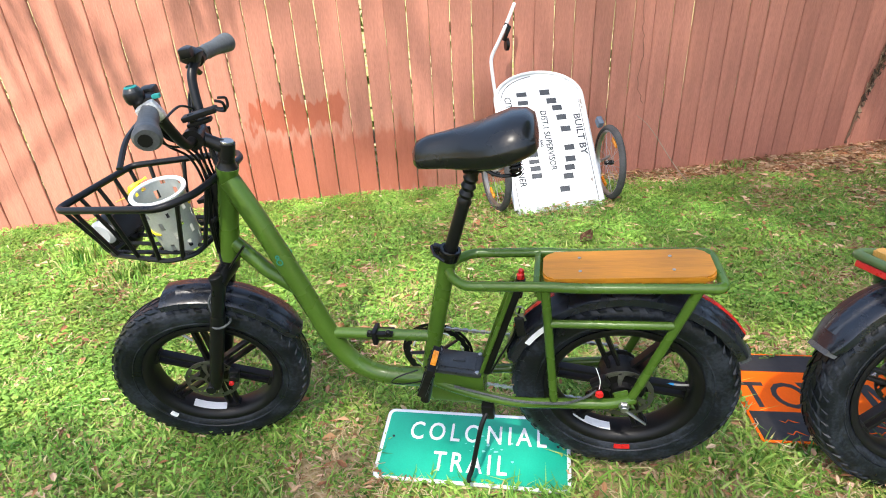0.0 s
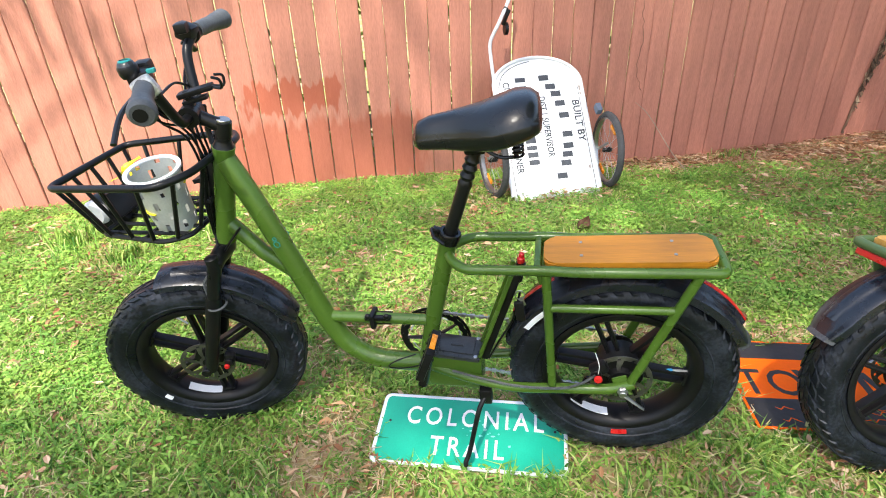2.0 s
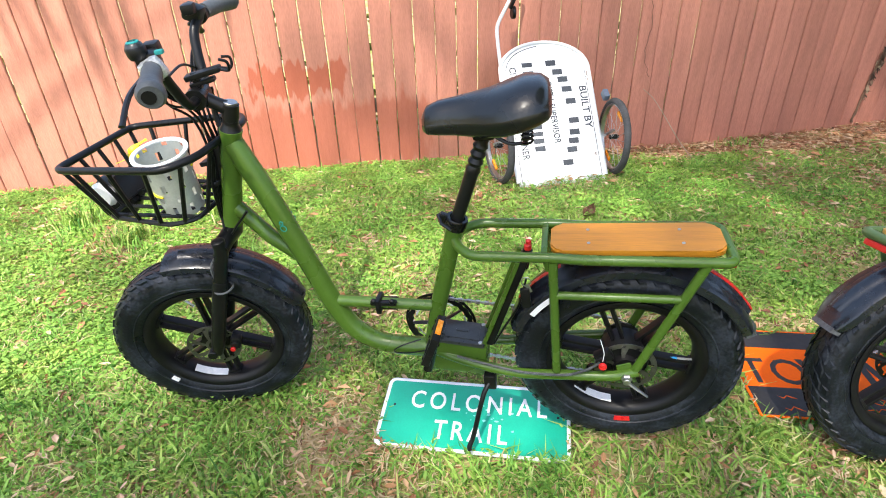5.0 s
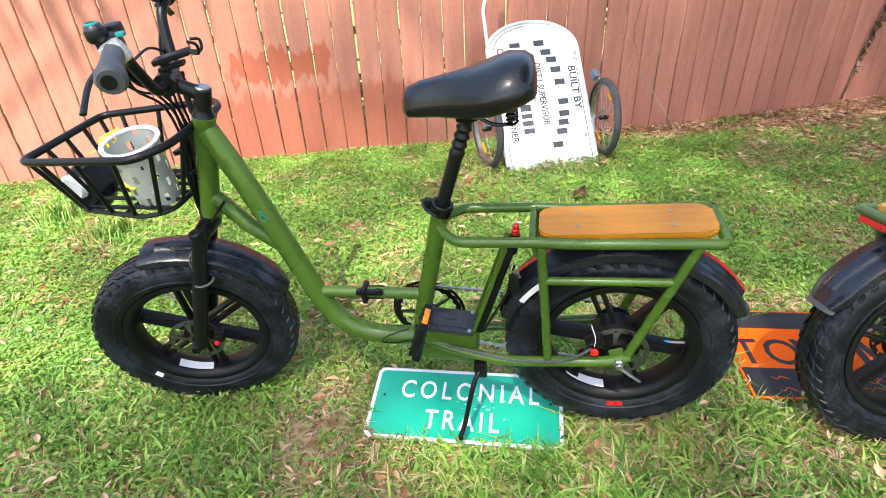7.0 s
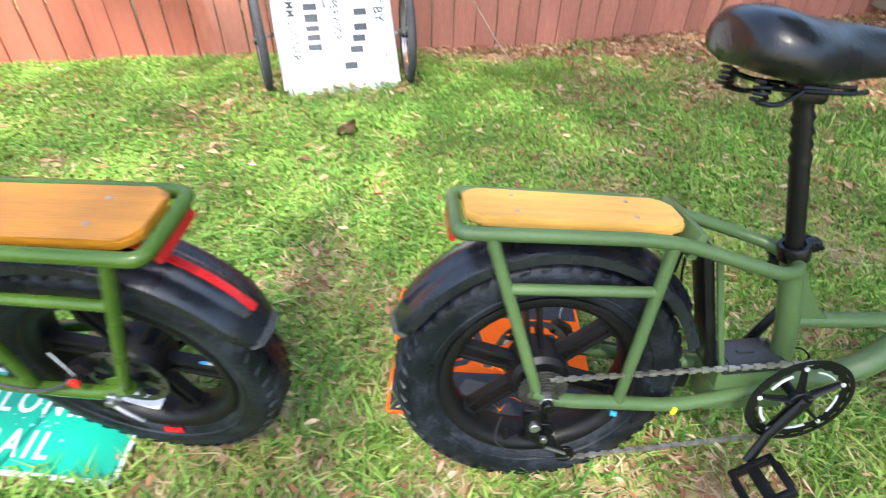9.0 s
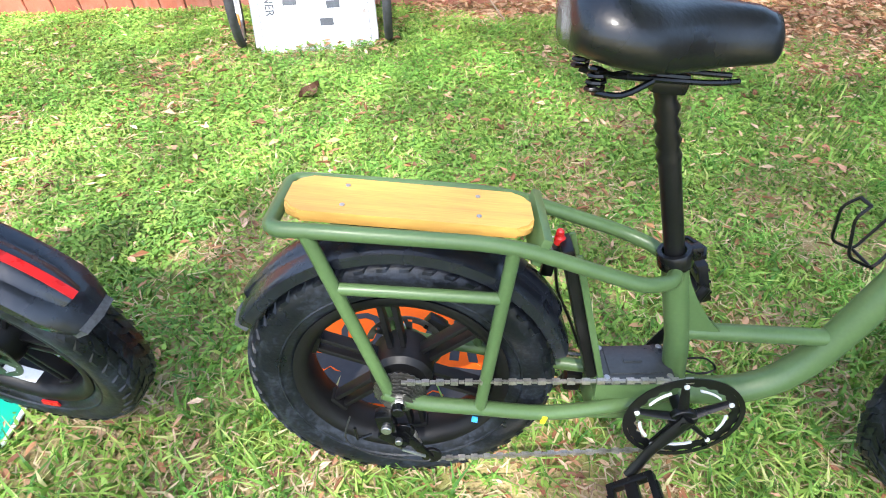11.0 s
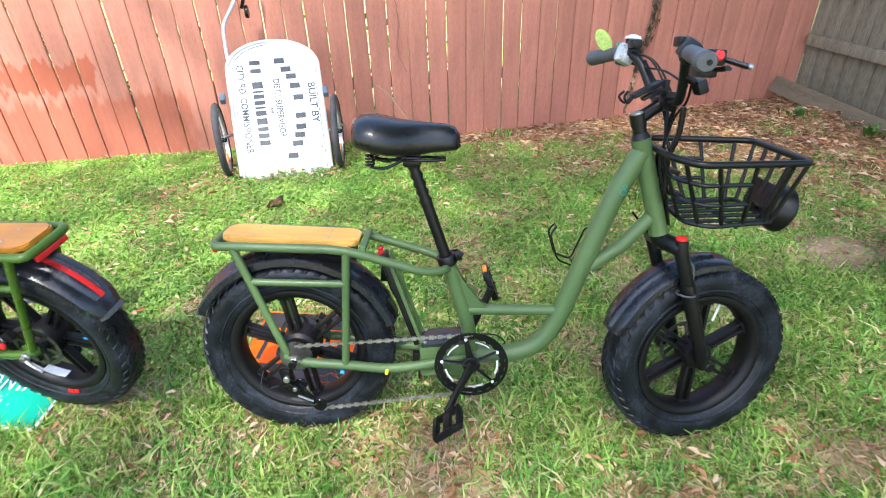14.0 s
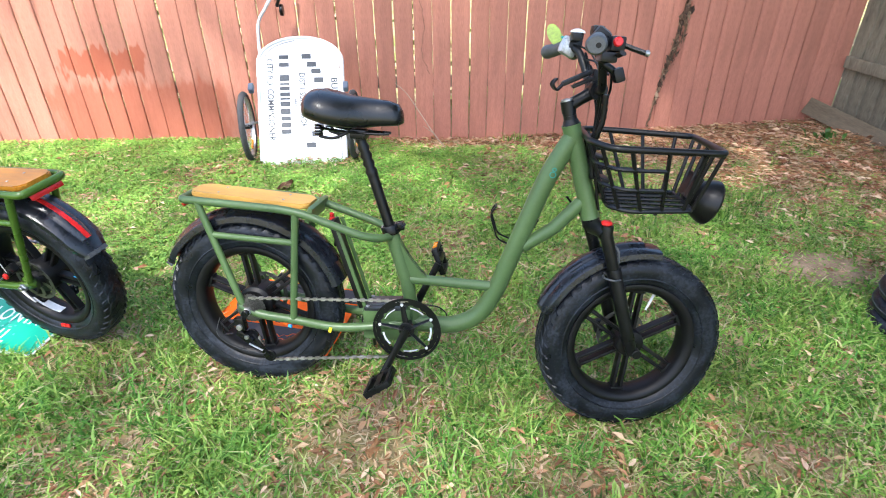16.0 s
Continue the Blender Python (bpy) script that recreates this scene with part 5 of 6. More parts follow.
    bmesh.ops.transform(bm, matrix=Matrix.Translation(hl + V((0.035, 0, -0.005))) @ pose(0, 0, 0, 0, 14, 0), verts=bm.verts)
    part("lens", bm, M_COVER, lamp, "dark glossy lamp lens")
    if red_stripe:
        # pale disc added in place of the bright reflection on the lens
        bm = disc(bmesh.new(), hl + V((0.034, 0.050, 0.022)), 0.036, 0.024, "y", 24, 0.009)
        part("lens_glare", bm, M_SILVER, lamp, "pale disc standing in for the lamp lens reflection")
    # small round maker's mark on the main tube
    for s in (1, -1):
        bm = bmesh.new()
        for dx, dz, r in ((0, 0, 0.0095), (0.004, 0.016, 0.006)):
            lathe(bm, [(r - 0.0022, 0), (r, 0), (r, 0.0008), (r - 0.0022, 0.0008)], ((0.898 if low_rail else 0.866) + dx * 0.6, s * 0.0290, (0.798 if low_rail else 0.672) + dz), 20, closed=True)
        part("badge", bm, M_TEAL, bike, "teal printed mark")
    if not low_rail:
        # folding-lock clamp on the cross tube
        bm = bmesh.new()
        box(bm, (0.055, 0.030, 0.030), pose(0.629, 0, 0.407), 0.006)
        box(bm, (0.014, 0.05, 0.045), pose(0.656, 0.004, 0.410), 0.004)
        box(bm, (0.075, 0.010, 0.012), pose(0.640, 0.020, 0.420), 0.003)
        for x in (0.612, 0.666):
            disc(bm, (x, 0.024, 0.430), 0.0085, 0.012, "y", 12, 0.003)
        part("clamp", bm, M_BLACK, bike, "black clamp on the cross tube")
    if cage:
        bm = bmesh.new()
        o = V((0.868, 0.036, 0.585))
        for s in (0, 1):
            q = [o + V(p) for p in ((0, 0.01, 0.075), (-0.02, 0.02 + 0.05 * s, 0.06), (-0.05, 0.02 + 0.06 * s, -0.05), (-0.105, 0.02 + 0.055 * s, -0.03), (-0.135, 0.02 + 0.04 * s, 0.05), (-0.12, 0.02 + 0.03 * s, 0.075))]
            tube(bm, rounded(q, 0.015, 3), 0.003, 6)
        tube(bm, [o + V((-0.05, 0.02, -0.05)), o + V((-0.05, 0.08, -0.05))], 0.003, 6)
        tube(bm, [o + V((-0.12, 0.02, 0.075)), o + V((-0.12, 0.05, 0.075))], 0.003, 6)
        box(bm, (0.010, 0.014, 0.10), Matrix.Translation(o + V((-0.006, 0.002, 0.01))) @ pose(0, 0, 0, 0, 22, 0), 0.003)
        part("bottle_cage", bm, M_BLACK, bike, "thin black wire bottle cage")
    return bike


BASKET_TOP = [(1.348, 0.145, 0.908), (1.348, -0.145, 0.908), (1.022, -0.180, 0.914), (0.972, -0.115, 0.918), (0.972, 0.115, 0.918), (1.022, 0.180, 0.914)]
BASKET_LOW = [(1.300, 0.105, 0.757), (1.300, -0.105, 0.757), (1.110, -0.122, 0.740), (1.055, -0.090, 0.740), (1.055, 0.090, 0.740), (1.110, 0.122, 0.740)]


def build_basket(bike, short):
    """A basket of bent tube; short: by how much its front is pressed back."""
    V = Vector
    TOP = [(x - short * (x > 1.2), y, z + 0.5 * short * (x > 1.2)) for x, y, z in BASKET_TOP]
    LOW = [(x - 0.6 * short * (x > 1.2), y, z) for x, y, z in BASKET_LOW]
    top = rounded(TOP, 0.03, 4, True)
    low = rounded(LOW, 0.025, 4, True)
    bm = tube(bmesh.new(), top, 0.0092, 10, closed=True)
    basket = part("basket", bm, M_METAL_BLACK, bike, "black welded tube basket")
    part("bottom_hoop", tube(bmesh.new(), low, 0.0065, 8, closed=True), M_METAL_BLACK, basket)

    def bar(pts):
        part("basket_rod", tube(bmesh.new(), pts, 0.0057, 8), M_METAL_BLACK, basket)

    n = len(TOP)
    counts = [5, 3, 1, 2, 1, 3]
    for i in range(n):
        a0, a1 = V(TOP[i]), V(TOP[(i + 1) % n])
        b0, b1 = V(LOW[i]), V(LOW[(i + 1) % n])
        for k in range(counts[i]):
            f = (k + 0.5) / counts[i] if i else k / (counts[i] - 1) * 0.9 + 0.05
            bar([a0.lerp(a1, f), b0.lerp(b1, f)])
    for k in range(5):
        y = -0.08 + 0.04 * k
        bar([(1.056, y, 0.740), (LOW[0][0], y * 1.15, 0.757)])
    bar([(1.18, -0.116, 0.741), (1.18, 0.116, 0.741)])
    if short:
        # two rails round the back and half of the sides
        for h in (0.36, 0.68):
            ring = [V(p).lerp(V(q), h) for p, q in zip(LOW, TOP)]
            bar(rounded([ring[1].lerp(ring[2], 0.5), ring[2], ring[3], ring[4], ring[5], ring[5].lerp(ring[0], 0.5)], 0.02, 4))
    # bracket to the head tube
    b = bmesh.new()
    box(b, (0.050, 0.060, 0.012), pose(1.035, 0, 0.80, 0, 10, 0), 0.003)
    box(b, (0.040, 0.050, 0.012), pose(1.025, 0, 0.86, 0, 10, 0), 0.003)
    part("bracket", b, M_BLACK, basket)
    return basket


def bike_pose(x, y, z, heading, lean, pitch):
    """Stands a bicycle at its rear contact: heading counter-clockwise from +x, lean to its left, nose up."""
    h, l, p = radians(heading), radians(lean), radians(pitch)
    fwd = Vector((math.cos(h) * math.cos(p), math.sin(h) * math.cos(p), math.sin(p)))
    lf = Vector((-math.sin(h), math.cos(h), 0))
    up0 = fwd.cross(lf)
    up = up0 * math.cos(l) + lf * math.sin(l)
    lf = lf * math.cos(l) - up0 * math.sin(l)
    return Matrix(((fwd.x, lf.x, up.x, x), (fwd.y, lf.y, up.y, y), (fwd.z, lf.z, up.z, z), (0, 0, 0, 1)))


BIKE_A = bike_pose(1.045, 0.967, 0.093, 159.4, 4.0, -4.3)
BIKE_B = bike_pose(1.795, 0.744, 0.051, -11.1, 9.4, -4.28)
build_bike(BIKE_A, "olive green fat-tyred electric cargo bicycle with a cup in its basket", M_GREEN, 17, 0.965, False, radians(-73), True, False, (0.2, 0.55), True, (0.413, 0.160, -0.006), (0.984, 0, 1.030), 0, 1)
build_bike(BIKE_B, "olive green fat-tyred electric cargo bicycle with a bottle cage", M_GREEN2, 11.4, 0.912, True, radians(-112), False, True, (0.75, 0.50), False, (0.36, 0.20, -0.010), (0.984, 0, 1.040), 20, -6)

# ---- road signs on the grass ----
def plane_pose(o, px, py):
    """A pose with its origin at o, x towards px, and y on py's side."""
    o, px, py = Vector(o), Vector(px), Vector(py)
    ex = (px - o).normalized()
    n = ex.cross(py - o).normalized()
    ey = n.cross(ex)
    return Matrix(((ex.x, ey.x, n.x, o.x), (ex.y, ey.y, n.y, o.y), (ex.z, ey.z, n.z, o.z), (0, 0, 0, 1)))


def build_street_sign():
    w, h = 0.600, 0.256
    sign = thing("street_sign", plane_pose((0.322, 1.081, -0.008), (0.879, 0.883, 0.011), (0.412, 1.315, 0.037)), "green metal street name sign lying flat on the grass", "sign")
    bm = slab(bmesh.new(), round_rect(w, h, 0.022, 5, w / 2, h / 2), 0, 0.003, None, 0.0006)
    plate = part("plate", bm, M_SIGN_EDGE, sign, "aluminium plate")
    bm = slab(bmesh.new(), round_rect(w - 0.004, h - 0.004, 0.021, 5, w / 2, h / 2), 0.003, 0.0034)
    part("border", bm, M_SIGN_WHITE, sign, "white reflective border")
    bm = slab(bmesh.new(), round_rect(w - 0.024, h - 0.024, 0.015, 5, w / 2, h / 2), 0.0034, 0.0040)
    part("field", bm, M_SIGN_GREEN, sign, "green reflective sheeting with white writing")
    letters("COLONIAL", 0.092, pose(0.088, 0.146, 0.0042), M_SIGN_WHITE, sign, spacing=1.36, xscale=0.76, weight=0.0009)
    letters("TRAIL", 0.092, pose(0.180, 0.042, 0.0042), M_SIGN_WHITE, sign, spacing=1.34, xscale=0.76, weight=0.0009)
    for x, y in ((0.038, 0.15), (0.562, 0.15)):
        bm = disc(bmesh.new(), (x, y, 0.0042), 0.0045, 0.0012, "z", 12)
        part("bolt_hole", bm, M_CHARRED, sign)
    rnd = random.Random(3)
    bm = bmesh.new()
    for i in range(16):
        x, y = 0.34 + rnd.gauss(0, 0.045), 0.135 + rnd.gauss(0, 0.02)
        r = rnd.uniform(0.002, 0.007)
        slab(bm, [(x + r * math.cos(k) * rnd.uniform(0.5, 1.6), y + r * math.sin(k) * rnd.uniform(0.4, 1)) for k in (0, 1.2, 2.4, 3.6, 4.8)], 0.0041, 0.0044)
    tagged(part("scratches", bm, material("scratched_sheeting", (0.25, 0.62, 0.55), 0.5, vary=0.2), sign, "pale scratches"), kind="stuff")
    return sign


build_street_sign()


def build_orange_sign():
    w, h = 0.525, 0.43
    a = radians(-15.5)
    o = Vector((1.502, 0.912, 0.046))
    sign = thing("road_work_sign", plane_pose(o, o + Vector((math.cos(a), math.sin(a), -0.012)), o + Vector((-math.sin(a), math.cos(a), 0.004))), "worn orange and black metal sign lying under a rear wheel", "sign")
    bm = slab(bmesh.new(), round_rect(w, h, 0.012, 4, w / 2, h / 2), 0, 0.003, None, 0.0006)
    part("plate", bm, M_ORANGE, sign, "orange edged metal plate")
    for y0, y1, lab in ((0.008, 0.130, "black lower band"), (0.330, h - 0.008, "black upper band")):
        bm = slab(bmesh.new(), [(0.008, y0), (w - 0.008, y0), (w - 0.008, y1), (0.008, y1)], 0.003, 0.0038)
        part("band", bm, M_CHARRED, sign, lab)
    letters("TO", 0.175, pose(0.012, 0.150, 0.0032), M_CHARRED, sign, spacing=1.05, xscale=0.86, weight=0.001)
    for x, wd, sl in ((0.245, 0.022, 0.25), (0.315, 0.022, -0.25), (0.405, 0.024, 0.0), (0.455, 0.024, 0.25)):
        bm = slab(bmesh.new(), [(x, 0.15), (x + wd, 0.15), (x + wd - sl * 0.13, 0.275), (x - sl * 0.13, 0.275)], 0.003, 0.0038)
        part("letter_bar", bm, M_CHARRED, sign)
    rnd = random.Random(6)
    for i in range(9):
        x, y = rnd.uniform(0.05, 0.44), rnd.uniform(0.02, 0.10)
        pts = [(x + 0.014 * k, y + rnd.uniform(-0.012, 0.012), 0.0042) for k in range(5)]
        part("scrape", tube(bmesh.new(), pts, [0.0006, 0.002, 0.0016, 0.0022, 0.0005], 5, flat=0.4), M_ORANGE, sign)
    return sign


build_orange_sign()


# ---- cart with a painted board leaning on the fence ----
def build_cart():
    A, B, C = Vector((1.312, 2.849, 0.004)), Vector((1.895, 2.877, 0.000)), Vector((1.861, 3.208, 0.469))
    m = plane_pose(A, B, C)
    cart = thing("bicycle_trailer", m, "folded bicycle trailer with a painted white board, leaning on the fence", "trailer")
    w = 0.584
    arch = [(0, 0), (w, 0), (w, 0.765), (w - 0.035, 0.825), (w - 0.09, 0.868), (w - 0.16, 0.898), (w / 2 + 0.05, 0.914), (w / 2 - 0.05, 0.914), (0.16, 0.898), (0.09, 0.868), (0.035, 0.825), (0, 0.765)]
    bm = slab(bmesh.new(), [(0.012 + x * (w - 0.024) / w, y * 0.992) for x, y in arch], -0.006, 0.006, None, 0.0015)
    board = part("board", bm, M_BOARD_WHITE, cart, "old white painted board with faded black lettering")
    frame3 = [(x, y, 0.004) for x, y in arch[1:] + arch[:1]]
    frame3 = [(w - 0.004, 0.03, 0.004)] + frame3[1:-1] + [(0.004, 0.03, 0.004)]
    part("tube_frame", tube(bmesh.new(), rounded(frame3, 0.06, 4), 0.0125, 10), M_SILVER, cart, "white tubular frame")
    for x, y0, y1 in ((0.030, 0.03, 0.74), (w - 0.030, 0.03, 0.72)):
        bm = bmesh.new()
        box(bm, (0.0035, y1 - y0, 0.001), pose(x, (y0 + y1) / 2, 0.0065))
        part("painted_line", bm, M_LETTER, board)
    arcp = [(0.030 + 0.004, 0.74), (0.06, 0.80), (0.11, 0.845), (0.18, 0.875), (0.26, 0.892)]
    bm = tube(bmesh.new(), curve_points([(x, y, 0.0062) for x, y in arcp], 4), 0.0026, 6, flat=0.4)
    part("painted_line", bm, M_LETTER, board)

    def line(text, x, y, size, xs, weight=0.0012):
        letters(text, size, pose(x, y, 0.0064, 0, 0, -90), M_LETTER, board, xscale=xs, extrude=0.0004, weight=weight)

    def name_bar(x0, y0, x1, y1, t):
        """A plain bar in place of a person's name."""
        d = Vector((x1 - x0, y1 - y0, 0))
        n = Vector((-d.y, d.x, 0)).normalized() * t / 2
        b = bmesh.new()
        slab(b, [(x0 - n.x, y0 - n.y), (x1 - n.x, y1 - n.y), (x1 + n.x, y1 + n.y), (x0 + n.x, y0 + n.y)], 0.0062, 0.0070)
        part("painted_bar", b, M_LETTER, board)

    line("BUILT BY", 0.500, 0.615, 0.066, 1.03)
    line("DIST.1 SUPERVISOR", 0.280, 0.655, 0.058, 0.80)
    line("AND", 0.242, 0.465, 0.024, 0.95)
    line("CITY RD. COMMISSIONER", 0.060, 0.765, 0.060, 0.86)
    # the two names, letter by letter as bars
    ys = [0.775, 0.715, 0.665, 0.600, 0.520, 0.395, 0.320, 0.265, 0.210, 0.130]
    xs = [0.335, 0.370, 0.398, 0.415, 0.428, 0.428, 0.420, 0.405, 0.385, 0.345]
    for x, y in zip(xs, ys):
        name_bar(x - 0.033, y, x + 0.033, y, 0.036)
    y = 0.790
    for wd in (0.036, 0, 0.036, 0, -0.05, 0.056, 0.016, 0.034, 0.034, 0.016, 0.042, 0.052, 0.034, 0.040, 0.040):
        if wd > 0:
            name_bar(0.144, y - wd / 2, 0.212, y - wd / 2, wd * 0.80)
            y -= wd + 0.008
        else:
            y -= 0.012 if wd == 0 else 0.03
    for x, y, a, b in ((0.566, 0.690, 0.008, 0.022), (0.565, 0.655, 0.006, 0.010), (0.535, 0.17, 0.010, 0.014), (0.40, 0.010, 0.010, 0.008), (0.30, 0.012, 0.006, 0.010), (0.52, 0.02, 0.012, 0.007), (0.10, 0.36, 0.004, 0.004), (0.50, 0.85, 0.008, 0.006), (0.155, 0.33, 0.010, 0.006)):
        rnd = random.Random(int(x * 1000))
        bm = slab(bmesh.new(), [(x + a * math.cos(k) * rnd.uniform(0.6, 1.3), y + b * math.sin(k) * rnd.uniform(0.6, 1.3)) for k in (0, 0.9, 1.8, 2.7, 3.6, 4.5, 5.4)], 0.0061, 0.0069)
        part("scuff", bm, M_SCUFF, board)
    inv = m.inverted()
    # spoked wheels on either side
    for cx, cy, yaw in ((1.222, 3.00, 6), (1.958, 2.985, -4)):
        c = Vector((cx, cy, 0.234))
        rot = Matrix.Translation(c) @ pose(0, 0, 0, -8, 0, yaw) @ Matrix.Diagonal((1, 0.945, 0.945, 1))
        bm = lathe(bmesh.new(), [(0.016, -0.02), (0.010, -0.03), (0.0001, -0.03)][::-1] + [(0.016, 0.02), (0.010, 0.03), (0.0001, 0.03)], (0, 0, 0), 16, "x")
        bmesh.ops.transform(bm, matrix=inv @ rot, verts=bm.verts)
        wheel = part("wheel", bm, M_METAL_BLACK, cart, "small spoked trailer wheel")
        bm = bmesh.new()
        lathe(bm, [(0.214, -0.016), (0.226, -0.021), (0.240, -0.017), (0.248, -0.007), (0.250, 0), (0.248, 0.007), (0.240, 0.017), (0.226, 0.021), (0.214, 0.016), (0.218, 0)], (0, 0, 0), 48, "x", closed=True)
        bmesh.ops.transform(bm, matrix=inv @ rot, verts=bm.verts)
        part("tyre", bm, material("dusty_tyre", (0.05, 0.05, 0.052), 0.8, vary=0.4, scale=14, fine=90, bump=0.2), wheel, "dusty black tyre")
        bm = lathe(bmesh.new(), [(0.204, -0.012), (0.215, -0.014), (0.218, 0), (0.215, 0.014), (0.204, 0.012)], (0, 0, 0), 48, "x", closed=True)
        bmesh.ops.transform(bm, matrix=inv @ rot, verts=bm.verts)
        part("rim", bm, M_STEEL, wheel)
        for k in range(20):
            a = 2 * math.pi * k / 20
            s = 0.018 if k % 2 else -0.018
            bm = tube(bmesh.new(), [(s, 0.014 * math.cos(a + 0.6), 0.014 * math.sin(a + 0.6)), (0, 0.206 * math.cos(a), 0.206 * math.sin(a))], 0.0012, 5)
            bmesh.ops.transform(bm, matrix=inv @ rot, verts=bm.verts)
            part("spoke", bm, M_STEEL, wheel)
        for a in (-1.05, 2.1):
            bm = bmesh.new()
            box(bm, (0.012, 0.026, 0.085), Matrix.Rotation(a + math.pi / 2, 4, "X") @ pose(0.0, 0, 0.165, 90, 0, 0), 0.003)
            bmesh.ops.transform(bm, matrix=inv @ rot, verts=bm.verts)
            part("reflector", bm, M_AMBER, wheel, "amber spoke reflector")
        bm = bmesh.new()
        box(bm, (0.035, 0.06, 0.045), pose(cx + (0.045 if cx < 1.5 else -0.045), cy + 0.09, 0.475, 35, 0, 0), 0.008)
        bmesh.ops.transform(bm, matrix=inv, verts=bm.verts)
        part("side_bracket", bm, material("blue_grey_fabric", (0.10, 0.125, 0.17), 0.7, vary=0.2), cart, "blue-grey side bracket")
    for x0, x1 in ((1.19, 1.30), (1.90, 2.0)):
        bm = tube(bmesh.new(), [inv @ Vector(p) for p in ((x0, 2.995, 0.245), (x1, 3.075, 0.245))], 0.009, 10)
        part("axle_stub", bm, M_STEEL, cart)
    # tow bar, bent, with its hitch
    pts = [(1.318, 3.255, 0.50), (1.304, 3.34, 0.70), (1.303, 3.42, 0.858), (1.37, 3.46, 0.95), (1.43, 3.50, 1.045), (1.50, 3.56, 1.16)]
    bm = tube(bmesh.new(), rounded([inv @ Vector(p) for p in pts], 0.05, 4), 0.0115, 10)
    tow = part("tow_bar", bm, M_SILVER, cart, "bent white metal tow bar")
    bm = bmesh.new()
    box(bm, (0.022, 0.03, 0.10), pose(1.445, 3.545, 0.985, 0, 24, 0), 0.006)
    disc(bm, (1.452, 3.565, 0.915), 0.040, 0.022, "x", 20)
    box(bm, (0.03, 0.022, 0.045), pose(1.425, 3.50, 1.03, 0, 30, 0), 0.006)
    bmesh.ops.transform(bm, matrix=inv, verts=bm.verts)
    part("hitch", bm, M_BLACK, tow, "black hitch")
    return cart


build_cart()


# ---- small things in and by the baskets ----
def build_cup():
    m = BIKE_A @ pose(1.125, 0.034, 0.745, -9, -4, 0)
    cup = thing("utensil_cup", m, "perforated steel cup with a pale rim in the basket", "cup")
    r0, r1, h = 0.050, 0.062, 0.165
    n, rows = 30, 14
    bm = bmesh.new()
    for rr in (1.0, 0.965):
        grid = []
        for i in range(n):
            a = 2 * math.pi * i / n
            grid.append([bm.verts.new((((r0 + (r1 - r0) * j / rows) * rr) * math.cos(a), ((r0 + (r1 - r0) * j / rows) * rr) * math.sin(a), h * j / rows)) for j in range(rows + 1)])
        for i in range(n):
            for j in range(rows):
                if j % 3 != 0 and (i // 2 + j // 3) % 2 == 0 and i % 2 == 0:
                    continue
                bm.faces.new((grid[i][j], grid[(i + 1) % n][j], grid[(i + 1) % n][j + 1], grid[i][j + 1]))
        bm.faces.new([g[0] for g in grid][::-1])
    part("body", bm, M_CUP, cup, "punched steel wall")
    bm = lathe(bmesh.new(), [(r1 - 0.004, h), (r1 + 0.001, h - 0.003), (r1 + 0.007, h), (r1 + 0.007, h + 0.005), (r1, h + 0.007), (r1 - 0.004, h + 0.004)], (0, 0, 0), 36, "z", closed=True)
    part("rim", bm, M_WHITE, cup, "white rolled rim")
    for z in (0.075, 0.125):
        rr = r0 + (r1 - r0) * z / h + 0.002
        pts = [(rr * math.cos(a), rr * math.sin(a), z + 0.004 * math.sin(a * 3)) for a in [2 * math.pi * k / 24 for k in range(24)]]
        part("strap", tube(bmesh.new(), pts[2:7] if z < 0.1 else pts[13:17], 0.0028, 6), M_YELLOW, cup, "yellow cable tie")
    return cup


build_cup()


def build_ribbons():
    """Loose yellow tape caught in the basket behind the cup."""
    rnd = random.Random(21)
    o = BIKE_A @ Vector((1.335, -0.100, 0.772))
    bm = bmesh.new()
    for k in range(9):
        a, ln = rnd.uniform(0, 6.283), rnd.uniform(0.05, 0.10)
        mid = Vector((rnd.uniform(-0.03, 0.03), rnd.uniform(-0.03, 0.03), ln * 0.9))
        end = mid + Vector((0.05 * math.cos(a), 0.05 * math.sin(a), rnd.uniform(-0.03, 0.03)))
        line = curve_points([(0, 0, 0), mid * 0.6, mid, end], 4)
        tube(bm, line, [0.006 + 0.003 * math.sin(j) for j in range(len(line))], 6, flat=0.25)
    ob = part("tape_bundle", bm, M_YELLOW)
    ob.location = o
    return tagged(ob, "crumpled yellow plastic tape in the bicycle basket", "tape")


build_ribbons()


def build_curled_leaf(x, y):
    """A big curled dead leaf lying on the lawn."""
    bm = bmesh.new()
    grid = []
    for i in range(9):
        f = i / 8 * 2 - 1
        w = 0.030 * (1 - abs(f) ** 1.8) + 0.002
        grid.append([bm.verts.new((0.055 * f, w * g, 0.016 + 0.020 * g * g + 0.014 * f * f + 0.004 * math.sin(5 * f + 3 * g))) for g in (-1, -0.5, 0, 0.5, 1)])
    for a, b in zip(grid, grid[1:]):
        for j in range(4):
            bm.faces.new((a[j], b[j], b[j + 1], a[j + 1]))
    bmesh.ops.solidify(bm, geom=bm.faces[:], thickness=0.0012)
    ob = part("fallen_leaf", bm, material("dead_leaf_brown", (0.17, 0.085, 0.050), 0.7, vary=0.4, scale=30, fine=120, bump=0.3))
    ob.matrix_world = pose(x, y, ground_z(x, y) + 0.012, 12, -14, 35)
    return tagged(ob, "large curled dead brown leaf on the grass", "leaf")


build_curled_leaf(1.567, 2.395)


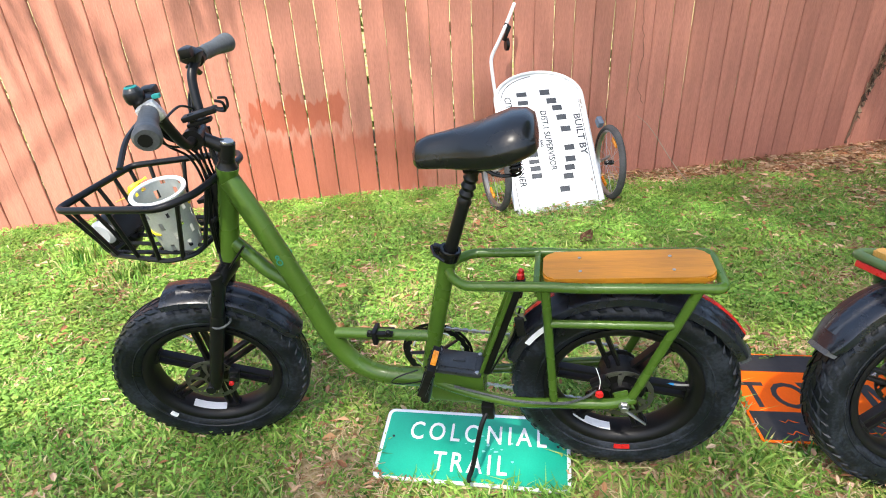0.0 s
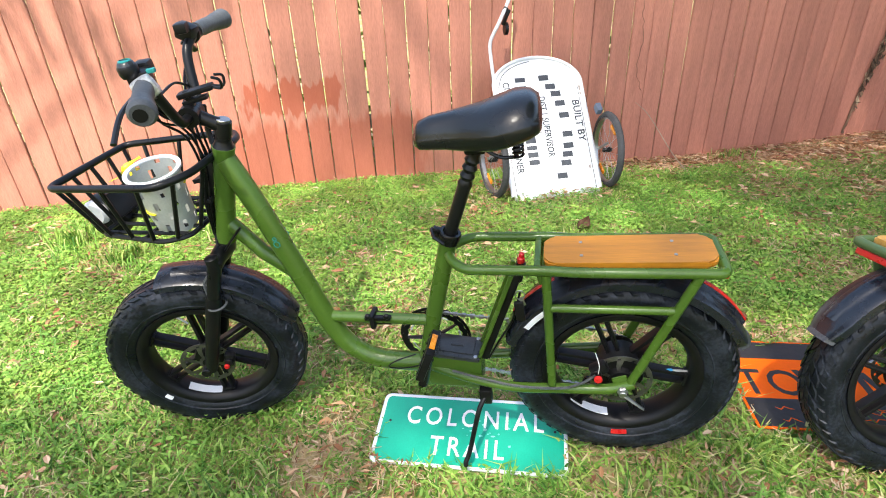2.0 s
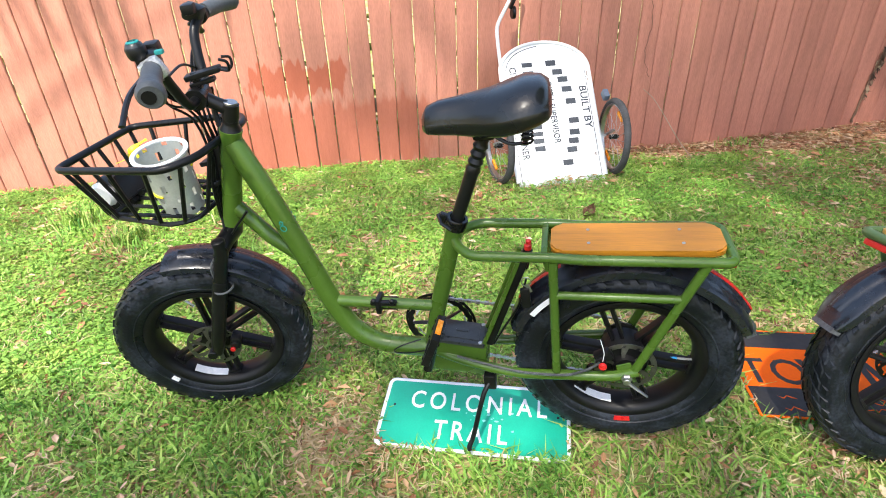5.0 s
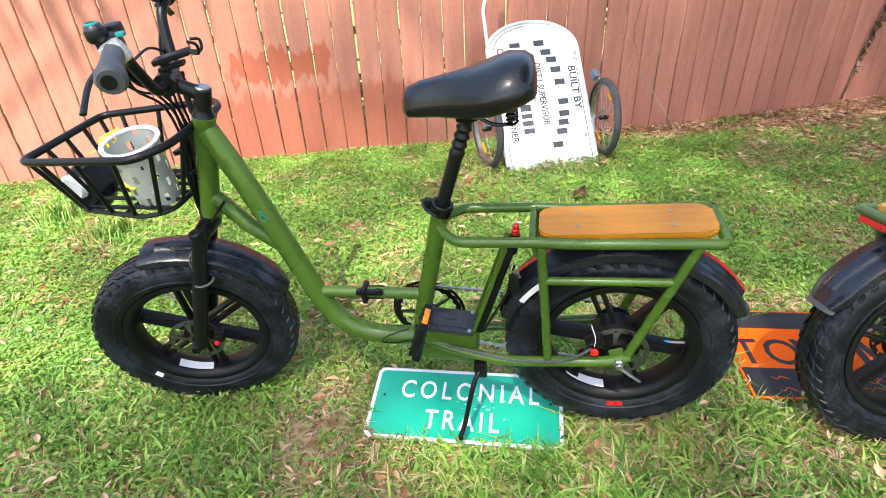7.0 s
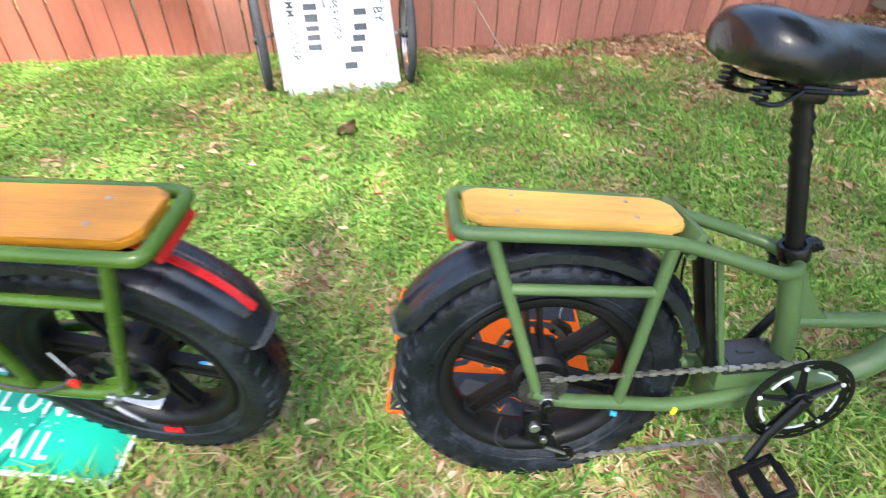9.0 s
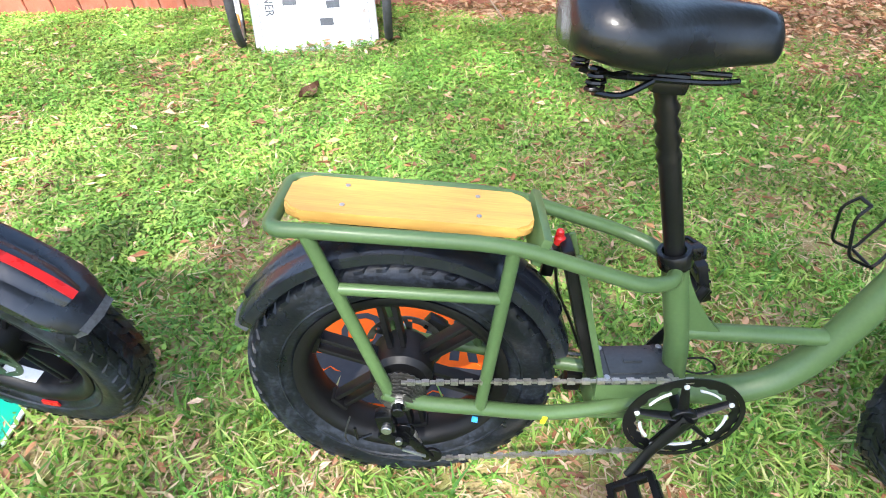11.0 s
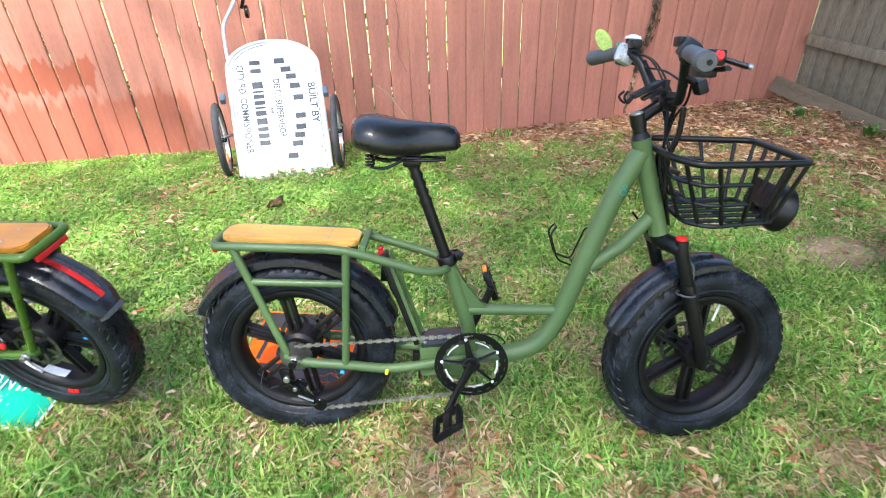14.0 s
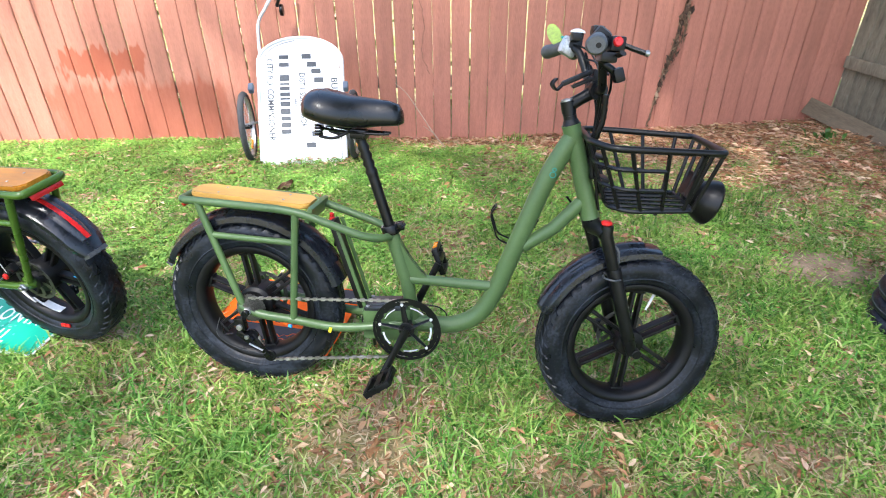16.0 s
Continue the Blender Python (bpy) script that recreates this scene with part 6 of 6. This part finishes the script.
def build_drain_pipe():
    """A length of wide corrugated pipe standing on end."""
    x, y = 4.33, 0.765
    m = Matrix.Translation((x, y, ground_z(x, y) + 0.005)) @ Matrix.Rotation(radians(-3), 4, (0.79, 0.62, 0))
    pipe = thing("drain_pipe", m, "black corrugated plastic drain pipe standing on the grass", "pipe")
    prof = []
    n = 9
    for k in range(n):
        z = 0.058 * k
        r = 0.215 - 0.007 * k
        prof += [(r - 0.016, z), (r - 0.004, z + 0.008), (r, z + 0.020), (r, z + 0.038), (r - 0.006, z + 0.050)]
    top = prof[-1]
    prof += [(top[0] - 0.02, top[1] + 0.004), (top[0] - 0.022, top[1] - 0.05), (0.19, 0.0)]
    part("pipe_wall", lathe(bmesh.new(), prof, (0, 0, 0), 48, "z", closed=True), M_RUBBER, pipe)
    # thin paler ring on each corrugation, its highlight put into the colour
    for k in range(n):
        z = 0.058 * k + 0.029
        r = 0.2155 - 0.007 * k
        part("rib", lathe(bmesh.new(), [(r - 0.004, z - 0.003), (r + 0.0015, z - 0.0015), (r + 0.0015, z + 0.0015), (r - 0.004, z + 0.003)], (0, 0, 0), 48, "z", closed=True), M_GREY_RUBBER, pipe, "pale rib line standing in for a highlight")
    return pipe


build_drain_pipe()


# ---- vines, twigs and weeds by the fence ----
M_VINE = material("dry_vine", (0.155, 0.092, 0.055), 0.9, vary=0.4, scale=20, fine=90, bump=0.4, depth=0.002)
M_TWIG = material("pale_twig", (0.40, 0.30, 0.22), 0.85, vary=0.2, scale=20, fine=90, bump=0.2, depth=0.001)


M_VINELEAF = leafy("withered_vine_leaves", [(0.0, (0.045, 0.026, 0.017)), (0.45, (0.115, 0.066, 0.040)), (0.8, (0.24, 0.150, 0.090)), (1.0, (0.45, 0.33, 0.21))], 0.8, 0.1)


def build_vine(pts, r, seed, leaves, label, mat=None):
    rnd = random.Random(seed)
    line = [Vector(p) + Vector((rnd.uniform(-0.008, 0.008), rnd.uniform(-0.006, 0.0), 0)) for p in curve_points(pts, 7)]
    vine = thing("vine", Matrix.Translation(line[0]), label, "vine", "vines on the fence")
    o = line[0].copy()
    part("stem", tube(bmesh.new(), [p - o for p in line], [r * rnd.uniform(0.7, 1.3) for p in line], 7), mat or M_VINE, vine)
    if leaves:
        bm = bmesh.new()
        high = [q for q in line if q.z > 0.20]
        for k in range(leaves):
            q = rnd.choice(high)
            p = q - o + Vector((rnd.gauss(0, 0.004 + 0.009 * math.sin(q.z * 14) ** 2), -rnd.uniform(0.004, 0.022), rnd.gauss(0, 0.03)))
            s = rnd.uniform(0.012, 0.042)
            w = s * rnd.uniform(0.16, 0.45)
            m = Euler((rnd.gauss(0, 0.5), rnd.gauss(0, 0.45), rnd.gauss(0, 0.8))).to_matrix()
            bm.faces.new([bm.verts.new(p + m @ Vector(c)) for c in ((0, 0, -s), (w, -0.3 * w, -0.1 * s), (0.2 * w, 0, s), (-w, -0.2 * w, 0.2 * s))])
        tagged(part("withered_leaves", bm, M_VINELEAF, vine, "shrivelled brown leaves", smooth=False), kind="stuff")
    return vine


FY = FENCE_Y - 0.012
build_vine([(4.36, FY, -0.06), (4.40, FY, 0.25), (4.46, FY, 0.55), (4.49, FY, 0.80), (4.53, FY, 1.05), (4.55, FY, 1.35), (4.60, FY, 1.75)], 0.010, 2, 240, "withered brown vine climbing the red fence")
build_vine([(4.46, FY, 0.5), (4.54, FY, 0.75), (4.50, FY, 1.0), (4.60, FY, 1.3), (4.58, FY, 1.7)], 0.007, 5, 90, "withered brown vine climbing the red fence")
build_vine([(2.52, FY, 0.42), (2.46, FY, 0.58), (2.485, FY, 0.78), (2.455, FY, 0.98), (2.46, FY, 1.2), (2.50, FY, 1.6)], 0.0022, 9, 0, "thin dry vine on the red fence", material("thin_brown_stalk", (0.24, 0.12, 0.08), 0.9, vary=0.3))


def build_twig(pts, r, label):
    line = curve_points(pts, 6)
    ob = part("twig", tube(bmesh.new(), line, [r * (1 - 0.6 * k / len(line)) for k in range(len(line))], 6), M_TWIG)
    return tagged(ob, label, "twig", "dry twigs")


build_twig([(2.62, 3.10, -0.02), (2.52, 3.14, 0.10), (2.42, 3.18, 0.25), (2.33, 3.22, 0.38), (2.25, 3.24, 0.45)], 0.0045, "pale dry twig leaning at the fence")
build_twig([(2.52, 3.14, 0.10), (2.46, 3.10, 0.16), (2.44, 3.07, 0.18)], 0.003, "short pale dry twig by the fence")


def build_weed_clump(x, y, n, h, seed, broad):
    """A clump of taller weeds or grass."""
    rnd = random.Random(seed)
    bm = bmesh.new()
    for k in range(n):
        a = rnd.uniform(0, 6.283)
        r = abs(rnd.gauss(0, 0.05 if broad else 0.09))
        px, py = r * math.cos(a), r * math.sin(a)
        hh = h * rnd.uniform(0.5, 1.1)
        b = rnd.uniform(0, 6.283)
        lean = hh * rnd.uniform(0.2, 0.8)
        dx, dy = lean * math.cos(b), lean * math.sin(b)
        w = rnd.uniform(0.010, 0.02) if broad else rnd.uniform(0.003, 0.005)
        sx, sy = -math.sin(b) * w, math.cos(b) * w
        z0 = ground_z(x + px, y + py) - ground_z(x, y)
        v = [bm.verts.new(q) for q in ((px - sx * 0.3, py - sy * 0.3, z0), (px + sx * 0.3, py + sy * 0.3, z0), (px + dx * 0.5 + sx, py + dy * 0.5 + sy, z0 + hh * 0.75), (px + dx * 0.5 - sx, py + dy * 0.5 - sy, z0 + hh * 0.75), (px + dx, py + dy, z0 + hh * 0.85))]
        bm.faces.new(v[:4])
        bm.faces.new((v[3], v[2], v[4]))
    ob = part("weed_clump", bm, M_BROADLEAF if broad else M_GRASS, smooth=False)
    ob.location = (x, y, ground_z(x, y))
    return tagged(ob, "clump of broad green weeds in leaf litter" if broad else "tuft of longer green grass on the lawn", "weeds" if broad else "grass", "weed clumps" if broad else "grass tufts", "stuff")


for k, (x, y, n, h, broad) in enumerate(((5.45, 3.0, 20, 0.10, True), (5.62, 2.50, 18, 0.11, True), (4.62, 1.62, 14, 0.05, True), (5.65, 1.95, 16, 0.10, True), (4.0, 1.75, 120, 0.10, False), (3.75, 2.05, 120, 0.11, False), (4.25, 1.95, 90, 0.10, False), (3.55, 1.7, 100, 0.09, False), (-0.85, 2.6, 150, 0.12, False), (-1.2, 2.9, 150, 0.13, False), (-0.45, 2.9, 90, 0.10, False), (2.9, 0.1, 120, 0.08, False), (0.0, 0.95, 90, 0.09, False), (0.62, 0.72, 90, 0.08, False), (3.2, 3.45, 60, 0.12, False))):
    build_weed_clump(x, y, n, h, 40 + k, broad)

# ---- unseen trees, added to shape the sun and shade ----
SUN_DIR = Vector((math.cos(radians(SUN_AZ)) * math.cos(radians(SUN_EL)), math.sin(radians(SUN_AZ)) * math.cos(radians(SUN_EL)), math.sin(radians(SUN_EL))))


M_BARK = material("tree_bark", (0.16, 0.12, 0.085), 0.9, vary=0.4, scale=6, fine=40, bump=0.7, depth=0.02, stretch=(4, 4, 1))


def shade_wanted(x, y, z):
    """How thick the crown is over a spot of lawn or fence: thin towards the sunny end."""
    u = x if y < 3.6 else x - 0.25
    d = (0.16 if y < 3.6 else 0.03) + (0.84 if y < 3.6 else 0.90) * smoothstep(-0.9, 0.15, u + 0.25 * noise.noise((u * 1.3, y * 1.3, z * 0.6)) - 0.35 * smoothstep(1.6, 3.4, y) * (z < 0.2))
    d *= (0.42 if y < 3.6 else 0.24) + (0.58 * smoothstep(1.3, 3.8, x) if y < 3.6 else 0.76 * smoothstep(0.5, 3.2, x))
    if y < 3.6:
        d *= 1.0 - 0.28 * smoothstep(0.1, 0.6, x) * smoothstep(2.5, 1.7, x) * smoothstep(1.3, 1.8, y)
    if z < 0.2:
        d = max(d, 0.88 * smoothstep(1.75, 1.2, y) * smoothstep(1.0, 0.2, x))
    for cx, cy, r in ((0.50, 2.12, 0.20), (0.72, 2.25, 0.13), (-0.05, 2.35, 0.16), (0.12, 2.75, 0.12), (3.9, 2.3, 0.07), (4.25, 0.75, 0.10), (4.7, 2.4, 0.10), (5.2, 2.55, 0.09), (4.05, 0.45, 0.08)):
        if (x - cx) ** 2 + (y - cy) ** 2 < r * r and z < 0.2:
            d *= 0.0
    return d


def build_tree():
    tree = thing("unseen_shade_tree", pose(-3.2, -9.4, 0), "unseen tall broad leafy tree, added to shade the lawn", "tree")
    rnd = random.Random(11)
    bm = bmesh.new()
    tube(bm, curve_points([(0, 0, -0.1), (0.05, 0.04, 1.2), (0.0, 0.12, 6.0), (0.1, 0.35, 12.0), (0.2, 0.6, 17.0)], 5), [0.34, 0.30] + [0.27 - 0.008 * k for k in range(19)], 14)
    for k in range(11):
        a = rnd.uniform(0, 2 * math.pi)
        r = rnd.uniform(2.2, 4.6)
        z0 = rnd.uniform(10.0, 15.5)
        p1 = Vector((r * math.cos(a), 1.8 + r * 0.8 * math.sin(a), rnd.uniform(16.5, 19.5)))
        p0 = Vector((0.08, 0.3, z0))
        tube(bm, curve_points([p0, p0.lerp(p1, 0.4) + Vector((0, 0, 0.6)), p1], 5), [0.13 - 0.0105 * j for j in range(11)], 8)
    part("trunk", bm, M_BARK, tree, "rough brown trunk and limbs")
    verts, faces = [], []
    base = Vector((-3.2, -9.4, 0))

    def leaf(p):
        s = rnd.uniform(0.07, 0.13)
        q = Euler((rnd.gauss(0, 0.6), rnd.gauss(0, 0.6), rnd.uniform(0, 6.3))).to_matrix()
        i = len(verts)
        for c in ((-s, 0, 0), (-0.25 * s, -0.42 * s, 0.03), (0.9 * s, -0.1 * s, 0), (s * 1.1, 0, -0.03), (0.3 * s, 0.45 * s, 0.02)):
            verts.append(p + q @ Vector(c) - base)
        faces.append((i, i + 1, i + 2, i + 3, i + 4))

    count = 0
    while count < 36000:
        if rnd.random() < 0.80:
            x, y, z = rnd.uniform(-4.5, 7.5), rnd.uniform(-2.6, 3.68), 0.0
        else:
            x, y, z = rnd.uniform(-4.5, 7.5), 3.68, rnd.uniform(0, 2.3)
        if rnd.random() > shade_wanted(x, y, z):
            count += 1
            continue
        hgt = rnd.uniform(17.0, 21.0)
        leaf(Vector((x, y, z)) + SUN_DIR * (hgt / SUN_DIR.z))
        count += 1
    me = bpy.data.meshes.new("crown")
    me.from_pydata([tuple(v) for v in verts], [], faces)
    me.materials.append(M_TREELEAF)
    crown = new("crown", me)
    crown.parent = tree
    crown["label"] = "many small green leaves with gaps"
    return tree


build_tree()


def build_side_tree(x0, y0, label, height, boughs, verts, faces, thick=1.0):
    """A smaller unseen tree, added to block light: trunk, boughs and a crown of single leaves given in the yard's axes.
    """
    tree = thing("unseen_shade_tree", pose(x0, y0, 0), label, "tree")
    bm = bmesh.new()
    tube(bm, curve_points([(0, 0, -0.1), (0.04, 0.03, height * 0.3), (0.0, 0.10, height * 0.7), (0.08, 0.05, height)], 5), [0.19 - 0.009 * k for k in range(16)], 12)
    for z0, end in boughs:
        p0, p1 = Vector((0.02, 0.06, z0)), Vector(end) - Vector((x0, y0, 0))
        tube(bm, curve_points([p0, p0.lerp(p1, 0.45) + Vector((0, 0, 0.3)), p1], 5), [thick * (0.075 - 0.006 * j) for j in range(11)], 8)
    part("trunk", bm, M_BARK, tree, "rough brown trunk and limbs")
    me = bpy.data.meshes.new("crown")
    me.from_pydata([(v.x - x0, v.y - y0, v.z) for v in verts], [], faces)
    me.materials.append(M_TREELEAF)
    crown = new("crown", me)
    crown.parent = tree
    crown["label"] = "many small green leaves with gaps"
    return tree


def build_side_trees():
    rnd = random.Random(12)
    # a broad unseen tree beyond the bare fence, added to darken that corner
    verts, faces = [], []
    for k in range(17000):
        a, r = rnd.uniform(0, 6.283), rnd.random() ** 0.5
        x, y = 7.3 + 3.9 * r * math.cos(a), 1.2 + 4.6 * r * math.sin(a)
        if noise.noise((x * 0.8, y * 0.8, 2.0)) < -0.2:
            continue
        p = Vector((x, y, 6.6 + rnd.gauss(0, 0.6)))
        s0 = rnd.uniform(0.12, 0.2)
        q = Euler((rnd.gauss(0, 0.5), rnd.gauss(0, 0.5), rnd.uniform(0, 6.3))).to_matrix()
        i = len(verts)
        for c in ((-s0, 0, 0), (-0.2 * s0, -0.45 * s0, 0.03), (s0, 0, 0), (0.2 * s0, 0.45 * s0, 0.02)):
            verts.append(p + q @ Vector(c))
        faces.append((i, i + 1, i + 2, i + 3))
    ends = [(3.4 + 0.2 * k, (8.2 + 2.9 * math.cos(k * 0.9), 1.2 + 3.4 * math.sin(k * 0.9), 6.5)) for k in range(7)]
    build_side_tree(8.5, 1.0, "unseen spreading leafy tree, added to darken the right corner", 6.6, ends, verts, faces)
    # a slender unseen tree, added so its hanging strands streak the sunny end of the red fence
    verts, faces = [], []
    for k in range(260):
        x, z = rnd.uniform(-2.6, 1.0), 0.75 + 1.3 * rnd.random() ** 0.75
        if noise.noise((x * 1.6, z * 0.7, 6.0)) < -0.12:
            continue
        o = Vector((x, 3.68, z)) + SUN_DIR * (rnd.uniform(4.2, 6.0) / SUN_DIR.z)
        ln, w, sw = rnd.uniform(0.12, 0.40), rnd.uniform(0.012, 0.032), rnd.uniform(-0.05, 0.05) + 0.05 * x
        i = len(verts)
        verts.extend((o + Vector((0, 0, ln)), o + Vector((-w, 0.01, 0.3 * ln)), o + Vector((-sw, 0, -ln)), o + Vector((w, -0.01, 0.2 * ln))))
        faces.append((i, i + 1, i + 2, i + 3))
    ends = [(4.6, (-0.6, 0.9, 7.0)), (4.9, (-1.6, 0.6, 7.3)), (4.3, (-2.4, 1.2, 6.6)), (5.0, (-3.2, 0.4, 7.2))]
    build_side_tree(-4.7, 0.7, "unseen slender tree with hanging leaf strands, added to streak the fence with shade", 6.8, ends, verts, faces, 0.3)


build_side_trees()

# ---- lawn: blades, low weeds and leaf litter ----
SIGN_A = plane_pose((0.322, 1.081, -0.008), (0.879, 0.883, 0.011), (0.412, 1.315, 0.037)).inverted()


def on_sign(x, y):
    p = SIGN_A @ Vector((x, y, ground_z(x, y)))
    if 0.015 < p.x < 0.585 and 0.012 < p.y < 0.244:
        return True
    a = radians(-15.5)
    dx, dy = x - 1.502, y - 0.912
    u, v = dx * math.cos(a) + dy * math.sin(a), -dx * math.sin(a) + dy * math.cos(a)
    return 0.01 < u < 0.53 and 0.012 < v < 0.41


def scatter_lawn():
    rng = np.random.RandomState(5)
    blades_v, blades_f, weed_v, weed_f, lit_v, lit_f, straw_v, straw_f = [], [], [], [], [], [], [], []

    def spots(n, x0, x1, y0, y1):
        return zip(rng.uniform(x0, x1, n), rng.uniform(y0, y1, n), rng.uniform(0, 1, (n, 8)))

    def blade(x, y, u, h, w):
        z = ground_z(x, y) - 0.004
        a = u[0] * 6.283
        b = u[1] * 6.283
        lean = h * (0.25 + 1.5 * u[2])
        cx, sx = math.cos(a) * w * 0.5, math.sin(a) * w * 0.5
        dx, dy = math.cos(b) * lean, math.sin(b) * lean
        i = len(blades_v)
        blades_v.extend(((x - cx, y - sx, z), (x + cx, y + sx, z), (x + dx * 0.35 + cx * 0.8, y + dy * 0.35 + sx * 0.8, z + h * 0.6), (x + dx * 0.35 - cx * 0.8, y + dy * 0.35 - sx * 0.8, z + h * 0.6), (x + dx, y + dy, z + h * (1.0 - 0.35 * u[2]))))
        blades_f.append((i, i + 1, i + 2, i + 3))
        blades_f.append((i + 3, i + 2, i + 4))

    def weed(x, y, u, r, h):
        z = ground_z(x, y) + h
        a = u[0] * 6.283
        tx, ty = (u[1] - 0.5) * 0.8, (u[2] - 0.5) * 0.8
        i = len(weed_v)
        for k, q in enumerate((1.0, 0.82, 0.9, 1.0, 0.85)):
            p1, p2 = math.cos(k * 1.2566) * r * q * 1.3, math.sin(k * 1.2566) * r * q * (0.45 + 0.4 * u[5])
            c, s = p1 * math.cos(a) - p2 * math.sin(a), p1 * math.sin(a) + p2 * math.cos(a)
            weed_v.append((x + c, y + s, z + c * tx + s * ty))
        weed_f.append((i, i + 1, i + 2, i + 3, i + 4))

    def litter(x, y, u, r):
        z = ground_z(x, y) + 0.008 + 0.032 * u[5]
        a = u[0] * 6.283
        c, s = math.cos(a), math.sin(a)
        w = r * (0.09 + 0.34 * u[1] ** 1.6)
        lift = r * (0.1 + 0.5 * u[2])
        i = len(lit_v)
        for px, py, pz in ((-r, 0, 0), (-0.3 * r, -w, lift * u[3]), (0.5 * r, -w * 0.8, lift * u[4] * 0.7), (r, 0, lift * 0.3), (0.4 * r, w, lift * u[6]), (-0.4 * r, w * 0.9, lift * u[7])):
            lit_v.append((x + px * c - py * s, y + px * s + py * c, z + pz))
        lit_f.append((i, i + 1, i + 2, i + 3))
        lit_f.append((i, i + 3, i + 4, i + 5))

    def straw(x, y, u, r):
        z = ground_z(x, y) + 0.004 + 0.022 * u[5]
        a, bend = u[0] * 6.283, (u[1] - 0.5) * 1.2
        w = 0.0010 + 0.0016 * u[2]
        i = len(straw_v)
        for k, f in enumerate((-1.0, 0.0, 1.0)):
            b = a + bend * f
            cx, cy = x + r * f * math.cos(b), y + r * f * math.sin(b)
            nx, ny = -math.sin(b) * w * (1 - 0.6 * abs(f)), math.cos(b) * w * (1 - 0.6 * abs(f))
            h = z + (0.010 * u[3] if k == 1 else 0.006 * u[4] * k)
            straw_v.extend(((cx - nx, cy - ny, h), (cx + nx, cy + ny, h)))
        straw_f.extend(((i, i + 2, i + 3, i + 1), (i + 2, i + 4, i + 5, i + 3)))

    bands = ((-3.2, -0.35, 5600, 1800, 120, 300), (-0.35, 0.9, 14000, 6500, 400, 2300), (0.9, 2.0, 8600, 12000, 380, 3000), (2.0, 3.66, 5200, 14000, 380, 1700))
    for y0, y1, nb, nw, nl, ns in bands:
        x0, x1 = -3.0, 5.85
        area = (x1 - x0) * (y1 - y0)
        for x, y, u in spots(int(nb * area), x0, x1, y0, y1):
            if u[5] > 0.45 and (x < -1.7 - 0.4 * y or x > 4.9 + 0.3 * y):
                continue
            g = worn(x, y)
            clump = 0.58 + 0.9 * noise.noise((x * 5.5, y * 5.5, 1.0))
            if u[7] < g * 0.95 or u[6] > clump + 0.40 or on_sign(x, y) or ((x - 4.2) / 0.27) ** 2 + ((y - 1.2) / 0.20) ** 2 < 0.2 + 0.8 * u[2]:
                continue
            tall = 1.0 + 0.38 * smoothstep(1.5, 0.5, y)
            blade(x, y, u, (0.018 + 0.046 * u[3] ** 1.9) * tall, (0.0040 + 0.0050 * u[4]) * 1.22)
        for x, y, u in spots(int(nw * area), x0, x1, y0, y1):
            g = worn(x, y)
            patch = 0.8 * noise.noise((x * 1.7 + 7, y * 1.7, 4.0)) + 0.10 + 0.60 * smoothstep(0.9, 2.2, y)
            if u[7] < g * 1.15 or u[6] > patch + 0.35 or on_sign(x, y):
                continue
            weed(x, y, u, (0.0036 + 0.0062 * u[3] ** 1.5) * (1 + 0.22 * smoothstep(1.0, 2.0, y)), 0.008 + 0.030 * u[4] * (0.6 + 0.8 * noise.noise((x * 4 + 3, y * 4, 2.0)) + 0.4))
        for x, y, u in spots(int(nl * area * 14), x0, x1, y0, y1):
            g = worn(x, y)
            if u[7] > 0.05 + 0.05 * smoothstep(1.6, 2.8, x) + 1.2 * g ** 1.7 + 0.9 * max(0.0, noise.noise((x * 4.5, y * 4.5, 8.0)) - 0.20) or on_sign(x, y) or ((x - 4.2) / 0.2) ** 2 + ((y - 1.2) / 0.15) ** 2 < u[2]:
                continue
            litter(x, y, u, (0.003 + (0.020 + 0.010 * smoothstep(0.8, 1.8, y)) * u[3] ** 3.4) * (1 + 0.25 * smoothstep(0.6, 1.0, g)))
        for x, y, u in spots(int(ns * 0.07 * area), x0, x1, y0, y1):
            g = worn(x, y)
            if u[7] < 0.07 + 0.10 * smoothstep(1.2, 2.4, x) + 1.0 * g ** 1.4 and not on_sign(x, y):
                litter(x, y, u, 0.008 + 0.016 * u[3] ** 1.6)
        for x, y, u in spots(int(ns * area), x0, x1, y0, y1):
            g = worn(x, y)
            if u[7] < 0.25 + 1.6 * g and u[6] < 0.35 + 1.5 * g and not on_sign(x, y):
                straw(x, y, u, 0.008 + 0.026 * u[2])
    for name, v, f, mat, lab, cat in (("grass", blades_v, blades_f, M_GRASS, "short thin green lawn grass with straw blades", "grass"), ("lawn_weeds", weed_v, weed_f, M_CLOVER, "low round-leaved green lawn weeds", "weeds"), ("leaf_litter", lit_v, lit_f, M_LITTER, "scattered dry brown fallen leaves", "leaves"), ("dead_grass", straw_v, straw_f, M_STRAW, "flattened pale dead grass stalks on bare soil", "grass")):
        me = bpy.data.meshes.new(name)
        me.from_pydata(v, [], f)
        me.materials.append(mat)
        tagged(new(name, me), lab, cat, kind="stuff")


scatter_lawn()
